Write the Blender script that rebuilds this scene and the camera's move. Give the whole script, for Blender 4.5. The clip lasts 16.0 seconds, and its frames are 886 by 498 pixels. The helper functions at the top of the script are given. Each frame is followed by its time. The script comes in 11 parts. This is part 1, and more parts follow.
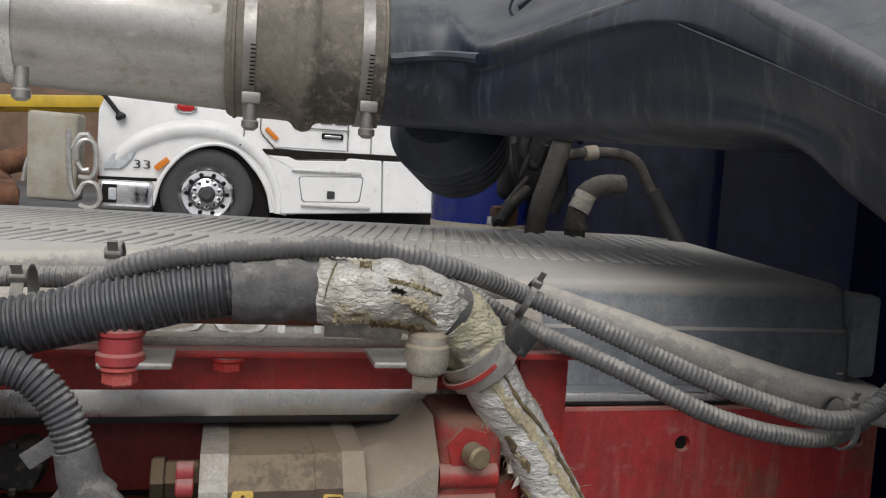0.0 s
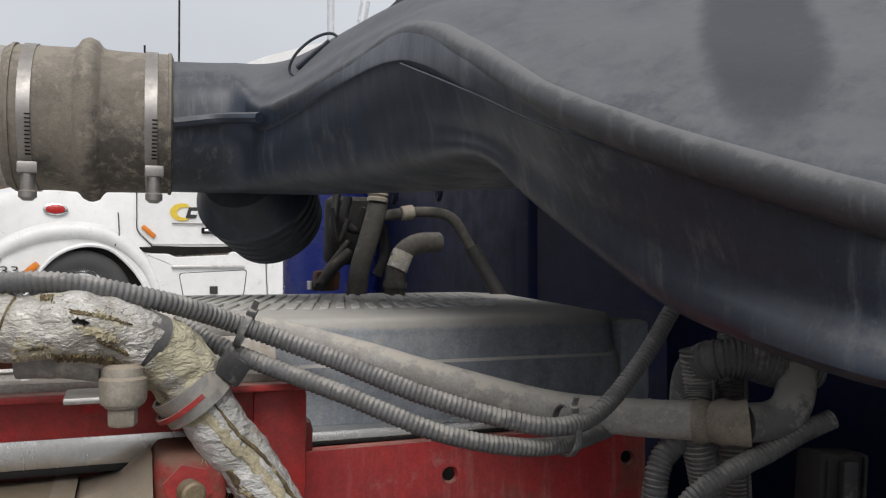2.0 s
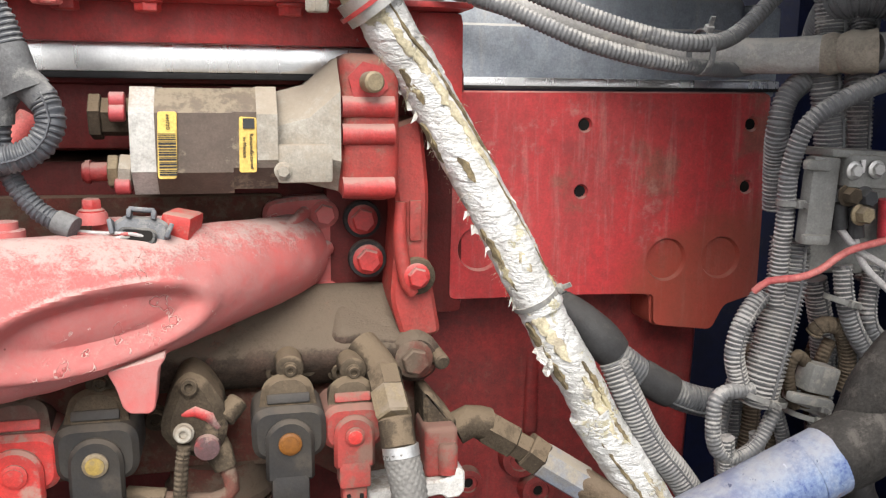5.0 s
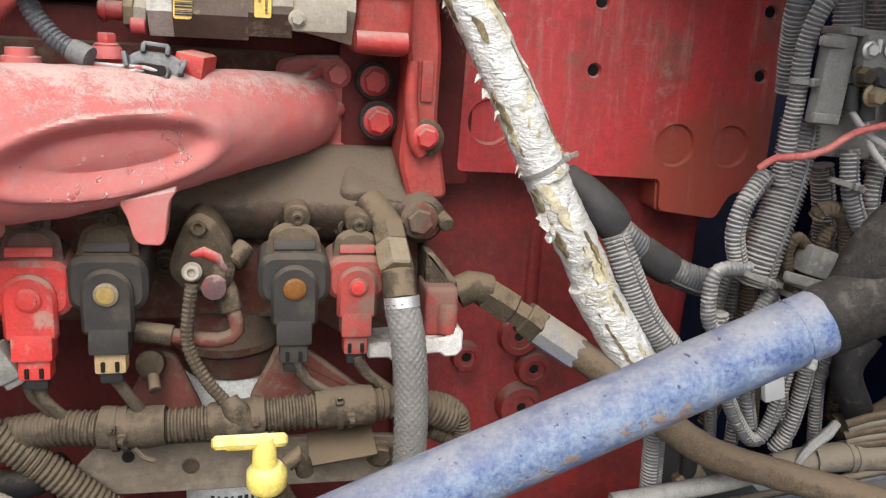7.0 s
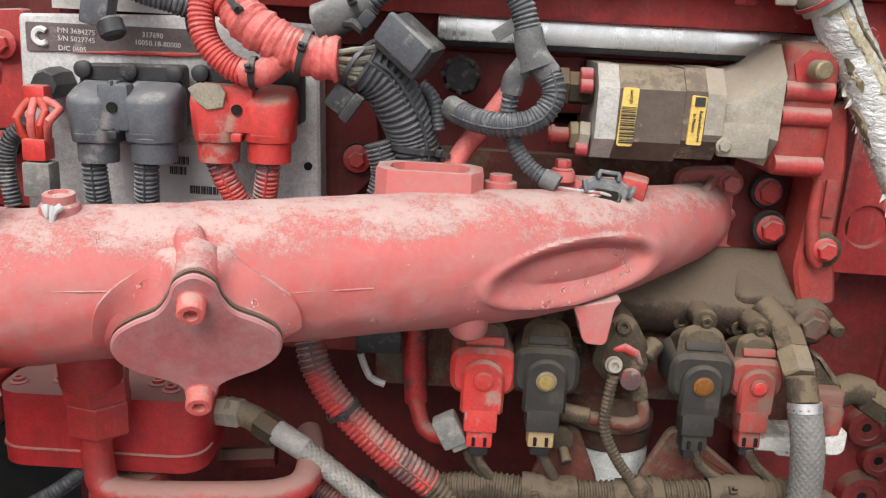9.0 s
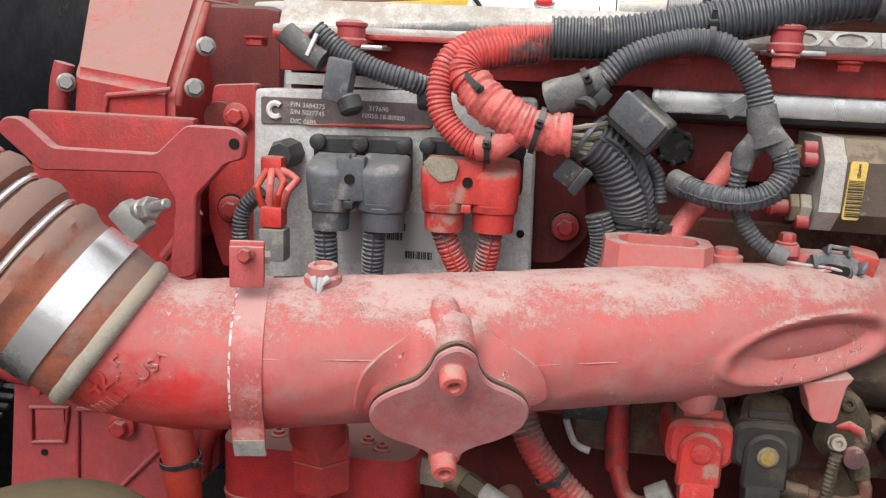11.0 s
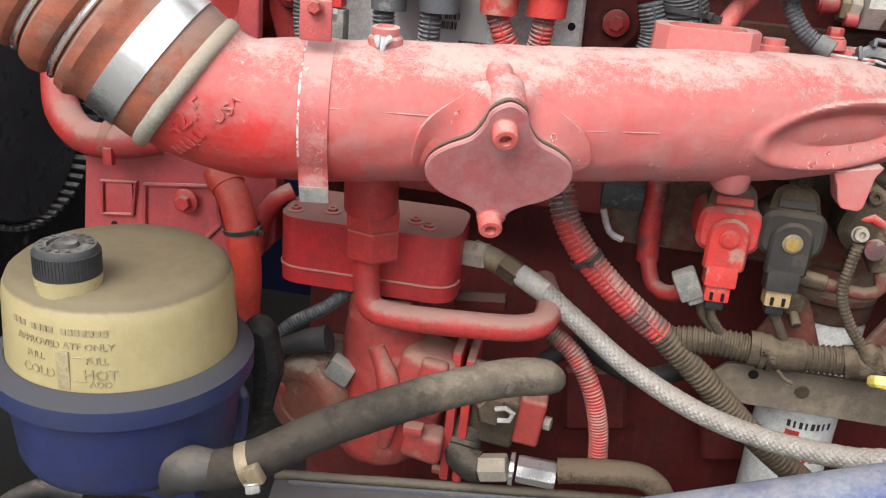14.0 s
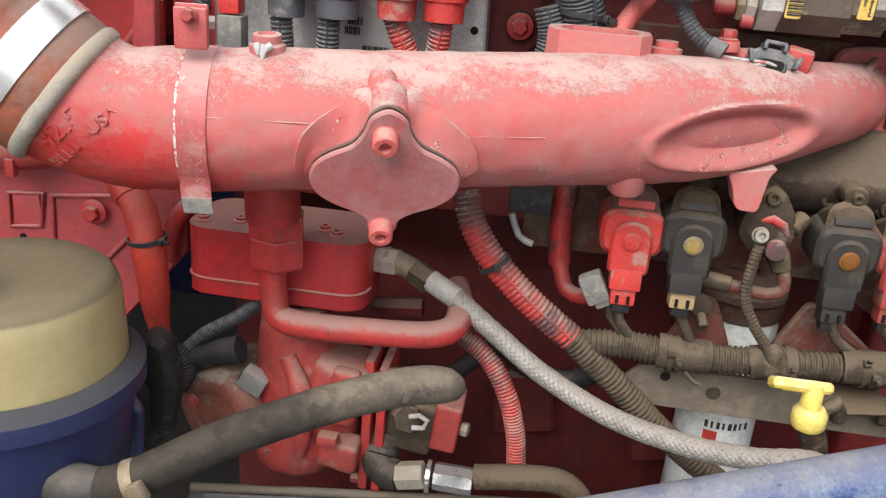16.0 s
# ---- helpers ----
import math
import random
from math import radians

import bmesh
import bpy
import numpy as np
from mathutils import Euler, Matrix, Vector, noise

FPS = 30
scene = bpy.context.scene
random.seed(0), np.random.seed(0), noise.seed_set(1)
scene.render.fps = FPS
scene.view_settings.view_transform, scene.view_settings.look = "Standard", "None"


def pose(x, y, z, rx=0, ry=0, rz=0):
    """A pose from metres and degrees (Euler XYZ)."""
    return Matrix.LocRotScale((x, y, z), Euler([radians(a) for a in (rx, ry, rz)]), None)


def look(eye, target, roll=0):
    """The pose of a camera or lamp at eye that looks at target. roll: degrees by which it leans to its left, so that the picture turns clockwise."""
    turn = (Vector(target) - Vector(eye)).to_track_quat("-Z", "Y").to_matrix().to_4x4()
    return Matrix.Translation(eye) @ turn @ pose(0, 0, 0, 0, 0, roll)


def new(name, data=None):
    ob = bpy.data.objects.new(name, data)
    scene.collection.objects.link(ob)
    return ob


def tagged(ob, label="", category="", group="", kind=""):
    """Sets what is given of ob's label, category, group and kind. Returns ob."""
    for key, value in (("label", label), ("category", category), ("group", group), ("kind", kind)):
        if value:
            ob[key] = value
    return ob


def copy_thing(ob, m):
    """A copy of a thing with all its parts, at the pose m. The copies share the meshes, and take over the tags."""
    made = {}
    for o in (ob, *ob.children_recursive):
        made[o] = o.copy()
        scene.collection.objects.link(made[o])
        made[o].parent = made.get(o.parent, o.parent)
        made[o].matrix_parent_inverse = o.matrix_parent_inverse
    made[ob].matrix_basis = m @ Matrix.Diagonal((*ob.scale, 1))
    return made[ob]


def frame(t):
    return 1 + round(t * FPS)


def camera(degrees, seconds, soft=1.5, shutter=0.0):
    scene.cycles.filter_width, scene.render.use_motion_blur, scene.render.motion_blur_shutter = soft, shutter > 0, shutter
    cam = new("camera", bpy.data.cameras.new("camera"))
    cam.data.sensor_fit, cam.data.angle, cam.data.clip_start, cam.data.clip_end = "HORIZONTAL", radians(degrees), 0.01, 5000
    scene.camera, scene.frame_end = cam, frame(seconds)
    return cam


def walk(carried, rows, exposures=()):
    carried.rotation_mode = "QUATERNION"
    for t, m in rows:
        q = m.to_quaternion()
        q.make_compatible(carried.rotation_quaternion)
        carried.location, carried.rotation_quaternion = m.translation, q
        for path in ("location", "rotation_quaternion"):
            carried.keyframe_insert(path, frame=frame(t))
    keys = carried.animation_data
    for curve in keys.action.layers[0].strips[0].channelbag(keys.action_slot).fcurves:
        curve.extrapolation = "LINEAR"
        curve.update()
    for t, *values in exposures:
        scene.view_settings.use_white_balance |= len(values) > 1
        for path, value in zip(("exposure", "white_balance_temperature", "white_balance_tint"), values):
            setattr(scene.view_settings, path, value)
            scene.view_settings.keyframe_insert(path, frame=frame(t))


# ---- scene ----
cam = camera(55.2, 16.0, 1.25)
PATH = [
    (0, (0.019, -0.013, 1.534), (0.511, 1.917, 1.359), 3.6),
    (0.5, (0.058, -0.022, 1.522), (0.651, 1.887, 1.441), 3.0),
    (1, (0.108, -0.034, 1.512), (0.719, 1.87, 1.463), 1.9),
    (1.5, (0.152, -0.053, 1.507), (0.849, 1.822, 1.516), 0.4),
    (2, (0.162, -0.068, 1.489), (0.872, 1.801, 1.529), -0.0),
    (2.5, (0.145, -0.095, 1.449), (0.833, 1.783, 1.475), -0.7),
    (3, (0.121, -0.122, 1.403), (0.757, 1.774, 1.413), -1.3),
    (3.5, (0.107, -0.136, 1.375), (0.631, 1.792, 1.274), -1.2),
    (4, (0.096, -0.145, 1.352), (0.603, 1.777, 1.137), -0.1),
    (4.5, (0.095, -0.153, 1.331), (0.583, 1.773, 1.102), 0.3),
    (5, (0.094, -0.158, 1.308), (0.56, 1.753, 0.946), 0.6),
    (5.2, (0.097, -0.16, 1.297), (0.557, 1.743, 0.888), 1.1),
    (7.3, (0.094, -0.187, 1.245), (0.527, 1.692, 0.714), 3.6),
    (7.5, (0.093, -0.189, 1.253), (0.52, 1.69, 0.718), 3.7),
    (8, (0.057, -0.2, 1.266), (0.452, 1.693, 0.755), 4.1),
    (8.5, (-0.023, -0.213, 1.294), (0.154, 1.713, 0.786), 3.4),
    (9, (-0.132, -0.238, 1.341), (-0.151, 1.695, 0.828), 3.1),
    (9.5, (-0.203, -0.259, 1.356), (-0.382, 1.681, 0.905), 2.8),
    (10, (-0.239, -0.259, 1.363), (-0.465, 1.675, 0.908), 2.5),
    (10.2, (-0.246, -0.259, 1.374), (-0.477, 1.673, 0.912), 2.5),
    (12.3, (-0.266, -0.268, 1.348), (-0.521, 1.684, 0.992), 3.0),
    (12.5, (-0.263, -0.275, 1.35), (-0.532, 1.653, 0.893), 3.1),
    (13, (-0.263, -0.312, 1.319), (-0.538, 1.573, 0.708), 4.5),
    (13.5, (-0.265, -0.327, 1.306), (-0.571, 1.548, 0.683), 4.6),
    (14, (-0.264, -0.335, 1.29), (-0.543, 1.506, 0.562), 4.9),
    (14.5, (-0.258, -0.333, 1.289), (-0.521, 1.498, 0.528), 4.9),
    (15, (-0.251, -0.323, 1.292), (-0.505, 1.514, 0.544), 4.9),
    (15.5, (-0.234, -0.317, 1.292), (-0.48, 1.527, 0.558), 4.8),
    (16, (-0.188, -0.312, 1.299), (-0.413, 1.54, 0.577), 4.5),
]
EXPOSURES = [(0, 0.03), (1.5, 0.13), (3, 0.36), (3.5, 0.88), (4, 1.24), (5, 1.47), (7.5, 1.25), (9, 1.05), (10, 0.9), (12.5, 0.88), (13, 0.95), (14, 1.27), (15, 1.25), (16, 1.15)]
walk(cam, [(t, look(eye, target, roll)) for t, eye, target, roll in PATH], EXPOSURES)

# overcast daylight
world = bpy.data.worlds.new("overcast_sky")
scene.world = world
world.use_nodes = True
wn = world.node_tree
sky = wn.nodes.new("ShaderNodeTexSky")
sky.sky_type = "NISHITA"
sky.sun_disc = False
sky.sun_elevation, sky.sun_rotation = radians(47), radians(193)
sky.air_density, sky.dust_density = 1.0, 4.0
veil = wn.nodes.new("ShaderNodeMixRGB")
veil.inputs["Fac"].default_value = 0.8
veil.inputs["Color2"].default_value = (7.2, 7.3, 7.6, 1)
clouds = wn.nodes.new("ShaderNodeTexNoise")
clouds.inputs["Scale"].default_value = 2.2
clouds.inputs["Detail"].default_value = 5
cramp = wn.nodes.new("ShaderNodeMapRange")
cramp.inputs["To Min"].default_value, cramp.inputs["To Max"].default_value = 0.8, 1.15
cmul = wn.nodes.new("ShaderNodeVectorMath")
cmul.operation = "SCALE"
wn.links.new(clouds.outputs["Fac"], cramp.inputs["Value"])
wn.links.new(sky.outputs[0], veil.inputs["Color1"])
wn.links.new(veil.outputs[0], cmul.inputs[0])
wn.links.new(cramp.outputs[0], cmul.inputs["Scale"])
# an overcast sky is brighter towards the zenith
wcoord = wn.nodes.new("ShaderNodeTexCoord")
wsep = wn.nodes.new("ShaderNodeSeparateXYZ")
wrange = wn.nodes.new("ShaderNodeMapRange")
wrange.inputs["To Min"].default_value, wrange.inputs["To Max"].default_value = 1.0, 1.45
wmul = wn.nodes.new("ShaderNodeVectorMath")
wmul.operation = "SCALE"
wn.links.new(wcoord.outputs["Generated"], wsep.inputs[0])
wn.links.new(wsep.outputs["Z"], wrange.inputs["Value"])
wn.links.new(cmul.outputs[0], wmul.inputs[0])
wn.links.new(wrange.outputs[0], wmul.inputs["Scale"])
wn.links.new(wmul.outputs[0], wn.nodes["Background"].inputs["Color"])
wn.nodes["Background"].inputs["Strength"].default_value = 0.085
sun_data = bpy.data.lights.new("sun", "SUN")
sun_data.energy, sun_data.angle, sun_data.color = 1.5, radians(35), (1.0, 0.97, 0.93)
sun = new("sun", sun_data)
sun.matrix_world = look((-2.0, -8.0, 9.5), (0, 0.5, 1))

# ---- materials ----


def noise_node(nt, scale, detail=5.0, rough=0.6, coord="Object", stretch=None):
    tc = nt.nodes.new("ShaderNodeTexCoord")
    n = nt.nodes.new("ShaderNodeTexNoise")
    n.inputs["Scale"].default_value = scale
    n.inputs["Detail"].default_value = detail
    n.inputs["Roughness"].default_value = rough
    src_out = tc.outputs[coord]
    if stretch:
        mp = nt.nodes.new("ShaderNodeMapping")
        mp.inputs["Scale"].default_value = stretch
        nt.links.new(src_out, mp.inputs["Vector"])
        src_out = mp.outputs[0]
    nt.links.new(src_out, n.inputs["Vector"])
    return n.outputs["Fac"]


def maths(nt, op, a, b):
    n = nt.nodes.new("ShaderNodeMath")
    n.operation = op
    for i, v in enumerate((a, b)):
        if v is None:
            continue
        if isinstance(v, (int, float)):
            n.inputs[i].default_value = v
        else:
            nt.links.new(v, n.inputs[i])
    return n.outputs[0]


def remap(nt, v, lo, hi, a=0.0, b=1.0):
    n = nt.nodes.new("ShaderNodeMapRange")
    n.interpolation_type = "SMOOTHSTEP"
    for k, w in zip(("From Min", "From Max", "To Min", "To Max"), (lo, hi, a, b)):
        n.inputs[k].default_value = w
    nt.links.new(v, n.inputs["Value"])
    return n.outputs[0]


def mix(nt, fac, a, b):
    n = nt.nodes.new("ShaderNodeMixRGB")
    for i, v in zip((0, 1, 2), (fac, a, b)):
        if isinstance(v, tuple):
            n.inputs[i].default_value = (*v, 1)
        elif isinstance(v, (int, float)):
            n.inputs[i].default_value = v
        else:
            nt.links.new(v, n.inputs[i])
    return n.outputs[0]


def surface(name, base, base2=None, rough=0.6, metal=0.0, scale=18.0, dust=0.0, dust_colour=(0.36, 0.30, 0.24), settle=0.0,
            chips=0.0, chip_colour=(0.5, 0.49, 0.46), chip_scale=45.0, bump=0.15, bump_scale=220.0, streak=None, rough2=None, specular=0.5, dust_scale=9.0, blotch=None, blotch_amount=0.5,
            grit=0.15, flecks=0.0, runs=0.0, even=1.0, stain=0.4, flake=0.0, flake_colour=(0.6, 0.44, 0.38), wipe=None):
    """Paint, plastic or metal with tone variation, dust that lies on upper faces, chips down to another colour, specks, runs and fine relief."""
    m = bpy.data.materials.new(name)
    m.use_nodes = True
    nt = m.node_tree
    b = nt.nodes["Principled BSDF"]
    big = noise_node(nt, scale, 6, 0.65, stretch=streak)
    fine = noise_node(nt, bump_scale, 4, 0.65)
    base2 = base2 or tuple(c * 0.72 for c in base)
    col = mix(nt, remap(nt, big, 0.35, 0.65), base, base2)
    rg = remap(nt, big, 0.3, 0.7, rough - 0.08, min(1.0, rough + 0.1))
    if blotch:
        bl = noise_node(nt, scale * 0.35, 6, 0.68)
        col = mix(nt, remap(nt, bl, 0.62 - 0.2 * blotch_amount, 0.68 - 0.14 * blotch_amount, 0, 0.9), col, blotch)
    if chips:
        cn = noise_node(nt, chip_scale, 7, 0.72)
        cm = remap(nt, cn, 0.74 - 0.14 * chips, 0.752 - 0.14 * chips)
        col = mix(nt, cm, col, chip_colour)
    if runs:
        rn = noise_node(nt, 1.0, 6, 0.7, stretch=(70, 70, 7))
        col = mix(nt, remap(nt, rn, 0.5, 0.72, 0, runs), col, dust_colour)
    if grit:
        gn = noise_node(nt, 420, 3, 0.7)
        gn2 = noise_node(nt, 95, 5, 0.72)
        tone = maths(nt, "ADD", remap(nt, gn, 0.3, 0.7, 1 - grit, 1 + grit), remap(nt, gn2, 0.28, 0.72, -grit, grit))
        sc = nt.nodes.new("ShaderNodeVectorMath")
        sc.operation = "SCALE"
        nt.links.new(col, sc.inputs[0])
        nt.links.new(tone, sc.inputs["Scale"])
        col = sc.outputs[0]
    if stain and (dust or settle):
        sn = noise_node(nt, 24, 10, 0.72)
        dark = tuple(c * 0.35 + 0.015 for c in base)
        col = mix(nt, remap(nt, sn, 0.56, 0.66, 0, stain), col, dark)
        sn2 = noise_node(nt, 130, 4, 0.7)
        col = mix(nt, remap(nt, sn2, 0.66, 0.69, 0, stain), col, dark)
    if dust or settle:
        geo = nt.nodes.new("ShaderNodeNewGeometry")
        sep = nt.nodes.new("ShaderNodeSeparateXYZ")
        nt.links.new(geo.outputs["Normal"], sep.inputs[0])
        up = remap(nt, sep.outputs["Z"], 0.05, 0.9, 0, settle)
        dn = noise_node(nt, dust_scale, 10, 0.75)
        dn2 = noise_node(nt, 55, 12, 0.74)
        cover = maths(nt, "ADD", up, dust)
        speck = maths(nt, "ADD", remap(nt, dn, 0.28, 0.72, 0.5 - 0.5 * even, 0.5 + 0.5 * even), remap(nt, dn2, 0.28, 0.72, 0.5 - 0.5 * even, 0.5 + 0.5 * even))
        lie = remap(nt, maths(nt, "ADD", maths(nt, "MULTIPLY", speck, 0.5), cover), 0.66, 1.02, 0.0, 0.8)
        film = maths(nt, "MULTIPLY", cover, maths(nt, "ADD", maths(nt, "MULTIPLY", speck, 0.4), 0.5))
        amount = maths(nt, "MINIMUM", maths(nt, "MAXIMUM", lie, film), 0.93)
        fl = remap(nt, noise_node(nt, 210, 4, 0.7), 0.67, 0.71, 0, min(0.85, flecks + 0.9 * (dust + settle * 0.5)))
        amount = maths(nt, "MAXIMUM", amount, fl)
        col = mix(nt, amount, col, dust_colour)
        rgm = nt.nodes.new("ShaderNodeMix")
        nt.links.new(amount, rgm.inputs[0])
        nt.links.new(rg, rgm.inputs[2])
        rgm.inputs[3].default_value = 0.95
        rg = rgm.outputs[0]
        if metal:
            nt.links.new(maths(nt, "MULTIPLY", maths(nt, "SUBTRACT", 1.0, amount), metal), b.inputs["Metallic"])
    if metal and not (dust or settle):
        b.inputs["Metallic"].default_value = metal
    if wipe:
        at, along, across, tint = wipe
        pos = nt.nodes.new("ShaderNodeNewGeometry").outputs["Position"]
        sub = nt.nodes.new("ShaderNodeVectorMath")
        sub.operation = "SUBTRACT"
        nt.links.new(pos, sub.inputs[0])
        sub.inputs[1].default_value = at
        total = None
        for axis in (along, across):
            dot = nt.nodes.new("ShaderNodeVectorMath")
            dot.operation = "DOT_PRODUCT"
            nt.links.new(sub.outputs[0], dot.inputs[0])
            dot.inputs[1].default_value = axis
            sq = maths(nt, "POWER", maths(nt, "ABSOLUTE", dot.outputs["Value"], None), 2.0)
            total = sq if total is None else maths(nt, "ADD", total, sq)
        total = maths(nt, "ADD", total, remap(nt, noise_node(nt, 45, 6, 0.7), 0.3, 0.7, -0.12, 0.12))
        col = mix(nt, remap(nt, total, 0.6, 1.3, 0.7, 0.0), col, tint)
    if flake:
        fn = noise_node(nt, 55, 3, 0.55)
        away = maths(nt, "ABSOLUTE", maths(nt, "SUBTRACT", fn, 0.5), None)
        where = remap(nt, noise_node(nt, 13, 5, 0.7), 0.5, 0.6)
        edge = maths(nt, "MULTIPLY", remap(nt, away, 0.004, 0.010, flake, 0.0), where)
        # darker line beside each flake edge, its small shadow painted in
        shade = maths(nt, "MULTIPLY", remap(nt, maths(nt, "ABSOLUTE", maths(nt, "SUBTRACT", fn, 0.515), None), 0.004, 0.010, flake * 0.7, 0.0), where)
        col = mix(nt, shade, col, tuple(c * 0.5 for c in base))
        col = mix(nt, edge, col, flake_colour)
    nt.links.new(col, b.inputs["Base Color"])
    nt.links.new(rg, b.inputs["Roughness"])
    b.inputs["Specular IOR Level"].default_value = specular
    if bump:
        bp = nt.nodes.new("ShaderNodeBump")
        bp.inputs["Strength"].default_value = min(1.0, bump * 1.2)
        bp.inputs["Distance"].default_value = 0.002
        nt.links.new(maths(nt, "ADD", fine, maths(nt, "MULTIPLY", big, 0.6)), bp.inputs["Height"])
        nt.links.new(bp.outputs[0], b.inputs["Normal"])
    return m


PINK_DUST = (0.40, 0.28, 0.235)
BROWN_DUST = (0.235, 0.19, 0.145)
M = {}


def cast_paint(name, red, deep, film, film_colour, settled, settled_colour, clean=None):
    """Faded red enamel on a casting: a dull film all over, gritty dust lying patchily on upper faces, lifted flakes and bare specks."""
    m = bpy.data.materials.new(name)
    m.use_nodes = True
    nt = m.node_tree
    b = nt.nodes["Principled BSDF"]
    big = noise_node(nt, 7, 6, 0.6)
    mid = noise_node(nt, 34, 8, 0.7)
    fine = noise_node(nt, 150, 6, 0.7)
    grain = noise_node(nt, 480, 3, 0.6)
    col = mix(nt, remap(nt, mid, 0.35, 0.68), red, deep)
    haze = maths(nt, "ADD", remap(nt, big, 0.3, 0.7, film - 0.10, film + 0.12), remap(nt, mid, 0.3, 0.7, -0.10, 0.10))
    haze = maths(nt, "ADD", haze, remap(nt, fine, 0.3, 0.7, -0.06, 0.06))
    if clean:
        at, along, across, amount = clean
        pos = nt.nodes.new("ShaderNodeNewGeometry").outputs["Position"]
        sub = nt.nodes.new("ShaderNodeVectorMath")
        sub.operation = "SUBTRACT"
        nt.links.new(pos, sub.inputs[0])
        sub.inputs[1].default_value = at
        total = None
        for axis in (along, across):
            dot = nt.nodes.new("ShaderNodeVectorMath")
            dot.operation = "DOT_PRODUCT"
            nt.links.new(sub.outputs[0], dot.inputs[0])
            dot.inputs[1].default_value = axis
            sq = maths(nt, "POWER", maths(nt, "ABSOLUTE", dot.outputs["Value"], None), 2.0)
            total = sq if total is None else maths(nt, "ADD", total, sq)
        total = maths(nt, "ADD", total, remap(nt, mid, 0.3, 0.7, -0.35, 0.35))
        haze = maths(nt, "SUBTRACT", haze, remap(nt, total, 0.3, 1.7, amount, 0.0))
    haze = maths(nt, "MAXIMUM", haze, 0.02)
    col = mix(nt, haze, col, film_colour)
    geo = nt.nodes.new("ShaderNodeNewGeometry")
    sep = nt.nodes.new("ShaderNodeSeparateXYZ")
    nt.links.new(geo.outputs["Normal"], sep.inputs[0])
    up = remap(nt, sep.outputs["Z"], 0.1, 0.95)
    # gritty deposit: broken by patches that were rubbed off
    patch = remap(nt, noise_node(nt, 26, 6, 0.62, stretch=(0.6, 1, 1)), 0.40, 0.60)
    gritty = maths(nt, "ADD", maths(nt, "MULTIPLY", fine, 0.55), maths(nt, "MULTIPLY", grain, 0.45))
    reach = maths(nt, "ADD", maths(nt, "MULTIPLY", up, settled), maths(nt, "MULTIPLY", patch, 0.16))
    lie = remap(nt, maths(nt, "ADD", gritty, reach), 0.74, 1.06, 0.0, 0.80)
    lie = maths(nt, "MULTIPLY", lie, remap(nt, up, 0.0, 0.25))
    col = mix(nt, lie, col, settled_colour)
    # lifted flakes: a pale rim, with its shade painted as a dark lower edge
    fn = noise_node(nt, 62, 3, 0.5)
    where = remap(nt, noise_node(nt, 10, 5, 0.7), 0.55, 0.63)
    rim = maths(nt, "MULTIPLY", remap(nt, maths(nt, "ABSOLUTE", maths(nt, "SUBTRACT", fn, 0.60), None), 0.004, 0.012, 0.8, 0.0), where)
    low = maths(nt, "MULTIPLY", remap(nt, maths(nt, "ABSOLUTE", maths(nt, "SUBTRACT", fn, 0.618), None), 0.003, 0.010, 0.7, 0.0), where)
    col = mix(nt, low, col, tuple(c * 0.45 for c in deep))
    col = mix(nt, rim, col, (0.60, 0.45, 0.40))
    chip = remap(nt, noise_node(nt, 105, 5, 0.7), 0.695, 0.71, 0, 0.85)
    col = mix(nt, chip, col, (0.60, 0.50, 0.45))
    pit = remap(nt, noise_node(nt, 78, 4, 0.7), 0.715, 0.73, 0, 0.7)
    col = mix(nt, pit, col, (0.10, 0.02, 0.018))
    nt.links.new(col, b.inputs["Base Color"])
    rg = remap(nt, maths(nt, "ADD", haze, lie), 0.0, 0.8, 0.42, 0.92)
    nt.links.new(rg, b.inputs["Roughness"])
    b.inputs["Specular IOR Level"].default_value = 0.5
    bp = nt.nodes.new("ShaderNodeBump")
    bp.inputs["Strength"].default_value = 0.85
    bp.inputs["Distance"].default_value = 0.0018
    hgt = maths(nt, "ADD", maths(nt, "MULTIPLY", lie, 0.6), maths(nt, "MULTIPLY", fine, 0.5))
    hgt = maths(nt, "ADD", hgt, maths(nt, "ADD", maths(nt, "MULTIPLY", rim, 0.9), maths(nt, "MULTIPLY", mid, 0.5)))
    nt.links.new(hgt, bp.inputs["Height"])
    nt.links.new(bp.outputs[0], b.inputs["Normal"])
    return m


M["red_cast"] = cast_paint("red_cast_paint", (0.50, 0.026, 0.024), (0.40, 0.020, 0.020), 0.50, (0.43, 0.232, 0.212), 0.40, (0.455, 0.36, 0.32), clean=((-0.57, 0.35, 1.075), (9.0, 0, 0), (0, 0, 20.0), 0.36))
M["red"] = surface("red_engine_paint", (0.43, 0.016, 0.016), (0.30, 0.013, 0.014), 0.42, dust=0.10, settle=0.48, dust_colour=(0.34, 0.225, 0.19), chips=0.22, bump=0.35, runs=0.12, even=0.55)
# grimy engine red, base also darkened to paint the shade of recessed parts
M["red_dark"] = surface("red_paint_grimy_shaded", (0.1304, 0.01044, 0.01109), (0.08479, 0.009132, 0.009132), 0.6, dust=0.10, settle=0.5, dust_colour=(0.15, 0.1044, 0.08479), bump=0.3, even=0.5, grit=0.12, runs=0.12, specular=0.25)
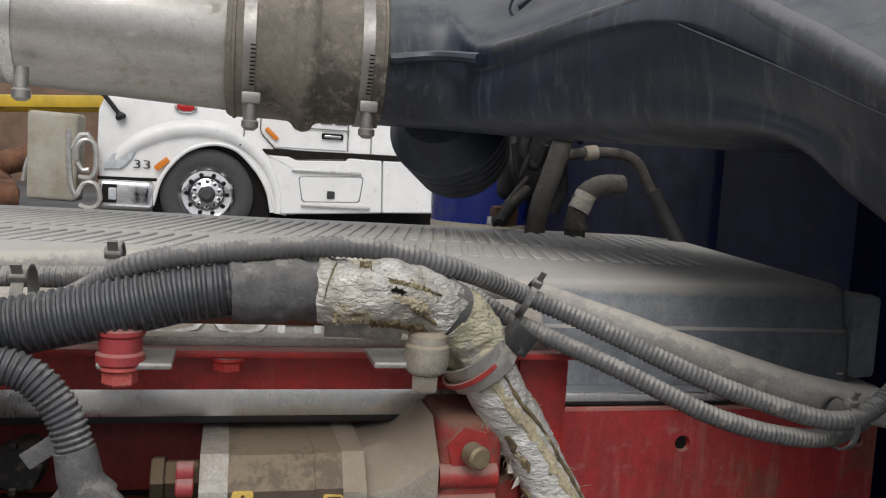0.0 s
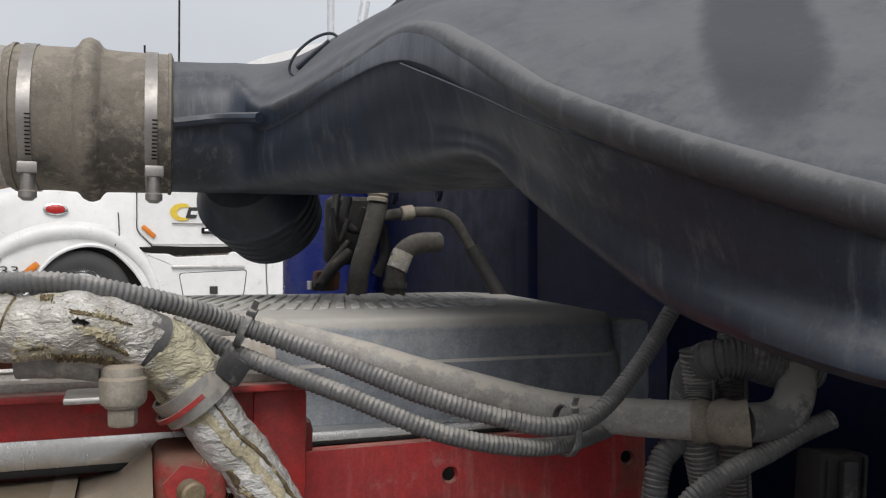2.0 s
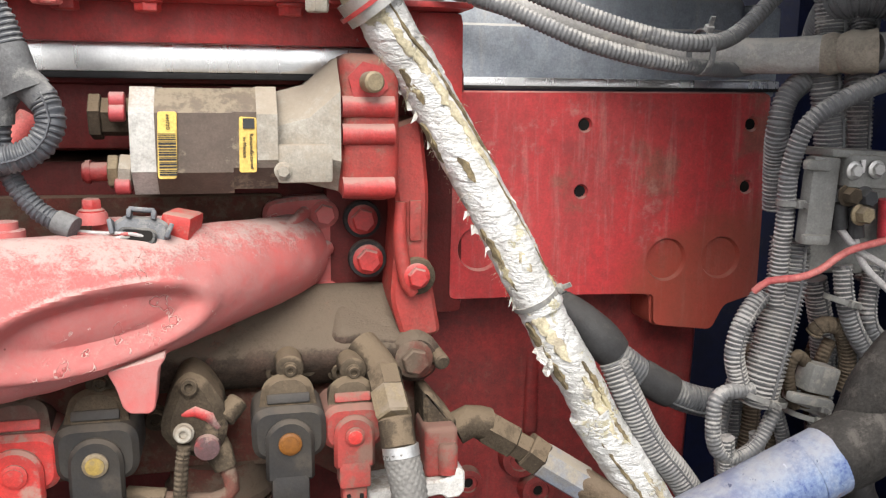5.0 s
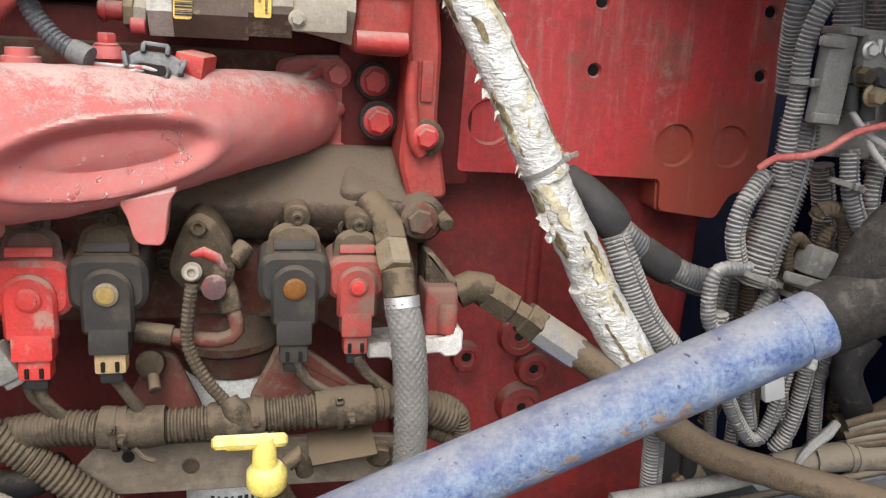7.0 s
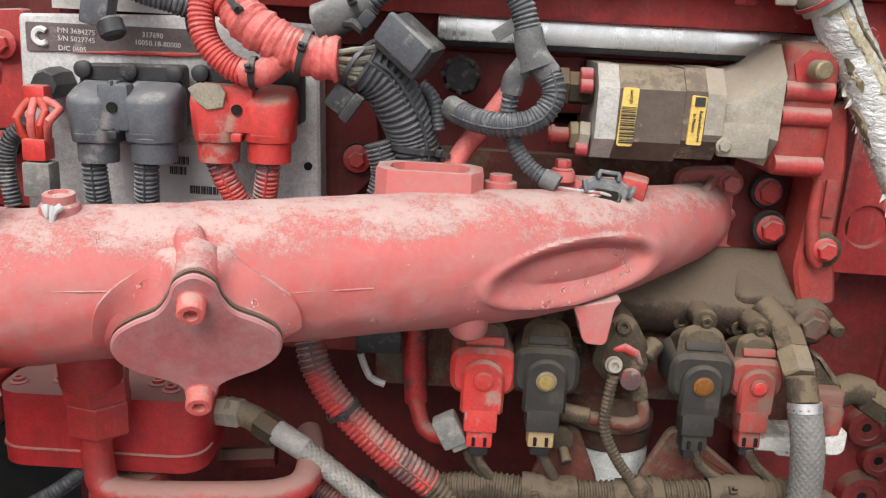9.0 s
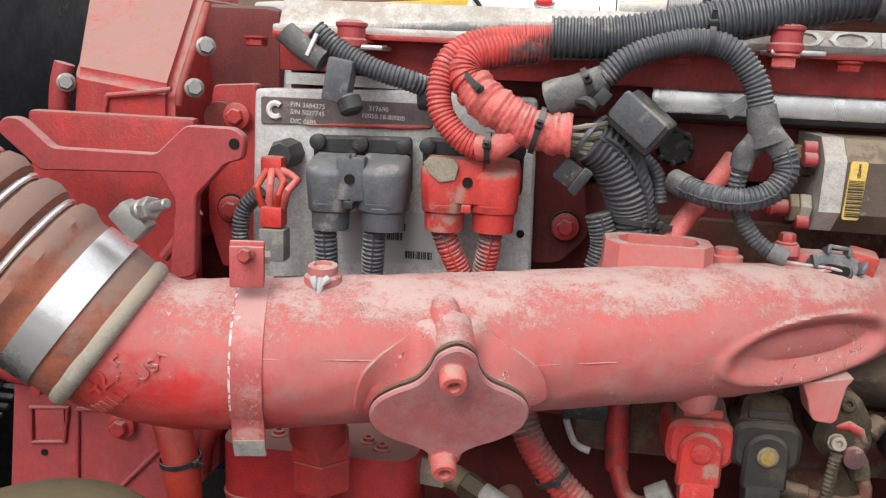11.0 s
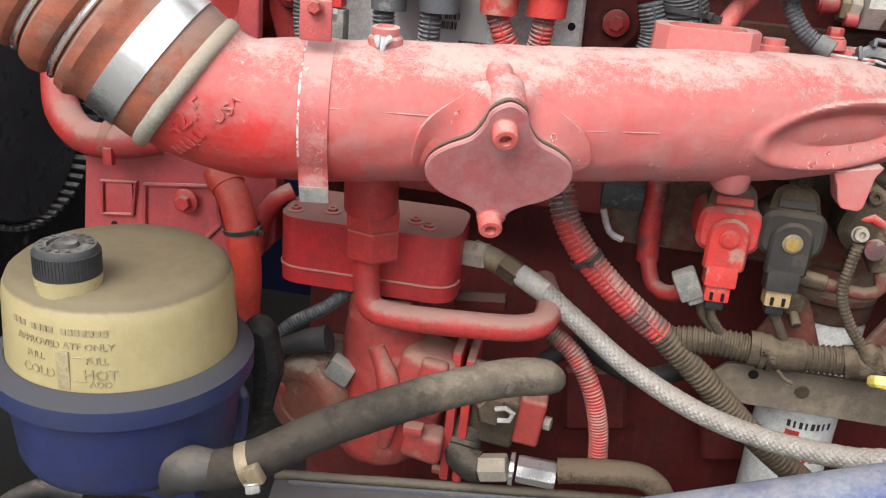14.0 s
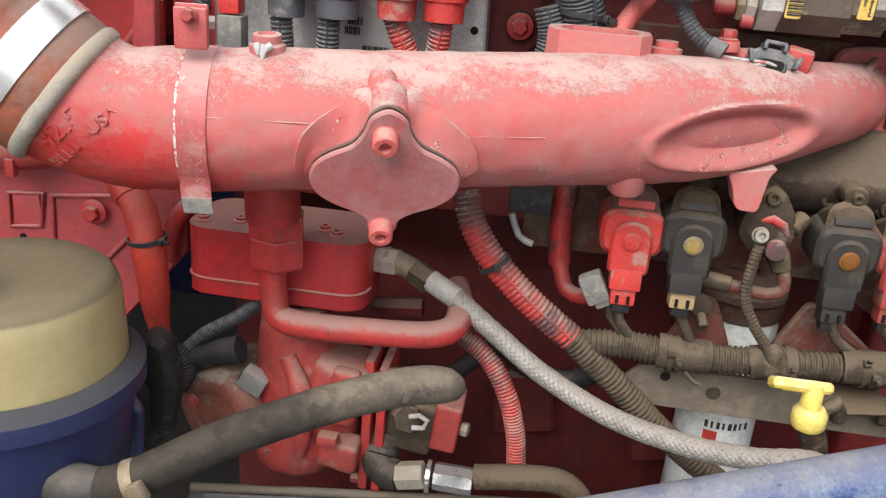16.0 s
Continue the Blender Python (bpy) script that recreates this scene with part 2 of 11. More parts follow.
M["red_plate"] = surface("red_paint_rust_streaked", (0.50, 0.019, 0.026), (0.38, 0.022, 0.026), 0.46, dust=0.10, settle=0.4, dust_colour=(0.46, 0.26, 0.22), chips=0.36, chip_colour=(0.52, 0.33, 0.27), chip_scale=34, streak=(1.0, 1.0, 0.28), bump=0.25, runs=0.38, blotch=(0.26, 0.06, 0.04), blotch_amount=0.3, even=0.7, wipe=((0.715, 0.75, 1.045), (5.2, 0, 0), (0, 0, 7.5), (0.25, 0.065, 0.035)))
M["red_bright"] = surface("bright_red_paint", (0.56, 0.024, 0.02), (0.42, 0.02, 0.018), 0.45, dust=0.08, settle=0.4, dust_colour=(0.34, 0.24, 0.19), bump=0.2, chips=0.12, chip_colour=(0.08, 0.06, 0.055))
M["red_over_black"] = surface("red_overspray_on_black", (0.52, 0.03, 0.03), (0.38, 0.025, 0.025), 0.5, dust=0.05, settle=0.35, blotch=(0.04, 0.04, 0.043), blotch_amount=0.62, dust_colour=PINK_DUST, grit=0.22)
M["pink_plate"] = surface("faded_red_paint", (0.378, 0.02587, 0.03293), (0.3045, 0.02117, 0.02822), 0.45, dust=0.13, settle=0.35, dust_colour=(0.378, 0.247, 0.2234), chips=0.2, chip_colour=(0.6, 0.5, 0.45), bump=0.12, runs=0.08, even=0.5)
M["grime"] = surface("brown_grime", (0.0485, 0.0369, 0.0248), (0.02716, 0.0207, 0.0152), 0.85, dust=0.12, settle=0.62, dust_colour=(0.1794, 0.135, 0.0896), bump=0.6, bump_scale=260, grit=0.28, blotch=(0.03, 0.025, 0.022), blotch_amount=0.3, specular=0.2)
M["black_plastic"] = surface("black_plastic", (0.02625, 0.02775, 0.0315), (0.0165, 0.01725, 0.02025), 0.5, dust=0.05, settle=0.3, dust_colour=(0.195, 0.1837, 0.165), bump=0.12, specular=0.35)
M["duct"] = surface("air_duct_plastic", (0.0165, 0.0255, 0.044), (0.0115, 0.0165, 0.028), 0.36, dust=0.03, settle=0.40, dust_colour=(0.1417, 0.146, 0.1522), streak=(1, 1, 0.3), bump=0.08, dust_scale=4, runs=0.15, flecks=0.12, even=0.45, grit=0.15)
M["grey_plastic"] = surface("grey_black_plastic", (0.085, 0.092, 0.105), (0.066, 0.071, 0.082), 0.45, dust=0.03, settle=0.32, dust_colour=(0.27, 0.255, 0.235), bump=0.08, stain=0.12)
M["loom"] = surface("corrugated_conduit_plastic", (0.058, 0.06307, 0.0725), (0.0377, 0.0406, 0.04785), 0.45, dust=0.03, settle=0.24, dust_colour=(0.29, 0.2828, 0.2682), bump=0.1)
M["loom_grey"] = surface("grey_dusty_conduit", (0.1049, 0.1074, 0.1136), (0.06791, 0.06914, 0.07408), 0.5, dust=0.1, settle=0.4, dust_colour=(0.3959, 0.3778, 0.3478), bump=0.15)
M["loom_mid"] = surface("half_dusty_conduit", (0.062, 0.066, 0.073), (0.042, 0.045, 0.050), 0.45, dust=0.06, settle=0.32, dust_colour=(0.26, 0.25, 0.23), bump=0.15)
M["loom_dirty"] = surface("dirt_caked_conduit", (0.06248, 0.04868, 0.03427), (0.03748, 0.02933, 0.02196), 0.85, dust=0.18, settle=0.4, dust_colour=(0.1437, 0.1114, 0.07762), bump=0.4, grit=0.25, specular=0.15)
M["loom_red"] = surface("red_sprayed_conduit", (0.52, 0.065, 0.055), (0.42, 0.045, 0.04), 0.55, settle=0.25, dust_colour=PINK_DUST, blotch=(0.06, 0.06, 0.065), blotch_amount=0.5, bump=0.15, scale=30)
M["tape_red"] = surface("red_sprayed_tape", (0.6, 0.13, 0.115), (0.5, 0.09, 0.08), 0.6, settle=0.3, dust_colour=PINK_DUST, bump=0.3)
M["tape"] = surface("black_cloth_tape", (0.117, 0.117, 0.117), (0.07605, 0.07605, 0.07722), 0.75, settle=0.35, dust_colour=(0.3042, 0.2925, 0.2691), bump=0.4)
M["rubber"] = surface("black_rubber", (0.0168, 0.0168, 0.018), (0.0108, 0.0108, 0.012), 0.62, dust=0.04, settle=0.3, dust_colour=(0.132, 0.114, 0.096), bump=0.2, specular=0.25)
M["rubber_grey"] = surface("dusty_grey_rubber", (0.326, 0.3194, 0.3044), (0.2217, 0.2168, 0.2075), 0.75, dust=0.18, settle=0.35, dust_colour=(0.5476, 0.5057, 0.4427), bump=0.25)
M["rubber_brown"] = surface("brown_dirty_rubber", (0.19, 0.17, 0.145), (0.135, 0.122, 0.105), 0.7, dust=0.14, settle=0.3, dust_colour=(0.32, 0.285, 0.235), bump=0.25, blotch=(0.045, 0.043, 0.042), blotch_amount=0.62, scale=18, stain=0.6, specular=0.2)
M["steel"] = surface("dull_steel", (0.56, 0.55, 0.53), (0.40, 0.39, 0.37), 0.34, metal=0.85, dust=0.1, settle=0.22, dust_colour=(0.36, 0.32, 0.27), bump=0.08, streak=(0.4, 1, 1.6), scale=9, grit=0.08, chips=0.1, chip_colour=(0.2, 0.17, 0.14))
M["bright_steel"] = surface("bright_steel", (0.864, 0.864, 0.852), (0.744, 0.744, 0.732), 0.25, metal=0.95, settle=0.10, dust_colour=(0.48, 0.432, 0.384), streak=(1, 1, 0.2), bump=0.03, grit=0.05, even=0.5, stain=0.08)
M["alu"] = surface("dusty_aluminium", (0.60, 0.60, 0.60), (0.46, 0.46, 0.45), 0.36, metal=0.8, dust=0.1, settle=0.22, dust_colour=(0.42, 0.37, 0.32), bump=0.1, grit=0.1)
M["alu_cast"] = surface("cast_aluminium_grimy", (0.40, 0.375, 0.325), (0.30, 0.275, 0.23), 0.55, metal=0.3, dust=0.22, settle=0.35, dust_colour=(0.32, 0.265, 0.2), bump=0.2, even=0.6)
M["ecm_plate"] = surface("grey_alloy_plate", (0.60, 0.60, 0.59), (0.50, 0.50, 0.495), 0.5, metal=0.2, dust=0.08, settle=0.2, dust_colour=(0.4, 0.33, 0.3), bump=0.1, stain=0.08)
M["dark_brown"] = surface("brown_stained_casing", (0.085, 0.058, 0.045), (0.06, 0.042, 0.034), 0.6, dust=0.1, settle=0.45, dust_colour=(0.29, 0.24, 0.17), bump=0.2)
M["brass"] = surface("dirty_brass", (0.285, 0.225, 0.135), (0.195, 0.15, 0.09), 0.5, metal=0.6, dust=0.2, settle=0.25, dust_colour=BROWN_DUST, bump=0.2)


def crinkled_foil(name, bright, dull, bare, bare_amount, crack, shine):
    """Crumpled foil lagging: sharp creases, dulled folds, bare fibre where it has worn through, dirt in the cracks."""
    m = bpy.data.materials.new(name)
    m.use_nodes = True
    nt = m.node_tree
    b = nt.nodes["Principled BSDF"]
    fold = noise_node(nt, 48, 3, 0.5, stretch=(0.8, 1.0, 1.5))
    crease = noise_node(nt, 120, 4, 0.6, stretch=(0.7, 1.0, 1.6))
    grain = noise_node(nt, 420, 3, 0.6)
    big = noise_node(nt, 24, 6, 0.65)
    f1 = maths(nt, "ABSOLUTE", maths(nt, "SUBTRACT", fold, 0.5), None)
    f2 = maths(nt, "ABSOLUTE", maths(nt, "SUBTRACT", crease, 0.5), None)
    col = mix(nt, remap(nt, big, 0.36, 0.64), bright, dull)
    col = mix(nt, remap(nt, f2, 0.0, 0.04, 0.22, 0.0), col, tuple(c * 0.6 for c in dull))
    worn = remap(nt, maths(nt, "ADD", noise_node(nt, 30, 7, 0.7), maths(nt, "MULTIPLY", grain, 0.12)), 0.70 - 0.3 * bare_amount, 0.75 - 0.3 * bare_amount)
    col = mix(nt, worn, col, bare)
    split = maths(nt, "MULTIPLY", remap(nt, f1, 0.004, 0.012, 0.8, 0.0), remap(nt, noise_node(nt, 17, 5, 0.7), 0.60 - 0.12 * crack, 0.66 - 0.12 * crack))
    col = mix(nt, split, col, (0.085, 0.068, 0.048))
    spot = remap(nt, noise_node(nt, 150, 5, 0.72), 0.68, 0.70, 0, 0.8)
    col = mix(nt, spot, col, (0.16, 0.125, 0.085))
    nt.links.new(col, b.inputs["Base Color"])
    nt.links.new(maths(nt, "MULTIPLY", maths(nt, "SUBTRACT", 1.0, maths(nt, "MAXIMUM", worn, split)), shine), b.inputs["Metallic"])
    nt.links.new(remap(nt, maths(nt, "ADD", big, worn), 0.4, 1.4, 0.40, 0.95), b.inputs["Roughness"])
    bp = nt.nodes.new("ShaderNodeBump")
    bp.inputs["Strength"].default_value = 0.8
    bp.inputs["Distance"].default_value = 0.0018
    hgt = maths(nt, "ADD", maths(nt, "MULTIPLY", remap(nt, f1, 0.0, 0.16), 0.8), maths(nt, "MULTIPLY", remap(nt, f2, 0.0, 0.14), 0.55))
    hgt = maths(nt, "ADD", hgt, maths(nt, "MULTIPLY", grain, 0.15))
    nt.links.new(maths(nt, "SUBTRACT", hgt, maths(nt, "MULTIPLY", worn, 0.3)), bp.inputs["Height"])
    nt.links.new(bp.outputs[0], b.inputs["Normal"])
    return m


M["silver_wrap"] = crinkled_foil("silver_foil_wrap", (0.62, 0.60, 0.565), (0.44, 0.415, 0.365), (0.52, 0.48, 0.36), 0.36, 0.5, 0.30)
M["wrap_fibre"] = crinkled_foil("frayed_yellow_insulation", (0.54, 0.52, 0.465), (0.33, 0.30, 0.25), (0.54, 0.50, 0.36), 0.55, 0.8, 0.2)
M["orange"] = surface("orange_silicone", (0.33, 0.075, 0.028), (0.20, 0.055, 0.03), 0.6, dust=0.20, settle=0.55, dust_colour=(0.235, 0.165, 0.135), scale=24, streak=(0.5, 0.5, 2), bump=0.15, even=0.6)
M["blue"] = surface("blue_truck_paint", (0.0085, 0.017, 0.088), (0.009, 0.014, 0.060), 0.36, dust=0.06, settle=0.5, dust_colour=(0.11, 0.11, 0.125), bump=0.15, even=0.6, grit=0.14, flecks=0.25)


def brace_paint(name):
    """Blue tube enamel gone chalky: vivid where rubbed, pitted all over, dust on top, rust scabs along the underside."""
    m = bpy.data.materials.new(name)
    m.use_nodes = True
    nt = m.node_tree
    b = nt.nodes["Principled BSDF"]
    big = noise_node(nt, 11, 6, 0.62)
    mid = noise_node(nt, 42, 8, 0.72)
    fine = noise_node(nt, 230, 5, 0.7)
    geo = nt.nodes.new("ShaderNodeNewGeometry")
    sep = nt.nodes.new("ShaderNodeSeparateXYZ")
    nt.links.new(geo.outputs["Normal"], sep.inputs[0])
    chalk = maths(nt, "ADD", remap(nt, big, 0.35, 0.60, 0.22, 0.72), remap(nt, mid, 0.3, 0.7, -0.30, 0.30))
    chalk = maths(nt, "ADD", chalk, remap(nt, fine, 0.3, 0.7, -0.30, 0.30))
    chalk = maths(nt, "MINIMUM", maths(nt, "MAXIMUM", chalk, 0.0), 1.0)
    col = mix(nt, chalk, (0.013, 0.036, 0.150), (0.185, 0.240, 0.330))
    dust = maths(nt, "ADD", remap(nt, sep.outputs["Z"], 0.25, 0.95, 0.0, 0.62), remap(nt, mid, 0.35, 0.7, -0.16, 0.22))
    dust = maths(nt, "MINIMUM", maths(nt, "MAXIMUM", dust, 0.0), 0.85)
    col = mix(nt, dust, col, (0.235, 0.225, 0.225))
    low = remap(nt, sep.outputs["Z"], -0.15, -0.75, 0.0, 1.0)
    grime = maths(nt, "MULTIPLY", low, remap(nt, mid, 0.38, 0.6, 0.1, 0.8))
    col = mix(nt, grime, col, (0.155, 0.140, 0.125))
    where = remap(nt, noise_node(nt, 14, 5, 0.66), 0.53, 0.60)
    scab = maths(nt, "MULTIPLY", remap(nt, noise_node(nt, 70, 5, 0.7), 0.50, 0.56), where)
    scab = maths(nt, "MULTIPLY", scab, remap(nt, sep.outputs["Z"], 0.25, -0.25, 0.0, 0.8))
    col = mix(nt, scab, col, (0.26, 0.150, 0.070))
    pit = remap(nt, noise_node(nt, 120, 5, 0.7), 0.655, 0.67, 0, 0.8)
    col = mix(nt, pit, col, (0.030, 0.034, 0.075))
    nick = remap(nt, noise_node(nt, 1.0, 4, 0.7, stretch=(160, 90, 40)), 0.68, 0.70, 0, 0.6)
    col = mix(nt, nick, col, (0.33, 0.33, 0.37))
    nt.links.new(col, b.inputs["Base Color"])
    nt.links.new(remap(nt, maths(nt, "ADD", chalk, dust), 0.1, 1.0, 0.40, 0.9), b.inputs["Roughness"])
    bp = nt.nodes.new("ShaderNodeBump")
    bp.inputs["Strength"].default_value = 0.8
    bp.inputs["Distance"].default_value = 0.0016
    hgt = maths(nt, "SUBTRACT", maths(nt, "ADD", maths(nt, "MULTIPLY", fine, 0.5), maths(nt, "MULTIPLY", scab, 0.8)), maths(nt, "MULTIPLY", pit, 0.8))
    nt.links.new(hgt, bp.inputs["Height"])
    nt.links.new(bp.outputs[0], b.inputs["Normal"])
    return m


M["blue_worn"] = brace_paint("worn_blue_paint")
M["hose_caked"] = surface("dirt_caked_hose", (0.100, 0.074, 0.050), (0.070, 0.052, 0.037), 0.95, dust=0.22, settle=0.4, dust_colour=(0.165, 0.125, 0.088), bump=1.0, bump_scale=300, grit=0.3, even=0.7, specular=0.12)
M["braid_pale"] = surface("pale_woven_steel", (0.2604, 0.2542, 0.2418), (0.1984, 0.1922, 0.1798), 0.55, dust=0.1, settle=0.2, dust_colour=(0.186, 0.1674, 0.1426), bump=0.1)
M["grime_black"] = surface("oily_black_grime", (0.020, 0.018, 0.016), (0.030, 0.025, 0.020), 0.7, dust=0.06, settle=0.4, dust_colour=(0.12, 0.10, 0.078), bump=0.4, grit=0.2, specular=0.3)
M["hose_dim"] = surface("dim_dusty_rubber", (0.085, 0.080, 0.073), (0.058, 0.055, 0.051), 0.75, dust=0.1, settle=0.3, dust_colour=(0.19, 0.175, 0.155), bump=0.25, grit=0.2, specular=0.25)
M["crust_tan"] = surface("tan_crusted_rubber", (0.27, 0.235, 0.19), (0.18, 0.16, 0.13), 0.85, dust=0.2, settle=0.4, dust_colour=(0.36, 0.31, 0.25), bump=0.5, grit=0.2, specular=0.25)
M["casting_grime"] = surface("grime_caked_casting", (0.055, 0.034, 0.026), (0.034, 0.026, 0.021), 0.9, dust=0.14, settle=0.5, dust_colour=(0.150, 0.118, 0.086), bump=0.7, bump_scale=240, grit=0.3, blotch=(0.15, 0.024, 0.018), blotch_amount=0.45, scale=34, even=0.8, specular=0.2)
M["clear_nylon"] = surface("milky_nylon", (0.252, 0.259, 0.252), (0.196, 0.196, 0.189), 0.5, dust=0.1, settle=0.3, dust_colour=(0.21, 0.189, 0.161), bump=0.2)
# truck blue taken almost to black, painting the deep shade under the cab
M["navy"] = surface("shaded_blue_paint", (0.000744, 0.002976, 0.02108), (0.000558, 0.001736, 0.0124), 0.5, dust=0.0, settle=0.2, dust_colour=(0.0248, 0.0279, 0.0403), bump=0.15, specular=0.3)
M["tan_plastic"] = surface("yellowed_translucent_plastic", (0.3864, 0.3241, 0.1675), (0.3174, 0.262, 0.1266), 0.34, settle=0.92, dust_colour=(0.0966, 0.07637, 0.04913), scale=7, bump=0.03, grit=0.03, even=0.2, stain=0.12, runs=0.12)
M["yellow"] = surface("yellow_plastic", (0.75, 0.55, 0.05), (0.66, 0.46, 0.04), 0.45, settle=0.15, dust_colour=(0.5, 0.42, 0.25), bump=0.1)
M["yellow_label"] = surface("yellow_label_paper", (0.72, 0.5, 0.12), (0.6, 0.4, 0.1), 0.6, bump=0.05)
M["orange_cap"] = surface("orange_plastic", (0.198, 0.072, 0.0072), (0.144, 0.054, 0.0072), 0.5, bump=0.1)
M["tan_conn"] = surface("tan_connector_plastic", (0.36, 0.25, 0.12), (0.28, 0.2, 0.1), 0.6, settle=0.2, bump=0.1)
M["white"] = surface("white_paint", (0.80, 0.80, 0.79), (0.74, 0.74, 0.73), 0.35, settle=0.05, bump=0.03, scale=4, grit=0.0, stain=0.08)
M["filter_white"] = surface("white_enamel_can", (0.74, 0.76, 0.74), (0.68, 0.7, 0.68), 0.35, dust=0.06, settle=0.2, dust_colour=BROWN_DUST, bump=0.05, stain=0.08)
M["ink"] = surface("black_print", (0.02, 0.02, 0.02), (0.03, 0.03, 0.03), 0.6, bump=0, grit=0.0)
M["white_ink"] = surface("white_print", (0.7, 0.68, 0.66), (0.6, 0.58, 0.56), 0.6, bump=0, grit=0.0)
M["label_grey"] = surface("dark_nameplate", (0.13, 0.09, 0.095), (0.1, 0.075, 0.08), 0.55, dust=0.05, bump=0.05)
M["label_white"] = surface("grey_white_sticker", (0.5, 0.5, 0.5), (0.43, 0.43, 0.43), 0.6, bump=0.03, grit=0.0, stain=0.08)
# near-black colour that paints the shade inside bores, gaps and hollows
M["hole"] = surface("bore_and_gap_shade", (0.012, 0.011, 0.011), (0.02, 0.018, 0.016), 0.9, bump=0, grit=0.0, specular=0.1)
M["chrome"] = surface("chrome", (0.8, 0.8, 0.8), (0.7, 0.7, 0.7), 0.12, metal=1.0, bump=0, grit=0.0)
M["tyre"] = surface("tyre_rubber", (0.045, 0.045, 0.046), (0.06, 0.06, 0.06), 0.75, bump=0.2, bump_scale=60)
M["glass_dark"] = surface("tinted_glass", (0.02, 0.035, 0.04), (0.02, 0.03, 0.035), 0.06, specular=0.8, bump=0, grit=0.0)
M["lamp_clear"] = surface("headlamp_lens", (0.55, 0.58, 0.6), (0.4, 0.42, 0.45), 0.12, bump=0, grit=0.0)
M["lamp_orange"] = surface("orange_marker_lens", (0.7, 0.22, 0.02), (0.6, 0.18, 0.02), 0.2, bump=0, grit=0.0)
M["lamp_red"] = surface("red_badge_enamel", (0.5, 0.02, 0.02), (0.4, 0.02, 0.02), 0.2, bump=0, grit=0.0)
M["rust"] = surface("rusted_iron", (0.19, 0.085, 0.045), (0.10, 0.05, 0.032), 0.9, bump=0.5, scale=6)
M["concrete"] = surface("stained_concrete", (0.42, 0.39, 0.33), (0.31, 0.28, 0.22), 0.9, bump=0.5, bump_scale=60, scale=3)
M["asphalt"] = surface("wet_yard_gravel", (0.075, 0.073, 0.07), (0.05, 0.049, 0.048), 0.6, scale=0.6, blotch=(0.5, 0.51, 0.53), blotch_amount=0.02, bump=0.4, bump_scale=40)
M["snow"] = surface("old_snow", (0.78, 0.79, 0.82), (0.62, 0.62, 0.63), 0.8, scale=2, bump=0.4, bump_scale=20, grit=0.0)
M["wood_brown"] = surface("brown_weathered_sheet", (0.2, 0.125, 0.085), (0.14, 0.09, 0.065), 0.85, scale=1.5, bump=0.3)
M["crane_yellow"] = surface("yellow_machine_paint", (0.62, 0.42, 0.03), (0.5, 0.33, 0.03), 0.5, bump=0.1, scale=3)
M["bark"] = surface("grey_bark", (0.20, 0.17, 0.15), (0.14, 0.12, 0.10), 0.9, bump=0.2, scale=3)
M["needle"] = surface("evergreen_needles", (0.05, 0.07, 0.035), (0.035, 0.05, 0.028), 0.85, bump=0, scale=1, grit=0.0)
M["wire_red"] = surface("red_wire", (0.6, 0.05, 0.07), (0.5, 0.04, 0.05), 0.5, bump=0)
M["wire_pink"] = surface("faded_red_wire", (0.5, 0.16, 0.14), (0.36, 0.06, 0.06), 0.6, bump=0.1)
M["wire_green"] = surface("faded_olive_wire", (0.20, 0.20, 0.125), (0.145, 0.14, 0.10), 0.55, dust=0.15, settle=0.4, dust_colour=(0.32, 0.29, 0.24), bump=0.1)
M["wire_white"] = surface("white_wire", (0.45, 0.43, 0.42), (0.35, 0.33, 0.32), 0.6, bump=0)
M["braid"] = surface("braided_steel_sleeve", (0.32, 0.308, 0.288), (0.24, 0.228, 0.208), 0.45, metal=0.3, dust=0.16, settle=0.25, dust_colour=(0.288, 0.248, 0.204), bump=0.1, scale=60, even=0.4)
M["cover_top"] = surface("dusty_grey_cover", (0.33, 0.37, 0.42), (0.23, 0.265, 0.315), 0.45, dust=0.10, settle=0.85, dust_colour=(0.50, 0.47, 0.42), streak=(1, 1, 0.5), bump=0.1, runs=0.4, even=0.6)
M["moss_grey"] = surface("grey_fuse_box_plastic", (0.1822, 0.1822, 0.173), (0.1276, 0.1276, 0.122), 0.6, dust=0.15, settle=0.4, dust_colour=(0.3278, 0.305, 0.2641), bump=0.2)
M["chipped_white"] = surface("chipped_white_paint", (0.66, 0.65, 0.62), (0.5, 0.48, 0.45), 0.5, dust=0.1, settle=0.3, dust_colour=BROWN_DUST, chips=0.8, chip_colour=(0.12, 0.09, 0.08), chip_scale=70, bump=0.3)
M["strap_bare"] = surface("bare_strap_steel", (0.30, 0.31, 0.30), (0.22, 0.22, 0.215), 0.5, metal=0.3, dust=0.1, settle=0.2, chips=0.5, chip_colour=(0.42, 0.06, 0.05), bump=0.2)
M["blue_dusty"] = surface("dusty_blue_paint", (0.0096, 0.018, 0.078), (0.012, 0.0192, 0.066), 0.5, dust=0.10, settle=0.9, dust_colour=(0.051, 0.0498, 0.0498), bump=0.15, even=0.4, grit=0.12)
M["print_brown"] = surface("moulded_brown_print", (0.30, 0.25, 0.145), (0.25, 0.205, 0.12), 0.6, bump=0)
M["rubber_dusty"] = surface("half_dusty_rubber", (0.031, 0.031, 0.03224), (0.02232, 0.02232, 0.02356), 0.6, dust=0.06, settle=0.25, dust_colour=(0.124, 0.1147, 0.1023), bump=0.2, even=0.45, grit=0.15, specular=0.25)
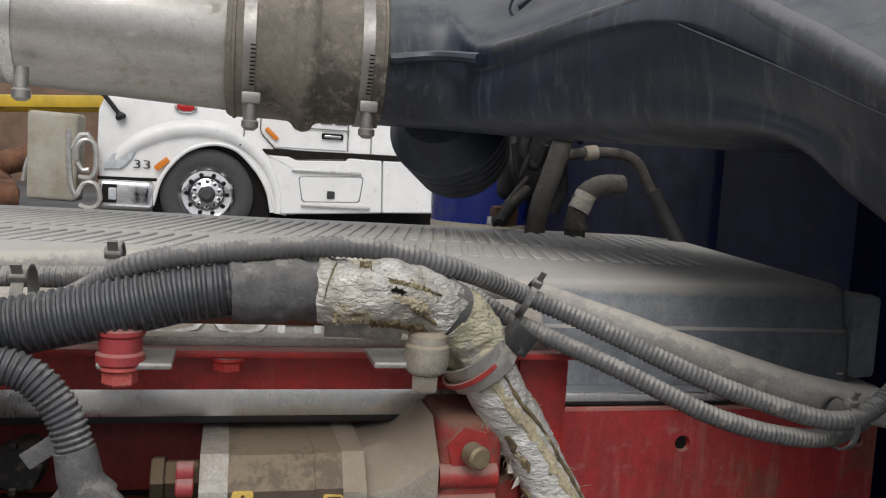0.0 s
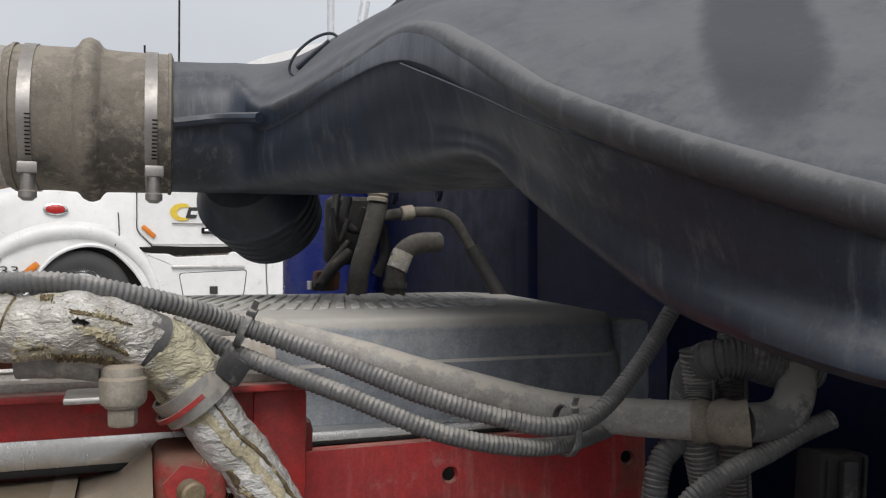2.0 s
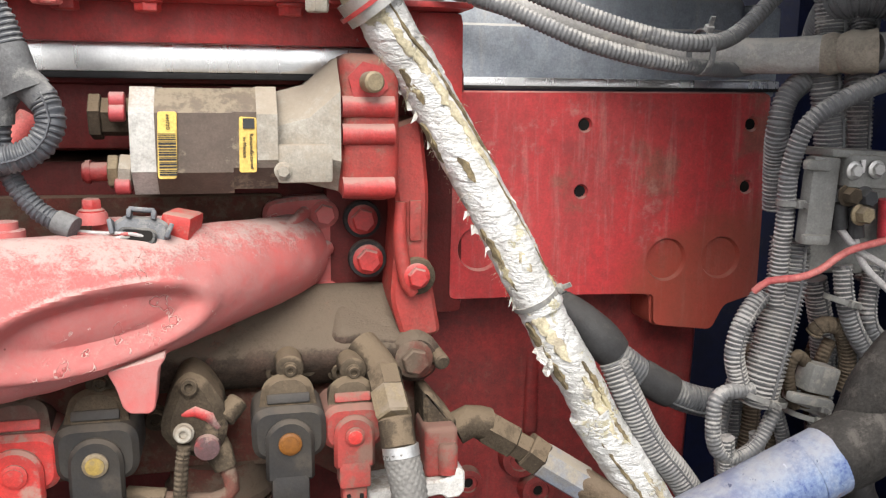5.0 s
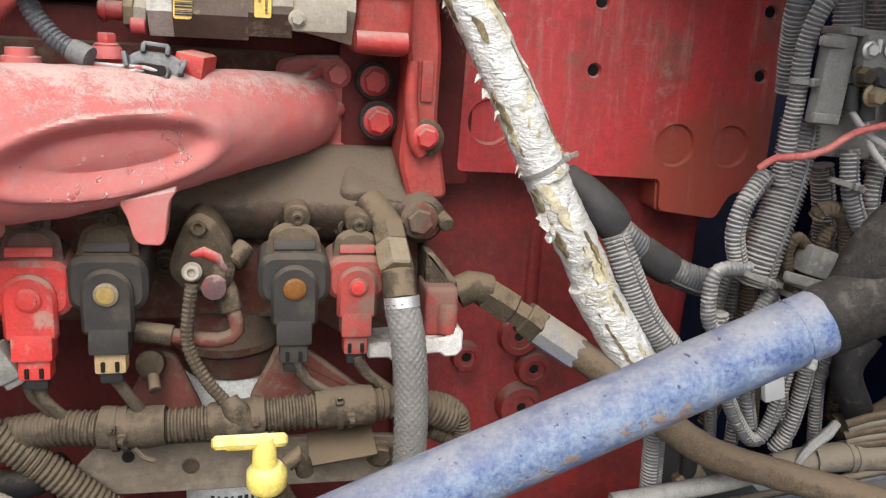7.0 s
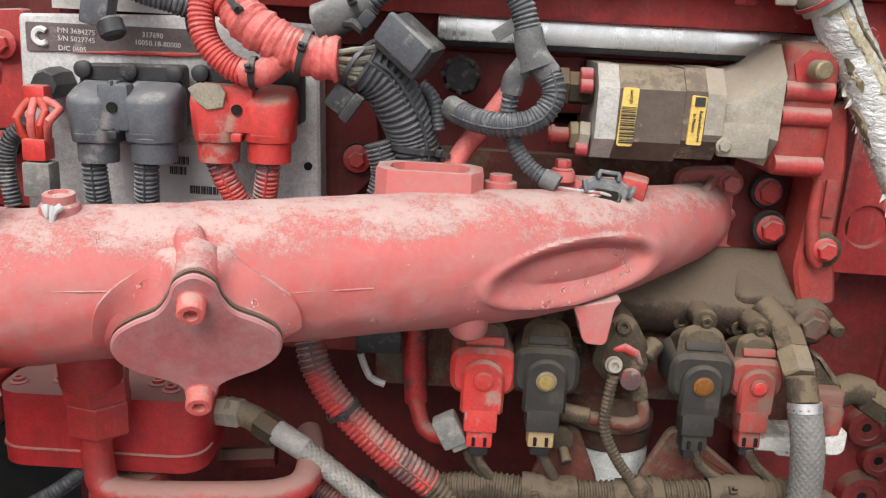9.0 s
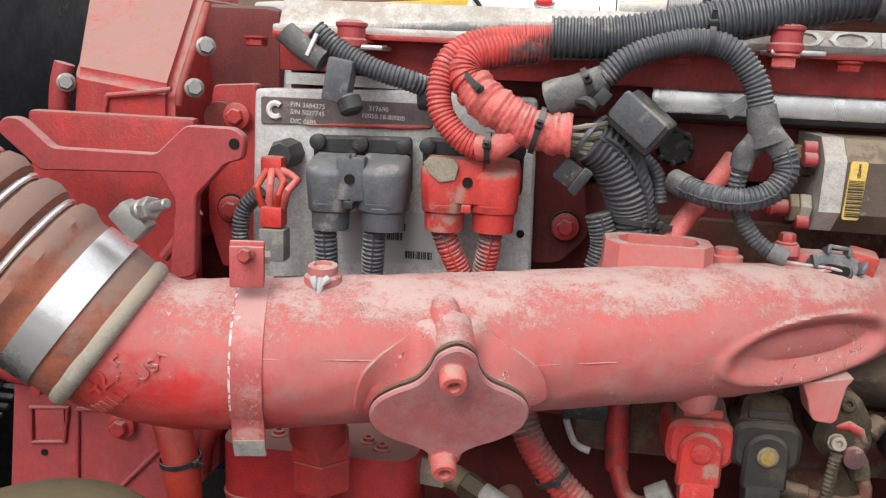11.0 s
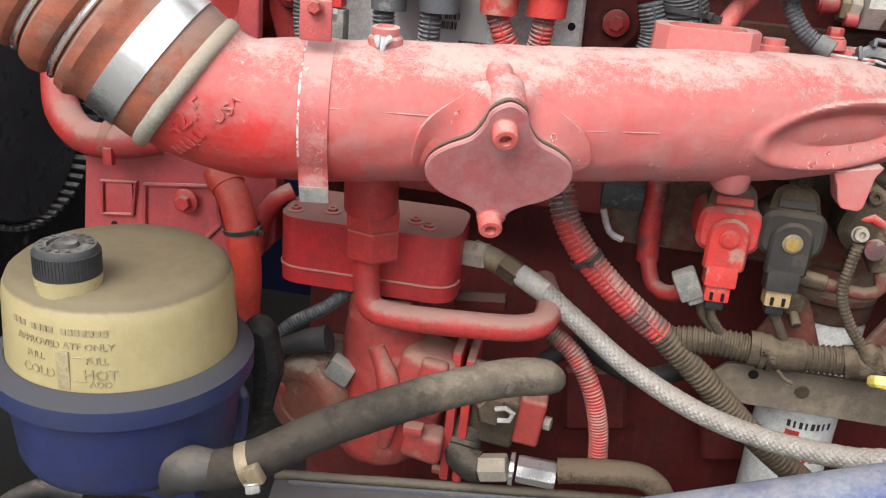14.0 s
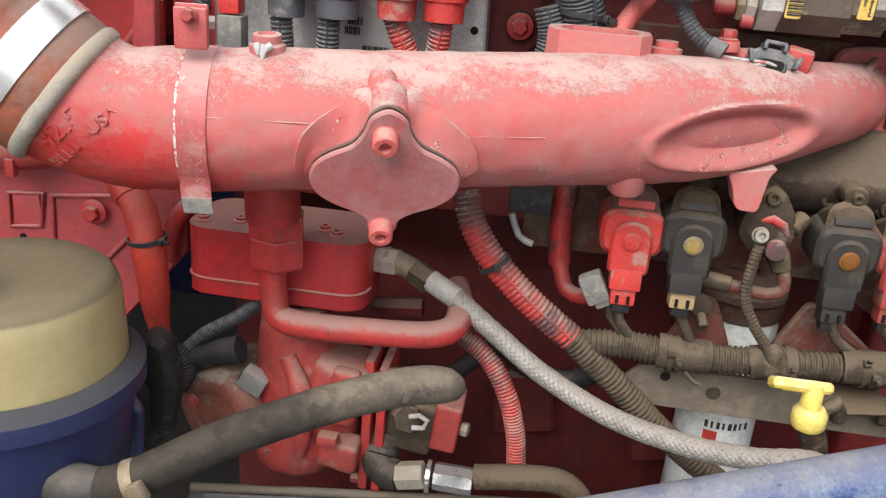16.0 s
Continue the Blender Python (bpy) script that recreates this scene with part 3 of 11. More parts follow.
M["rubber_tan"] = surface("tan_dusted_rubber", (0.1138, 0.09702, 0.07698), (0.07362, 0.06558, 0.05355), 0.8, dust=0.28, settle=0.4, dust_colour=(0.1942, 0.1639, 0.1271), blotch=(0.05, 0.048, 0.046), blotch_amount=0.22, bump=0.3, even=0.6, specular=0.25)
M["red_dirty"] = surface("grimy_red_hose", (0.50, 0.035, 0.018), (0.40, 0.03, 0.018), 0.5, settle=0.18, dust=0.05, blotch=(0.04, 0.03, 0.028), blotch_amount=0.12, bump=0.2, scale=14)
M["red_rusty"] = surface("rusted_red_casting", (0.24, 0.04, 0.024), (0.136, 0.048, 0.024), 0.75, dust=0.1, settle=0.3, blotch=(0.10, 0.05, 0.03), blotch_amount=0.6, bump=0.5, scale=16)
M["red_worn"] = surface("red_paint_worn_to_primer", (0.36, 0.022, 0.02), (0.24, 0.02, 0.018), 0.48, dust=0.14, settle=0.4, dust_colour=(0.30, 0.19, 0.15), blotch=(0.20, 0.08, 0.05), blotch_amount=0.35, bump=0.4, scale=10, even=0.7)
M["black_grimy"] = surface("grimy_black_plastic", (0.01979, 0.01979, 0.02083), (0.02864, 0.025, 0.02083), 0.55, dust=0.12, settle=0.45, dust_colour=(0.08854, 0.07291, 0.05729), bump=0.2, scale=26, even=0.6, specular=0.35)
M["yellow_pale"] = surface("sun_bleached_yellow_plastic", (0.78, 0.62, 0.14), (0.70, 0.52, 0.08), 0.45, dust=0.08, settle=0.3, dust_colour=(0.62, 0.56, 0.4), bump=0.12, stain=0.08)
M["red_grime"] = surface("dust_caked_red_casting", (0.132, 0.015, 0.012), (0.078, 0.03, 0.021), 0.75, dust=0.28, settle=0.5, dust_colour=(0.15, 0.114, 0.084), bump=0.5, scale=22, blotch=(0.09, 0.07, 0.05), blotch_amount=0.5, specular=0.25)
# near-black for the added sheet below the engine, standing in for shade
M["underfloor_black"] = surface("added_black_sheet", (0.012, 0.012, 0.012), (0.02, 0.018, 0.016), 0.7, bump=0.3, specular=0.1)
M["crust"] = surface("crusted_black_rubber", (0.0132, 0.0126, 0.012), (0.021, 0.0192, 0.0174), 0.85, dust=0.06, settle=0.25, dust_colour=(0.09, 0.081, 0.072), bump=0.8, bump_scale=150, grit=0.35, specular=0.15)
M["grime_tan"] = surface("grey_tan_flaked_paint", (0.26, 0.23, 0.17), (0.18, 0.16, 0.12), 0.8, bump=0.5, bump_scale=180)
M["clamp_steel"] = surface("dull_clamp_steel", (0.34, 0.33, 0.32), (0.26, 0.25, 0.24), 0.42, metal=0.8, dust=0.1, settle=0.2, dust_colour=(0.3, 0.26, 0.22), bump=0.05, grit=0.08)
M["glass_teal"] = surface("green_tinted_glass", (0.10, 0.22, 0.22), (0.08, 0.17, 0.18), 0.08, specular=0.8, bump=0, grit=0)
M["foil_white"] = crinkled_foil("white_foil_cloth", (0.68, 0.675, 0.66), (0.54, 0.53, 0.50), (0.48, 0.44, 0.31), 0.22, 0.4, 0.08)
M["woven_grey"] = surface("woven_hose_cover", (0.1557, 0.1533, 0.146), (0.1018, 0.1006, 0.09579), 0.8, dust=0.22, settle=0.25, dust_colour=(0.3284, 0.2976, 0.2566), bump=0.3, even=0.6)
M["frame_blue"] = surface("dusty_frame_paint", (0.04208, 0.05142, 0.1028), (0.03272, 0.03927, 0.0748), 0.55, dust=0.18, settle=0.35, dust_colour=(0.1776, 0.1683, 0.1543), bump=0.2, even=0.5)
M["end_grey"] = surface("pale_cast_alloy", (0.52, 0.51, 0.48), (0.42, 0.41, 0.38), 0.5, metal=0.3, dust=0.12, settle=0.3, dust_colour=(0.36, 0.3, 0.24), bump=0.15)
M["wrap_dark"] = surface("torn_brown_fibre", (0.22, 0.17, 0.09), (0.09, 0.07, 0.045), 0.9, blotch=(0.5, 0.44, 0.28), blotch_amount=0.4, scale=90, bump=0.6)
M["cover_pink"] = surface("dust_faded_red_plate", (0.36, 0.04, 0.042), (0.32, 0.036, 0.04), 0.6, dust=0.36, settle=0.3, dust_colour=(0.42, 0.25, 0.242), chips=0.12, chip_colour=(0.2, 0.05, 0.045), chip_scale=110, bump=0.1, even=0.25, stain=0.15, runs=0.1)
M["cooler_red"] = surface("dusty_cooler_paint", (0.45, 0.01875, 0.0225), (0.3375, 0.01625, 0.02), 0.4, dust=0.06, settle=0.62, dust_colour=(0.25, 0.1688, 0.1438), chips=0.25, chip_colour=(0.42, 0.33, 0.29), bump=0.25, even=0.5)
M["yellow_dull"] = surface("dirty_yellow_button", (0.36, 0.24, 0.04), (0.24, 0.16, 0.035), 0.55, dust=0.2, settle=0.3, dust_colour=(0.2, 0.16, 0.1), bump=0.15)
M["wrap_yellow"] = surface("bare_yellow_fibre", (0.56, 0.50, 0.35), (0.42, 0.37, 0.25), 0.9, blotch=(0.24, 0.19, 0.12), blotch_amount=0.3, scale=70, bump=0.9, bump_scale=180, dust=0.05, settle=0.1)
M["foil_flap"] = surface("torn_white_foil", (0.7, 0.68, 0.64), (0.58, 0.55, 0.5), 0.5, metal=0.15, bump=0.4, bump_scale=200)
M["edge_white"] = surface("edge_worn_to_white", (0.66, 0.62, 0.6), (0.55, 0.5, 0.48), 0.5, dust=0.05, settle=0.1, chips=1.75, chip_colour=(0.42, 0.075, 0.072), chip_scale=150, bump=0.2)
M["solenoid_dusty"] = surface("dust_caked_red_plastic", (0.36, 0.02, 0.018), (0.22, 0.02, 0.018), 0.6, dust=0.26, settle=0.5, dust_colour=(0.17, 0.12, 0.09), bump=0.2, even=0.7)
M["duct_shell"] = surface("air_duct_shell_plastic", (0.0180, 0.0275, 0.0480), (0.0125, 0.018, 0.032), 0.34, dust=0.04, settle=0.42, dust_colour=(0.150, 0.154, 0.160), streak=(1, 1, 0.3), bump=0.06, dust_scale=4, runs=0.42, flecks=0.3, even=0.4, grit=0.14, specular=0.5, wipe=((0.550, 0.380, 1.610), (4.15, 4.9, 3.12), (23.14, -15.29, -1.57), (0.03, 0.034, 0.043)))
# paler copy of the shell plastic: dust plus the ridge's painted highlight
M["duct_ridge"] = surface("dusty_highlit_duct_ridge", (0.034, 0.037, 0.043), (0.024, 0.027, 0.032), 0.45, dust=0.12, settle=0.42, dust_colour=(0.19, 0.19, 0.195), bump=0.1, even=0.5, runs=0.35)
M["rubber_capped"] = surface("dusty_black_hose", (0.03, 0.029, 0.029), (0.022, 0.021, 0.02), 0.6, dust=0.06, settle=0.3, dust_colour=(0.14, 0.12, 0.1), bump=0.2, even=0.5, flecks=0.2)
M["rubber_end"] = surface("dust_caked_black_hose", (0.105, 0.086, 0.064), (0.066, 0.056, 0.044), 0.85, dust=0.10, settle=0.34, dust_colour=(0.20, 0.165, 0.125), blotch=(0.032, 0.030, 0.029), blotch_amount=0.2, scale=40, bump=0.4, even=0.7, dust_scale=14, flecks=0.3, specular=0.25, wipe=((-0.52, 0.28, 0.825), (5.0, 2.2, 1.0), (0, 0, 2.0), (0.005, 0.005, 0.006)))
M["edge_alloy"] = surface("rubbed_bare_alloy", (0.62, 0.62, 0.60), (0.5, 0.5, 0.48), 0.42, metal=0.4, dust=0.06, settle=0.2, dust_colour=(0.4, 0.36, 0.32), bump=0.1)
M["cab_blue"] = surface("blue_cab_paint", (0.010, 0.022, 0.16), (0.009, 0.018, 0.13), 0.3, settle=0.3, dust_colour=(0.12, 0.12, 0.14), bump=0.03, grit=0.05)
M["bracket_tan"] = surface("dust_coated_steel", (0.12, 0.095, 0.07), (0.085, 0.066, 0.05), 0.8, dust=0.3, settle=0.4, dust_colour=(0.24, 0.20, 0.15), bump=0.25, even=0.5)
M["red_housing"] = surface("red_housing_paint_grimed", (0.36, 0.018, 0.017), (0.24, 0.020, 0.018), 0.5, dust=0.20, settle=0.5, dust_colour=(0.20, 0.135, 0.10), chips=0.2, chip_colour=(0.10, 0.07, 0.055), bump=0.4, blotch=(0.15, 0.075, 0.052), blotch_amount=0.42, scale=22, runs=0.15, even=0.8, specular=0.4)
M["red_skirt"] = surface("red_crankcase_paint", (0.24, 0.014, 0.015), (0.16, 0.012, 0.012), 0.5, dust=0.08, settle=0.45, dust_colour=(0.2, 0.14, 0.11), chips=0.25, chip_colour=(0.1, 0.06, 0.05), bump=0.35, even=0.6, grit=0.2, runs=0.15)

# ---- mesh helpers ----


def V(*p):
    return Vector(p[0]) if len(p) == 1 else Vector(p)


def thing(name, base, label, category, group="", kind=""):
    e = new(name)
    e.empty_display_size = 0.02
    e.location = V(base)
    return tagged(e, label, category, group, kind)


def origin(ob):
    return origin(ob.parent) + ob.location if ob.parent else ob.location.copy()


def mesh_of(name, bm, material, smooth=40):
    me = bpy.data.meshes.new(name)
    bmesh.ops.recalc_face_normals(bm, faces=bm.faces)
    bm.to_mesh(me)
    bm.free()
    me.materials.append(M[material])
    if smooth:
        me.set_sharp_from_angle(angle=radians(smooth))
        for p in me.polygons:
            p.use_smooth = True
    return me


def part(name, bm, material, parent, label="", smooth=40):
    """A mesh, given in world metres, as one part of a thing or of a part."""
    me = mesh_of(name, bm, material, smooth)
    me.transform(Matrix.Translation(-origin(parent)))
    ob = new(name, me)
    ob.parent = parent
    return tagged(ob, label)


def solid(name, bm, material, label, category, group="", kind="", smooth=40):
    """A thing that is one single mesh."""
    me = mesh_of(name, bm, material, smooth)
    return tagged(new(name, me), label, category, group, kind)


def spline(points, step=0.012, closed=False):
    """Points of a smooth curve through the given ones."""
    p = [V(q) for q in points]
    out = []
    n = len(p)
    for i in range(n if closed else n - 1):
        if closed:
            a, b, c, d = p[i - 1], p[i], p[(i + 1) % n], p[(i + 2) % n]
        else:
            b, c = p[i], p[i + 1]
            a = p[i - 1] if i else b * 2 - c
            d = p[i + 2] if i + 2 < n else c * 2 - b
        k = max(1, int((c - b).length / step + 0.5))
        for j in range(k):
            t = j / k
            out.append(0.5 * (2 * b + (c - a) * t + (2 * a - 5 * b + 4 * c - d) * t * t + (3 * b - a - 3 * c + d) * t ** 3))
    if not closed:
        out.append(p[-1])
    return out


def frames_along(path):
    """Two cross directions at each point of a path, turning as little as possible."""
    n = len(path)
    tang = [(path[min(i + 1, n - 1)] - path[max(i - 1, 0)]).normalized() for i in range(n)]
    u = tang[0].orthogonal().normalized()
    res = []
    for t in tang:
        u = (u - t * u.dot(t)).normalized()
        res.append((u, t.cross(u).normalized()))
    return res


def sweep(points, radius, seg=14, step=0.012, smooth=True, caps=True, bm=None, hollow=0.0):
    """A round bar along a curve; radius is a number, a list (one per given point) or a function of (distance, length)."""
    bm = bm or bmesh.new()
    path = spline(points, step) if smooth else [V(p) for p in points]
    dist = [0.0]
    for a, b in zip(path, path[1:]):
        dist.append(dist[-1] + (b - a).length)
    total = dist[-1]
    if isinstance(radius, (list, tuple)):
        ctrl = [0.0]
        for a, b in zip(points, points[1:]):
            ctrl.append(ctrl[-1] + (V(b) - V(a)).length)
        table = list(radius)
        rad = lambda d, L: float(np.interp(d / L * ctrl[-1], ctrl, table))
    elif callable(radius):
        rad = radius
    else:
        rad = lambda d, L: radius
    rings = []
    for p, (u, v), d in zip(path, frames_along(path), dist):
        r = rad(d, total)
        rings.append([bm.verts.new(p + (u * math.cos(a) + v * math.sin(a)) * r) for a in (2 * math.pi * k / seg for k in range(seg))])
    for a, b in zip(rings, rings[1:]):
        for k in range(seg):
            bm.faces.new((a[k], a[(k + 1) % seg], b[(k + 1) % seg], b[k]))
    if caps:
        bm.faces.new(rings[0][::-1])
        bm.faces.new(rings[-1])
    return bm


def corrugated(points, radius, pitch=0.0052, depth=0.12, seg=14, slit=False):
    """Corrugated conduit: ring after ring along a curve."""
    def rad(d, L):
        f = (d / pitch) % 1.0
        ridge = 1.0 if f < 0.5 else 0.0
        return radius * (1.0 - depth * (1 - ridge))
    path = spline(points, 0.006)
    dense = [path[0]]
    want, run = pitch / 4, 0.0
    for a, b in zip(path, path[1:]):
        seglen = (b - a).length
        while run + seglen >= want:
            f = (want - run) / seglen
            a = a.lerp(b, f)
            seglen = (b - a).length
            run = 0.0
            dense.append(a)
        run += seglen
    return sweep(dense, rad, seg, smooth=False)


def lathe(profile, centre, axis=(0, 0, 1), seg=32, bm=None, caps=True):
    """Turned shape: profile of (radius, height) along an axis from a centre."""
    bm = bm or bmesh.new()
    w = V(axis).normalized()
    u = w.orthogonal().normalized()
    v = w.cross(u)
    rings = []
    for r, h in profile:
        c = V(centre) + w * h
        rings.append([bm.verts.new(c + (u * math.cos(a) + v * math.sin(a)) * max(r, 1e-5)) for a in (2 * math.pi * k / seg for k in range(seg))])
    for a, b in zip(rings, rings[1:]):
        for k in range(seg):
            bm.faces.new((a[k], a[(k + 1) % seg], b[(k + 1) % seg], b[k]))
    if caps:
        bm.faces.new(rings[0][::-1])
        bm.faces.new(rings[-1])
    return bm


def rod(a, b, r, seg=16, bevel=0.0, bm=None):
    a, b = V(a), V(b)
    L = (b - a).length
    e = min(bevel, L * 0.4)
    prof = [(r - e, 0), (r, e), (r, L - e), (r - e, L)] if e else [(r, 0), (r, L)]
    return lathe(prof, a, b - a, seg, bm)


def block(centre, size, bevel=0.004, turn=None, segments=2, bm=None):
    """A box with rounded edges, turned by Euler degrees about its centre."""
    b = bmesh.new()
    bmesh.ops.create_cube(b, size=1)
    for v in b.verts:
        v.co = Vector((v.co.x * size[0], v.co.y * size[1], v.co.z * size[2]))
    if bevel:
        bmesh.ops.bevel(b, geom=b.edges[:], offset=min(bevel, min(size) * 0.45), segments=segments, affect="EDGES", profile=0.6)
    rot = Euler([radians(a) for a in turn]).to_matrix().to_4x4() if turn else Matrix.Identity(4)
    b.transform(Matrix.Translation(V(centre)) @ rot)
    return join(bm, b)


def join(bm, other):
    if bm is None:
        return other
    tmp = bpy.data.meshes.new("tmp")
    other.to_mesh(tmp)
    other.free()
    bm.from_mesh(tmp)
    bpy.data.meshes.remove(tmp)
    return bm


def plate(outline, thick, place, bevel=0.0015, bm=None, holes=()):
    """A plate cut to an outline in its own x, z plane (front at y = 0, going back), at the pose place."""
    b = bmesh.new()
    front = [b.verts.new((x, 0, z)) for x, z in outline]
    if holes:
        edges = [b.edges.new((front[i], front[(i + 1) % len(front)])) for i in range(len(front))]
        for hx, hz, hr in holes:
            ring = [b.verts.new((hx + hr * math.cos(a), 0, hz + hr * math.sin(a))) for a in (2 * math.pi * k / 14 for k in range(14))]
            edges += [b.edges.new((ring[i], ring[(i + 1) % 14])) for i in range(14)]
        bmesh.ops.triangle_fill(b, edges=edges, use_beauty=True, use_dissolve=True)
    else:
        b.faces.new(front)
    ext = bmesh.ops.extrude_face_region(b, geom=b.faces[:])
    for v in ext["geom"]:
        if isinstance(v, bmesh.types.BMVert):
            v.co.y += thick
    if bevel:
        bmesh.ops.recalc_face_normals(b, faces=b.faces)
        rim = [e for e in b.edges if len(e.link_faces) == 2 and e.calc_face_angle(0) > 0.9]
        bmesh.ops.bevel(b, geom=rim, offset=bevel, segments=1, affect="EDGES")
    b.transform(place)
    return join(bm, b)


def round_outline(points, r, n=4):
    """A polygon with its corners rounded."""
    out = []
    k = len(points)
    for i in range(k):
        a, b, c = Vector(points[i - 1]), Vector(points[i]), Vector(points[(i + 1) % k])
        d1, d2 = (a - b), (c - b)
        e = min(r, d1.length * 0.45, d2.length * 0.45)
        s, t = b + d1.normalized() * e, b + d2.normalized() * e
        for j in range(n + 1):
            f = j / n
            out.append(tuple(s * (1 - f) ** 2 + b * (2 * f * (1 - f)) + t * f * f))
    return out


def turned(axis):
    """A rotation whose z axis lies along the given way."""
    return V(axis).to_track_quat("Z", "Y").to_matrix().to_4x4()


def hex_bolt(place, axis, size=0.008, flange=0.0, height=None, bm=None, socket=False, shank=0.0):
    """A hexagon head (size: across corners, halved) on a washer flange, pointing along axis."""
    h = height or size * 1.1
    b = bmesh.new()
    fl = flange or size * 1.35
    lathe([(fl, 0), (fl, size * 0.18), (fl * 0.8, size * 0.34)], (0, 0, 0), seg=20, bm=b)
    if socket:
        lathe([(size, size * 0.2), (size, h * 0.9), (size * 0.88, h), (size * 0.5, h), (size * 0.46, h * 0.55), (0.0001, h * 0.5)], (0, 0, 0), seg=18, bm=b, caps=False)
    else:
        lathe([(size, size * 0.2), (size, h * 0.88), (size * 0.86, h), (size * 0.5, h * 1.0)], (0, 0, 0), seg=6, bm=b)
    if shank:
        lathe([(size * 0.55, -shank), (size * 0.55, 0)], (0, 0, 0), seg=10, bm=b)
    b.transform(Matrix.Translation(V(place)) @ turned(axis))
    return join(bm, b)


def loft(sections, per=5, around=3, caps=True, ring=True):
    """A skin through closed outlines with equal numbers of points, smooth both ways."""
    fine = [spline(s, 1e9 if around == 1 else 1e9, closed=True) for s in sections] if around == 1 else [dense_ring(s, around) for s in sections]
    n = len(fine[0])
    rows = [dense_line([f[k] for f in fine], per) for k in range(n)]
    bm = bmesh.new()
    vs = [[bm.verts.new(p) for p in row] for row in rows]
    m = len(vs[0])
    for k in range(n):
        a, b = vs[k], vs[(k + 1) % n]
        for j in range(m - 1):
            bm.faces.new((a[j], b[j], b[j + 1], a[j + 1]))
    if caps:
        bm.faces.new([v[0] for v in vs][::-1])
        bm.faces.new([v[-1] for v in vs])
    return bm


def dense_ring(pts, k):
    p = [V(q) for q in pts]
    n = len(p)
    out = []
    for i in range(n):
        a, b, c, d = p[i - 1], p[i], p[(i + 1) % n], p[(i + 2) % n]
        for j in range(k):
            t = j / k
            out.append(0.5 * (2 * b + (c - a) * t + (2 * a - 5 * b + 4 * c - d) * t * t + (3 * b - a - 3 * c + d) * t ** 3))
    return out


def dense_line(pts, k):
    p = [V(q) for q in pts]
    n = len(p)
    out = []
    for i in range(n - 1):
        b, c = p[i], p[i + 1]
        a = p[i - 1] if i else b * 2 - c
        d = p[i + 2] if i + 2 < n else c * 2 - b
        for j in range(k):
            t = j / k
            out.append(0.5 * (2 * b + (c - a) * t + (2 * a - 5 * b + 4 * c - d) * t * t + (3 * b - a - 3 * c + d) * t ** 3))
    out.append(p[-1])
    return out


def circle(centre, axis, r, n=8, start=0.0, up=(0, 0, 1)):
    w = V(axis).normalized()
    u = w.cross(V(up)).normalized()
    v = u.cross(w)
    return [V(centre) + (u * math.cos(a) + v * math.sin(a)) * r for a in (start + 2 * math.pi * k / n for k in range(n))]


def rough_up(bm, amount, scale, seed=0.0):
    """Uneven a surface by smooth noise along its normals."""
    bm.normal_update()
    moves = [(v, v.normal * (noise.noise(v.co * scale + Vector((seed, seed, seed))) * amount)) for v in bm.verts]
    for v, d in moves:
        v.co += d
    return bm


def crumple(bm, amount, scale, seed=0.0):
    """Foil-like facets and creases: plates that stand proud of the cracks between them."""
    bm.normal_update()
    moves = []
    for v in bm.verts:
        d = noise.voronoi(v.co * scale + Vector((seed, 0, seed)))[0]
        moves.append((v, v.normal * (0.45 - min(1.0, (d[1] - d[0]) * 1.6)) * amount))
    for v, d in moves:
        v.co += d
    return bm


def band(path_points, width, thick, bm=None):
    """A flat strap along a closed or open polyline of (point, outward) pairs with a cross direction."""
    bm = bm or bmesh.new()
    rows = []
    for p, out, cross in path_points:
        p, out, cross = V(p), V(out).normalized(), V(cross).normalized()
        rows.append([bm.verts.new(p + cross * (s * width / 2) + out * (o * thick)) for s, o in ((-1, 0), (1, 0), (1, 1), (-1, 1))])
    for a, b in zip(rows, rows[1:]):
        for k in range(4):
            bm.faces.new((a[k], a[(k + 1) % 4], b[(k + 1) % 4], b[k]))
    bm.faces.new(rows[0][::-1])
    bm.faces.new(rows[-1])
    return bm


def ring_band(centre, axis, r, width, thick, seg=40, bm=None):
    """A closed band round an axis."""
    h = width / 2
    b = bmesh.new()
    prof = [(r, -h), (r + thick, -h), (r + thick, h), (r, h), (r, -h)]
    lathe(prof, centre, axis, seg, b, caps=False)
    bmesh.ops.remove_doubles(b, verts=b.verts, dist=1e-6)
    return join(bm, b)


def zip_tie(name, centre, axis, r, parent=None, material="black_plastic", head=(0, -1, 0.4), width=0.0055, label="black nylon cable tie pulled tight round the conduit"):
    """A cable tie: a band with its square head and cut tail."""
    bm = ring_band(centre, axis, r, width, 0.0016, 24)
    w = V(axis).normalized()
    h = V(head)
    h = (h - w * h.dot(w)).normalized()
    tip = V(centre) + h * (r + 0.0035)
    rot = Matrix((w.cross(h).normalized(), w, h)).transposed().to_4x4()
    b = bmesh.new()
    bmesh.ops.create_cube(b, size=1)
    for v in b.verts:
        v.co = Vector((v.co.x * 0.0085, v.co.y * width * 1.45, v.co.z * 0.0062))
    bmesh.ops.bevel(b, geom=b.edges[:], offset=0.001, segments=1, affect="EDGES")
    b2 = bmesh.new()
    bmesh.ops.create_cube(b2, size=1)
    for v in b2.verts:
        v.co = Vector((v.co.x * 0.0022, v.co.y * width * 0.85, v.co.z * 0.012 + 0.006))
    join(b, b2)
    b.transform(Matrix.Translation(tip) @ rot)
    join(bm, b)
    if parent:
        return part("cable_tie", bm, material, parent, label)
    return solid("cable_tie", bm, material, label, "cable tie", "cable ties on the harness")


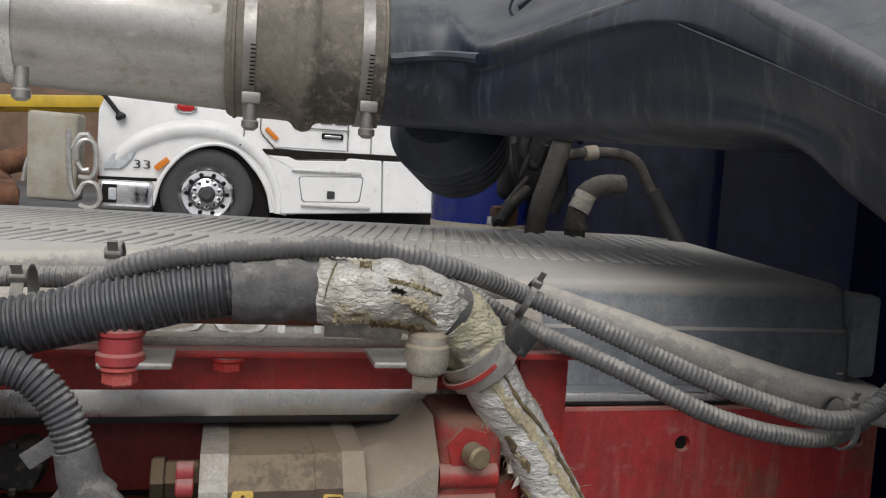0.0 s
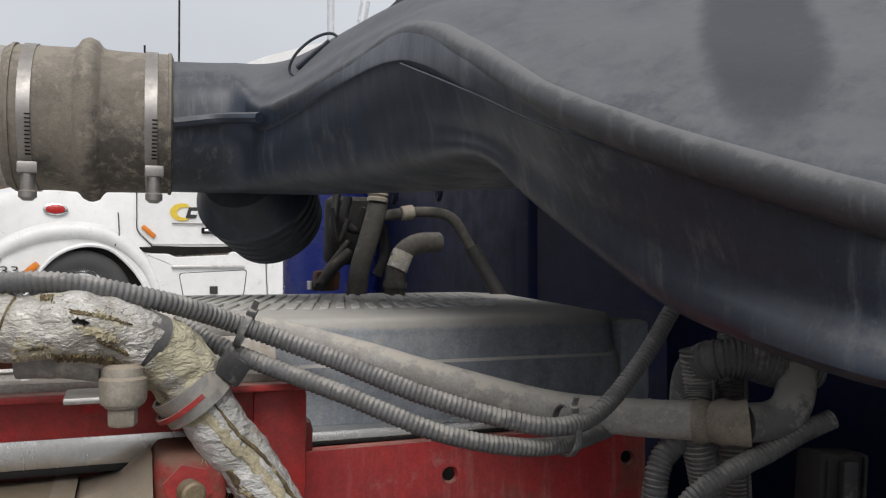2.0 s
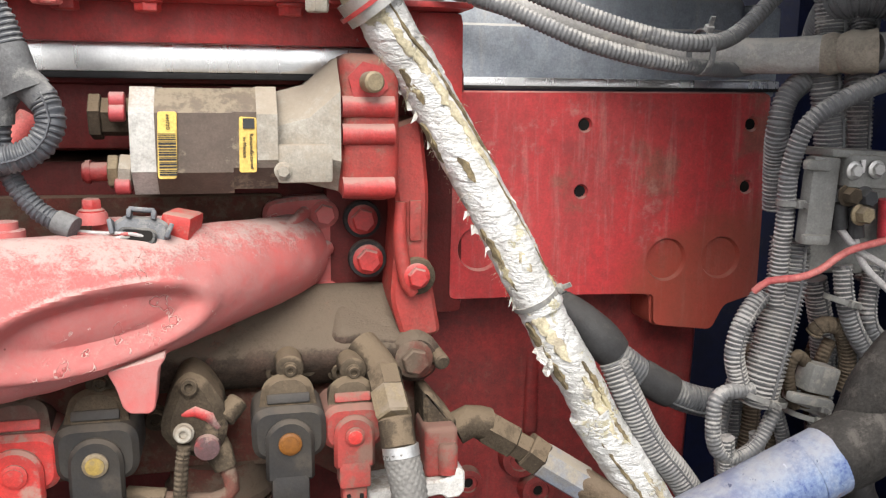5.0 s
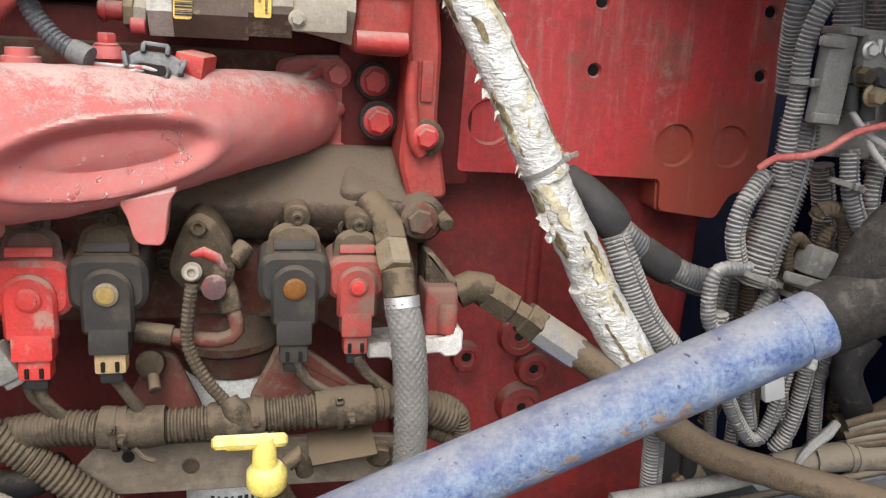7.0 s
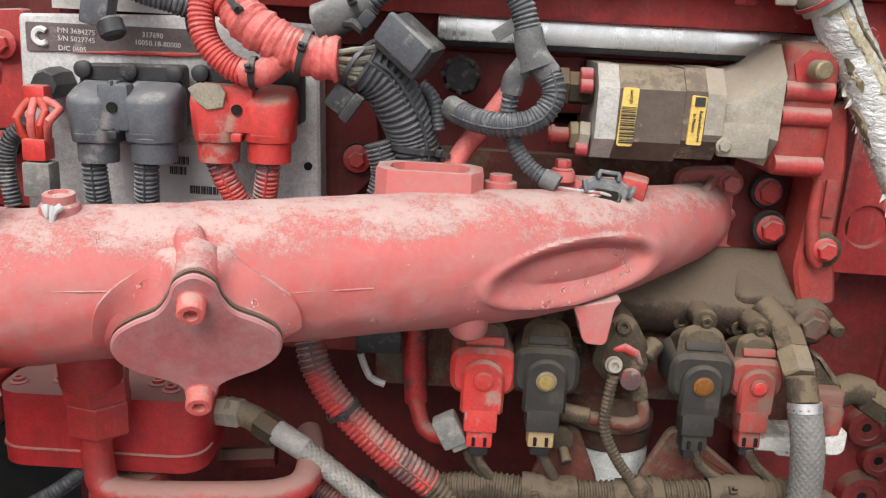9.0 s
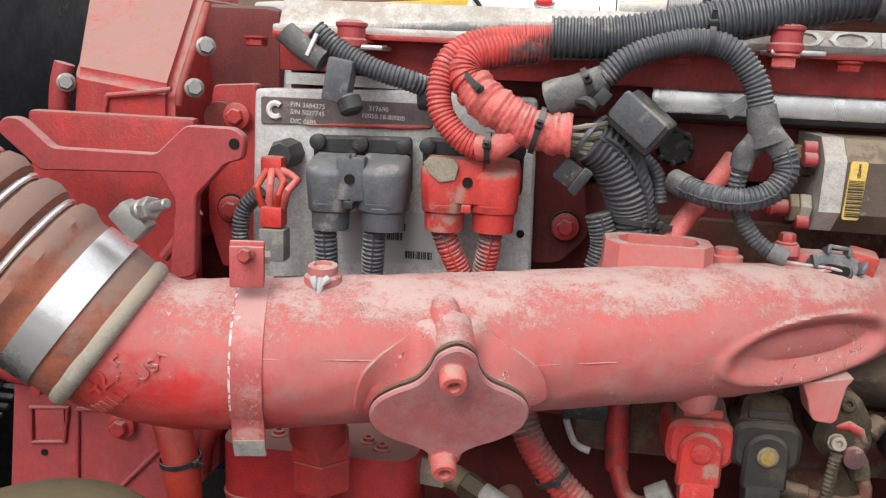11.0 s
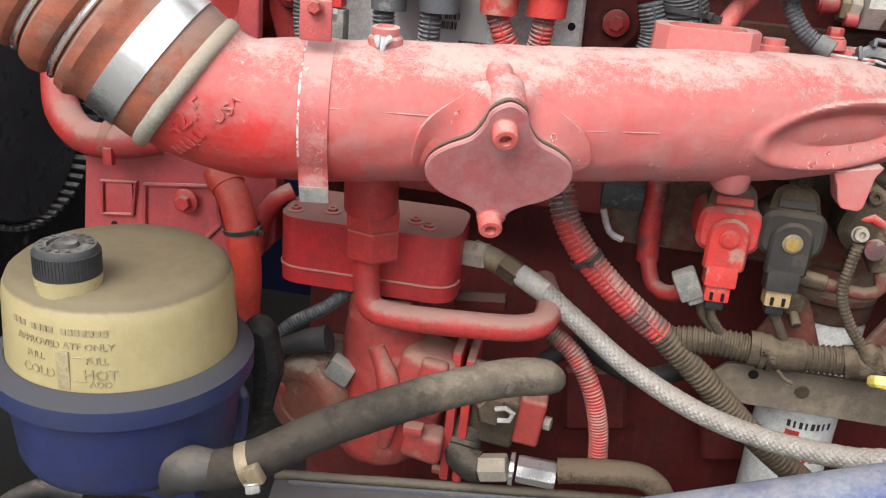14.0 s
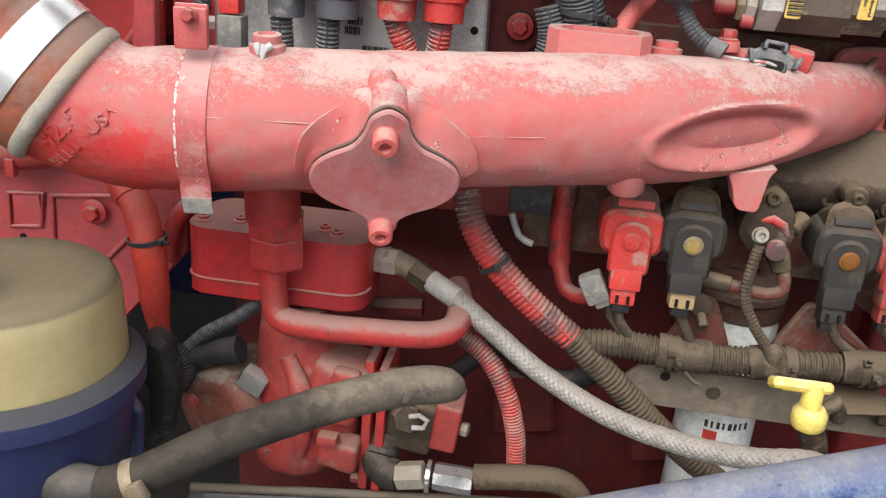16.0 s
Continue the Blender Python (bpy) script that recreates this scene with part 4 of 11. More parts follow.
def text_mesh(body, size, place, depth=0.0004, align="CENTER"):
    """Letters as a mesh, standing in the x, z plane of the pose place and facing its -y."""
    cu = bpy.data.curves.new("lettering", "FONT")
    cu.body, cu.size, cu.extrude, cu.align_x, cu.align_y = body, size, depth, align, "CENTER"
    cu.resolution_u = 2
    ob = bpy.data.objects.new("lettering", cu)
    scene.collection.objects.link(ob)
    bpy.context.view_layer.update()
    me = ob.evaluated_get(bpy.context.evaluated_depsgraph_get()).to_mesh()
    bm = bmesh.new()
    bm.from_mesh(me)
    ob.to_mesh_clear()
    bpy.data.objects.remove(ob)
    bpy.data.curves.remove(cu)
    bm.transform(place @ pose(0, 0, 0, 90, 0, 0))
    return bm


def conduit(name, points, radius, material="loom", label="", category="conduit", parent=None, pitch=0.0043, seg=14, group="engine wiring harness", depth=0.11):
    """Split corrugated conduit with the edge of its lengthwise slit."""
    tube = corrugated(points, radius, pitch, depth, seg)
    path = spline(points, 0.012)
    edge = [p + (u * 0.6 - v * 0.8) * radius * 0.985 for p, (u, v) in zip(path, frames_along(path))]
    slit = sweep(edge, radius * 0.085, 5, smooth=False)
    if parent:
        ob = part(name, tube, material, parent, label)
    else:
        ob = thing(name, V(points[0]), label, category, group)
        part("corrugated_tube", tube, material, ob)
    part("slit_edge", slit, material, ob)
    return ob


def hose(name, points, radius, material="rubber", label="", category="hose", parent=None, seg=18, step=0.012, group=""):
    bm = sweep(points, radius, seg, step)
    if parent:
        return part(name, bm, material, parent, label)
    return solid(name, bm, material, label, category, group)


def woven(points, radius, turns=7, length=0.0075, depth=0.085, seg=84, step=0.0010):
    """Hose cover of flat strands crossing at a slant, one over and one under."""
    path = spline(points, step)
    bm = bmesh.new()
    rows = []
    for i, (p, (a, b)) in enumerate(zip(path, frames_along(path))):
        ring = []
        z = i * step / length * math.pi
        for q in range(seg):
            ang = 2 * math.pi * q / seg
            u, v = ang * turns + z, ang * turns - z
            over = math.sin((u + v) * 0.5) * math.sin((u - v) * 0.5)
            w = 1.0 + depth * min(abs(math.sin(u)), abs(math.sin(v))) ** 0.8 * (1.0 if over > 0 else 0.75) - depth * 0.7
            ring.append(bm.verts.new(p + (a * math.cos(ang) + b * math.sin(ang)) * radius * w))
        rows.append(ring)
    for r0, r1 in zip(rows, rows[1:]):
        for q in range(seg):
            bm.faces.new((r0[q], r0[(q + 1) % seg], r1[(q + 1) % seg], r1[q]))
    return bm


# ---- the yard ----


def yard_height(x, y):
    t = min(1.0, max(0.0, (y - 3.0) / 4.5))
    return 0.67 * t * t * (3 - 2 * t)


def build_ground():
    xs = [-600, -200, -60, -30, -16, -10, -6, -3, 0, 3, 6, 10, 16, 30, 60, 200, 600]
    ys = [-600, -200, -60, -20, -8, -3, 0, 1.5, 3, 3.75, 4.5, 5.25, 6, 6.75, 7.5, 9, 11, 14, 18, 24, 34, 60, 200, 600]
    bm = bmesh.new()
    grid = [[bm.verts.new((x, y, yard_height(x, y) + 0.02 * noise.noise(Vector((x, y, 0)) * 0.7))) for x in xs] for y in ys]
    for r0, r1 in zip(grid, grid[1:]):
        for k in range(len(xs) - 1):
            bm.faces.new((r0[k], r0[k + 1], r1[k + 1], r1[k]))
    solid("ground", bm, "asphalt", "wet grey gravel truck yard with patches of old snow", "ground", kind="structure")


build_ground()


def build_backdrop():
    bm = bmesh.new()
    pts = []
    for k in range(60):
        x = -140 + k * 4.2
        pts.append((x, 62 + 3 * math.sin(k), 0.4, 7.4 + 2.2 * noise.noise(Vector((k * 0.37, 0, 0))) + 1.2 * noise.noise(Vector((k * 1.7, 3, 0)))))
    rows = [[bm.verts.new((x, y + 0.3 * j, z0 + (h - z0) * j / 3)) for j in range(4)] for x, y, z0, h in pts]
    for a, b in zip(rows, rows[1:]):
        for j in range(3):
            bm.faces.new((a[j], b[j], b[j + 1], a[j + 1]))
    solid("backdrop", bm, "bark", "low brown brush along the far edge of the yard", "brush", kind="structure")


build_backdrop()


def bare_tree(base, height, seed):
    rng = random.Random(seed)
    root = thing("bare_tree", base, "leafless grey tree standing at the edge of the yard", "tree", "bare trees behind the yard")
    trunk = bmesh.new()
    crown = bmesh.new()
    top = V(base) + Vector((rng.uniform(-0.4, 0.4), 0, height))
    sweep([base, V(base).lerp(top, 0.5) + Vector((rng.uniform(-0.2, 0.2), 0, 0)), top], [0.13, 0.08, 0.015], 6, 1.5, bm=trunk)
    for k in range(26):
        f = 0.25 + 0.72 * k / 26
        p = V(base).lerp(top, f)
        a = rng.uniform(0, 6.28)
        L = (1.1 - f) * height * rng.uniform(0.2, 0.34)
        q = p + Vector((math.cos(a) * L * 0.55, math.sin(a) * L * 0.3, L * 0.85))
        sweep([p, p.lerp(q, 0.5) + Vector((0, 0, -0.05 * L)), q], [0.03, 0.02, 0.008], 4, 1.0, bm=crown)
        for j in range(3):
            s = p.lerp(q, rng.uniform(0.3, 0.8))
            e = s + Vector((rng.uniform(-0.5, 0.5), rng.uniform(-0.2, 0.2), rng.uniform(0.3, 0.9))) * L * 0.5
            sweep([s, e], [0.012, 0.005], 3, 2.0, bm=crown)
    part("trunk", trunk, "bark", root)
    part("crown", crown, "bark", root, "bare branches and twigs")
    return root


rngt = random.Random(4)
trees = [bare_tree((0, 0, 0), 9.0, 11), bare_tree((0, 0, 0), 11.0, 12), bare_tree((0, 0, 0), 8.0, 13)]
for k in range(190):
    m = pose(-46 + k * 0.45 + rngt.uniform(-0.8, 0.8), 50 + rngt.uniform(-6, 8), 0.66, 0, 0, rngt.uniform(0, 360))
    if k < 3:
        trees[k].matrix_basis = m
    else:
        copy_thing(trees[k % 3], m)


def evergreen(base, height, seed):
    rng = random.Random(seed)
    root = thing("evergreen_tree", base, "dark green conifer among the bare trees", "tree", "conifers behind the yard")
    part("trunk", sweep([base, V(base) + Vector((0, 0, height))], [0.12, 0.02], 6, 2.0), "bark", root)
    bm = bmesh.new()
    for k in range(420):
        f = rng.random() ** 0.8
        a = rng.uniform(0, 6.28)
        r = (1 - f) * height * 0.2 * rng.uniform(0.3, 1.0)
        p = V(base) + Vector((math.cos(a) * r, math.sin(a) * r, height * (0.08 + 0.92 * f)))
        d = Vector((math.cos(a), math.sin(a), -0.35)) * 0.35
        s = Vector((-math.sin(a), math.cos(a), 0.1)) * 0.12
        bm.faces.new([bm.verts.new(q) for q in (p - s, p + d, p + s, p - d * 0.4)])
    part("crown", bm, "needle", root, smooth=0)
    return root


ever = evergreen((0, 0, 0), 6.5, 3)
ever.matrix_basis = pose(-9.5, 46, 0.66)
for x, y, s in ((-7.6, 47, 50), (-12.5, 49, 120), (-3.4, 50, 200), (-16, 45, 20), (4, 48, 90), (9, 46, 10)):
    copy_thing(ever, pose(x, y, 0.66, 0, 0, s))


def build_far_lot():
    # rusty sheet wall and yellow boom behind the scrap
    bm = block((-9.5, 24.0, 1.9), (14, 0.15, 3.2), 0.02)
    solid("sheet_wall", bm, "wood_brown", "rust-brown sheet metal wall behind the scrap pile", "wall", kind="structure")
    boom = thing("crane_boom", (-6.9, 15.0, 0.67), "yellow steel crane boom lying across the scrap yard", "crane boom")
    part("beam", block((-3.099, 15.000, 2.289), (7.0, 0.3, 0.2), 0.03, (0, -4, 0)), "crane_yellow", boom)
    part("strut", block((-3.074, 15.300, 2.173), (6.0, 0.1, 0.06), 0.01, (0, -4, 0)), "crane_yellow", boom)
    for px in (-4.9, -8.8):
        part("leg", block((px, 15.2, 1.6), (0.14, 0.14, 1.9), 0.02), "crane_yellow", boom)
    rng = random.Random(7)
    for k in range(26):
        x, y = rng.uniform(-5.6, -2.95), rng.uniform(12.5, 15)
        h = 0.67 + rng.uniform(0.05, 0.75)
        a = rng.uniform(0, 3.1)
        L, r = rng.uniform(0.3, 0.9), rng.uniform(0.12, 0.34)
        d = Vector((math.cos(a), math.sin(a) * 0.6, rng.uniform(-0.2, 0.3))).normalized() * L * 0.5
        c = Vector((x, y, h))
        b = lathe([(r * 0.8, 0), (r, 0.04), (r, L * 0.9), (r * 0.55, L), (r * 0.5, L * 0.8)], c - d, d, 14)
        rough_up(b, 0.05, 4.0, k)
        solid("scrap_drum", b, "rust" if k % 4 else "crane_yellow", "rusted scrap drum lying on the heap", "scrap", "scrap heap")
    for k in range(10):
        c = Vector((rng.uniform(-4.3, -2.7), rng.uniform(10.6, 12.4), 0.70))
        b = block(c, (rng.uniform(0.2, 0.5), rng.uniform(0.2, 0.5), 0.1), 0.03, (0, 0, rng.uniform(0, 90)))
        rough_up(b, 0.06, 5.0, k)
        solid("snow_lump", b, "snow", "dirty lump of old snow on the gravel", "snow", "snow lumps on the yard")
    b = bmesh.new()
    bmesh.ops.create_grid(b, x_segments=20, y_segments=8, size=1)
    for v in b.verts:
        v.co = Vector((v.co.x * 4 + 2.6, v.co.y * 0.9 + 7.9, 0.69 + 0.035 * noise.noise(v.co * 3)))
    solid("snow_patch", b, "snow", "thin patch of old snow on the gravel", "snow")
    blk = thing("concrete_block", (-1.889, 10.400, 1.029), "stained pale concrete barrier block", "concrete block")
    part("body", rough_up(block((-1.898, 10.400, 1.464), (0.52, 0.5, 0.98), 0.05, segments=3), 0.02, 6), "concrete", blk)
    part("lifting_eye", sweep([(-2.211, 10.300, 1.173), (-2.180, 10.300, 1.363), (-2.114, 10.300, 1.543)], 0.03, 8), "steel", blk)


build_far_lot()

# ---- the white tractor unit across the yard ----
TY = 9.5


def build_white_truck():
    t = thing("semi_truck", (0.5, TY, 0.67), "white semi truck with a chrome bumper parked across the yard", "truck")

    def side(name, pts, y, thick, material, parent, r=0.03, bevel=0.012, label=""):
        return part(name, plate(round_outline(pts, r, 5), thick, Matrix.Translation((0, y, 0)), bevel), material, parent, label)

    def line(name, pts, r, material, parent, y=9.485, label=""):
        return part(name, sweep([(x, y, z) for x, z in pts], r, 8, 0.06), material, parent, label)
    # hood: crowned shell with the front wheel opening cut out of its side
    opening = [(-0.776, 1.015), (-0.70, 1.30), (-0.551, 1.52), (-0.40, 1.64), (-0.223, 1.70), (-0.06, 1.70), (0.098, 1.64), (0.292, 1.446), (0.417, 1.233), (0.47, 1.0)]
    outline = [(-1.32, 1.285), (-1.352, 1.66), (-1.345, 2.0), (-1.30, 2.10), (-1.18, 2.185), (-0.75, 2.30), (-0.2, 2.39), (0.40, 2.45), (0.40, 1.85), (0.52, 1.55), (0.60, 1.2), (0.63, 0.97)] + opening[::-1] + [(-0.80, 1.285)]
    secs = []
    for off, inset in ((0.0, 0.05), (0.02, 0.015), (0.10, 0.0), (0.5, -0.08), (1.2, -0.12), (1.9, -0.08), (2.38, 0.0), (2.4, 0.04)):
        secs.append([Vector((x + (max(0.0, inset) * 0.6 if x < -1.0 else 0.0), TY + off, z - (inset if z > 1.95 else 0.0))) for x, z in outline])
    bm = bmesh.new()
    rows = [[bm.verts.new(p) for p in q] for q in secs]
    n = len(outline)
    for a, b in zip(rows, rows[1:]):
        for k in range(n):
            bm.faces.new((a[k], a[(k + 1) % n], b[(k + 1) % n], b[k]))
    bm.faces.new(rows[0])
    bm.faces.new(rows[-1][::-1])
    hood = part("hood", bm, "white", t, smooth=50)
    # swelling front wing with its lip
    wing = [(-1.21, 1.36), (-1.10, 1.54), (-0.90, 1.70), (-0.61, 1.82), (-0.299, 1.86), (-0.026, 1.83), (0.13, 1.76), (0.29, 1.64), (0.44, 1.45), (0.53, 1.22), (0.55, 0.99)]
    part("wing", sweep([(x, TY + 0.02, z) for x, z in wing], [0.03, 0.07, 0.09, 0.095, 0.095, 0.09, 0.085, 0.08, 0.07, 0.06, 0.05], 16, 0.05), "white", hood)
    line("wheel_arch", opening, 0.022, "white", hood, 9.47)
    # solid near-black block, the shade of the hollow arch put into its colour
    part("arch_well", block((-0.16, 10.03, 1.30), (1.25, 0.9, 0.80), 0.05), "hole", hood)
    line("shut_line", [(0.13, 2.05), (0.139, 1.90), (0.139, 1.80), (0.10, 1.70)], 0.006, "hole", hood, 9.452)
    line("shut_line", [(0.139, 1.80), (0.24, 1.73), (0.30, 1.66)], 0.005, "hole", hood, 9.452)
    # cab and sleeper
    cab = [(0.30, 1.66), (0.31, 2.40), (0.37, 2.62), (0.875, 3.55), (1.697, 3.90), (2.641, 4.22), (3.951, 4.48), (5.2, 4.15), (5.4, 1.12), (2.27, 1.66)]
    bm = bmesh.new()
    rows = [[bm.verts.new((x, TY + off + (0.22 if z > 2.6 and off == 0 else 0) - (0.22 if z > 2.6 and off > 2 else 0), z)) for x, z in cab] for off in (0.0, 2.4)]
    n = len(cab)
    for k in range(n):
        bm.faces.new((rows[0][k], rows[0][(k + 1) % n], rows[1][(k + 1) % n], rows[1][k]))
    bm.faces.new(rows[0])
    bm.faces.new(rows[1][::-1])
    bmesh.ops.bevel(bm, geom=bm.edges[:], offset=0.05, segments=3, affect="EDGES")
    body = part("cab", bm, "white", t)
    part("side_window", plate([(0, 0), (0.02, 0.32), (0.5, 0.34), (0.62, 0.06), (0.6, 0)], 0.12, Matrix.Translation(Vector((0.607, 9.460, 2.377)))), "glass_dark", body)
    part("windscreen", plate([(0, 0), (0.3, 0.24), (0.5, 0.24), (0.49, 0)], 0.12, Matrix.Translation(Vector((0.031, 9.470, 2.421)))), "glass_teal", body, "green tinted windscreen")
    door = side("door", [(0.318, 2.36), (0.322, 1.87), (0.47, 1.715), (1.265, 1.722), (1.25, 2.36)], 9.488, 0.03, "white", body, 0.03, 0.006)
    line("shut_line", [(0.311, 2.30), (0.314, 2.04), (0.32, 1.87), (0.39, 1.785), (0.468, 1.706)], 0.005, "hole", door)
    line("shut_line", [(1.259, 2.30), (1.266, 2.0), (1.275, 1.72)], 0.005, "hole", door)
    line("shut_line", [(1.515, 2.30), (1.525, 2.0), (1.536, 1.71)], 0.005, "hole", body)
    part("door_handle", block((1.096, 9.470, 1.873), (0.24, 0.04, 0.066), 0.025), "hole", door, "black handle recess")
    part("door_handle", block((1.096, 9.452, 1.870), (0.19, 0.03, 0.032), 0.014), "chrome", door, "chrome pull handle")
    arc = [radians(v) for v in range(60, 301, 16)]
    swoosh = [(0.775 + 0.125 * math.cos(a), 2.07 + 0.095 * math.sin(a)) for a in arc] + [(0.805 + 0.085 * math.cos(a), 2.065 + 0.058 * math.sin(a)) for a in arc[::-1]]
    side("badge", swoosh, 9.476, 0.02, "yellow", door, 0, 0, "yellow sweep of the haulier emblem")
    for x, w in ((0.81, 0.11), (0.955, 0.13), (1.115, 0.13)):
        side("badge", [(x, 2.005), (x + w, 2.005), (x + w + 0.035, 2.125), (x + 0.035, 2.125)], 9.472, 0.014, "ink", door, 0.012, 0, "black slanted block of the haulier emblem")
        side("badge_inset", [(x + 0.05, 2.045), (x + w + 0.01, 2.045), (x + w + 0.02, 2.085), (x + 0.06, 2.085)], 9.469, 0.004, "white", door, 0.004, 0)
    part("badge", block((0.979, 9.470, 1.945), (0.62, 0.008, 0.014), 0.002), "moss_grey", door, "grey bar of small print")
    part("marker_lamp", block((0.435, 9.470, 1.855), (0.17, 0.03, 0.05), 0.012, (0, 42, 0)), "lamp_orange", body)
    part("marker_lamp", block((-0.692, 9.452, 1.458), (0.17, 0.03, 0.065), 0.015, (0, -42, 0)), "lamp_orange", hood)
    for r, dep, material, words in ((0.118, 0.012, "chrome", "chrome rim of the emblem"), (0.092, 0.018, "lamp_red", "red oval maker emblem")):
        bm = lathe([(r, 0), (r, dep), (r * 0.9, dep + 0.004)], (0, 0, 0), (0, -1, 0), 28)
        bm.transform(Matrix.Translation((-0.471, 9.478, 2.073)) @ Matrix.Diagonal((1, 1, 0.52, 1)))
        part("emblem", bm, material, hood, words)
    side("headlamp", [(-1.279, 1.364), (-1.255, 1.45), (-1.179, 1.542), (-0.956, 1.579), (-0.996, 1.483), (-1.089, 1.379)], 9.468, 0.06, "lamp_clear", hood, 0.03, 0.012)
    part("unit_number", text_mesh("33", 0.13, Matrix.Translation(Vector((-0.891, 9.478, 1.436))) @ Matrix.Diagonal((1.5, 1, 1, 1))), "ink", hood)
    bump = part("bumper", rough_up(block((-1.04, 9.80, 1.105), (0.56, 0.76, 0.325), 0.07, segments=4), 0.006, 4), "chrome", t)
    line("lip_gap", [(-1.33, 1.278), (-1.05, 1.282), (-0.74, 1.287)], 0.016, "hole", bump, 9.50)
    part("fog_lamp", block((-1.20, 9.43, 1.12), (0.15, 0.05, 0.20), 0.03), "hole", bump, "dark lamp recess")
    part("fog_lens", block((-1.17, 9.412, 1.12), (0.08, 0.03, 0.13), 0.02), "lamp_clear", bump)
    guard = line("grille_guard", [(-1.606, 1.753), (-1.60, 1.45), (-1.569, 1.17), (-1.514, 1.059)], 0.03, "steel", t, 9.42, "bent steel tube grille guard")
    for pts in ([(-1.528, 1.45), (-1.528, 1.57), (-1.48, 1.648), (-1.388, 1.654), (-1.34, 1.567), (-1.336, 1.36), (-1.387, 1.269), (-1.5, 1.275)], [(-1.506, 1.09), (-1.447, 1.209), (-1.344, 1.214), (-1.295, 1.114), (-1.295, 1.01), (-1.377, 0.951), (-1.492, 0.981)], [(-1.56, 1.56), (-1.492, 1.704), (-1.421, 1.715), (-1.39, 1.66)], [(-1.52, 1.42), (-1.46, 1.34), (-1.40, 1.35)]):
        line("bar", pts, 0.03, "steel", guard, 9.40)
    line("mirror_arm", [(-1.314, 2.175), (-1.216, 2.057), (-1.13, 1.95)], 0.024, "rubber", t, 9.45)
    part("mirror", sweep([(-1.135, 9.45, 1.96), (-1.115, 9.45, 1.925), (-1.10, 9.45, 1.90)], [0.03, 0.058, 0.045], 14, 0.01), "rubber", t)
    # side fairing with its step wells
    fair = side("side_fairing", [(0.40, 1.622), (0.627, 1.621), (0.709, 1.585), (1.259, 1.612), (1.281, 1.645), (1.66, 1.640), (1.690, 1.052), (0.56, 0.985), (0.54, 1.25)], 9.452, 0.3, "white", t, 0.02, 0.014)
    side("side_fairing", [(1.675, 1.640), (2.242, 1.650), (2.271, 1.079), (1.700, 1.053)], 9.456, 0.3, "white", t, 0.02, 0.012)
    side("seam", [(0.740, 1.412), (1.465, 1.450), (1.430, 1.158), (0.790, 1.132)], 9.4495, 0.01, "hole", fair, 0.04, 0)
    side("locker_door", [(0.748, 1.406), (1.457, 1.443), (1.422, 1.164), (0.798, 1.139)], 9.445, 0.012, "white", fair, 0.04, 0.003)
    part("latch", block((1.105, 9.436, 1.227), (0.085, 0.02, 0.085), 0.02), "ink", fair)
    part("step_plate", block((1.05, 9.44, 1.480), (0.77, 0.05, 0.035), 0.014), "alu", fair)
    part("step_plate", block((1.165, 9.44, 1.100), (0.77, 0.05, 0.035), 0.014), "alu", fair)
    # near-black strip and block paint the shade below the door and the truck
    side("sill", [(0.341, 1.690), (1.752, 1.710), (2.25, 1.712), (2.25, 1.650), (1.258, 1.632), (0.707, 1.600), (0.353, 1.640)], 9.475, 0.05, "hole", t, 0.01, 0, "dark gap under the cab door")
    part("chassis", block((2.6, 10.7, 0.98), (5.0, 1.6, 0.36), 0.03), "hole", t, "chassis block coloured near-black for the shade under the truck")
    hub = Vector((-0.223, 9.500, 1.156))
    hub.z = 0.67 + 0.49
    for far in (0, 1):
        c = hub + Vector((0, 0.02 + 2.05 * far, 0))
        wheel = part("wheel", lathe([(0.29, 0.30), (0.46, 0.29), (0.49, 0.25), (0.495, 0.12), (0.49, 0.03), (0.46, 0.0), (0.40, -0.012), (0.32, 0.0), (0.29, 0.02)], c, (0, 1, 0), 48, caps=False), "tyre", t)
        part("rim", lathe([(0.305, 0.02), (0.30, -0.004), (0.27, 0.02), (0.25, 0.035), (0.17, 0.035), (0.15, 0.0), (0.09, -0.02), (0.085, 0.02)], c, (0, 1, 0), 40, caps=False), "chrome", wheel)
        part("hub", lathe([(0.085, 0.0), (0.085, -0.05), (0.05, -0.09), (0.001, -0.09)], c, (0, 1, 0), 16), "tyre", wheel)
        if far == 0:
            for k in range(10):
                a = 2 * math.pi * k / 10
                part("vent_hole", lathe([(0.025, 0), (0.025, 0.004)], c + Vector((math.cos(a) * 0.21, 0.031, math.sin(a) * 0.21)), (0, 1, 0), 12), "hole", wheel)
                part("wheel_nut", hex_bolt(c + Vector((math.cos(a + 0.3) * 0.135, 0.0, math.sin(a + 0.3) * 0.135)), (0, -1, 0), 0.02), "chrome", wheel)
    for px, top in ((270, 2.2), (331, 3.0)):
        base = Vector((0.788, 10.400, 3.825)) if px == 331 else Vector((0.403, 10.400, 3.791))
        part("aerial", sweep([base - Vector((0, 0, 1.2)), base + Vector((0, 0, 1.0 if px == 331 else 0.28))], 0.012, 6, 0.5), "rubber", t)
    pipe = Vector((2.502, 9.900, 4.227))
    part("exhaust_stack", rod(pipe - Vector((0, 0, 0.6)), pipe + Vector((0, 0, 0.9)), 0.045, 14), "chrome", t)
    part("horn", rod((2.886, 9.900, 4.437), (2.933, 9.900, 4.718), 0.06, 12), "chrome", t)


build_white_truck()

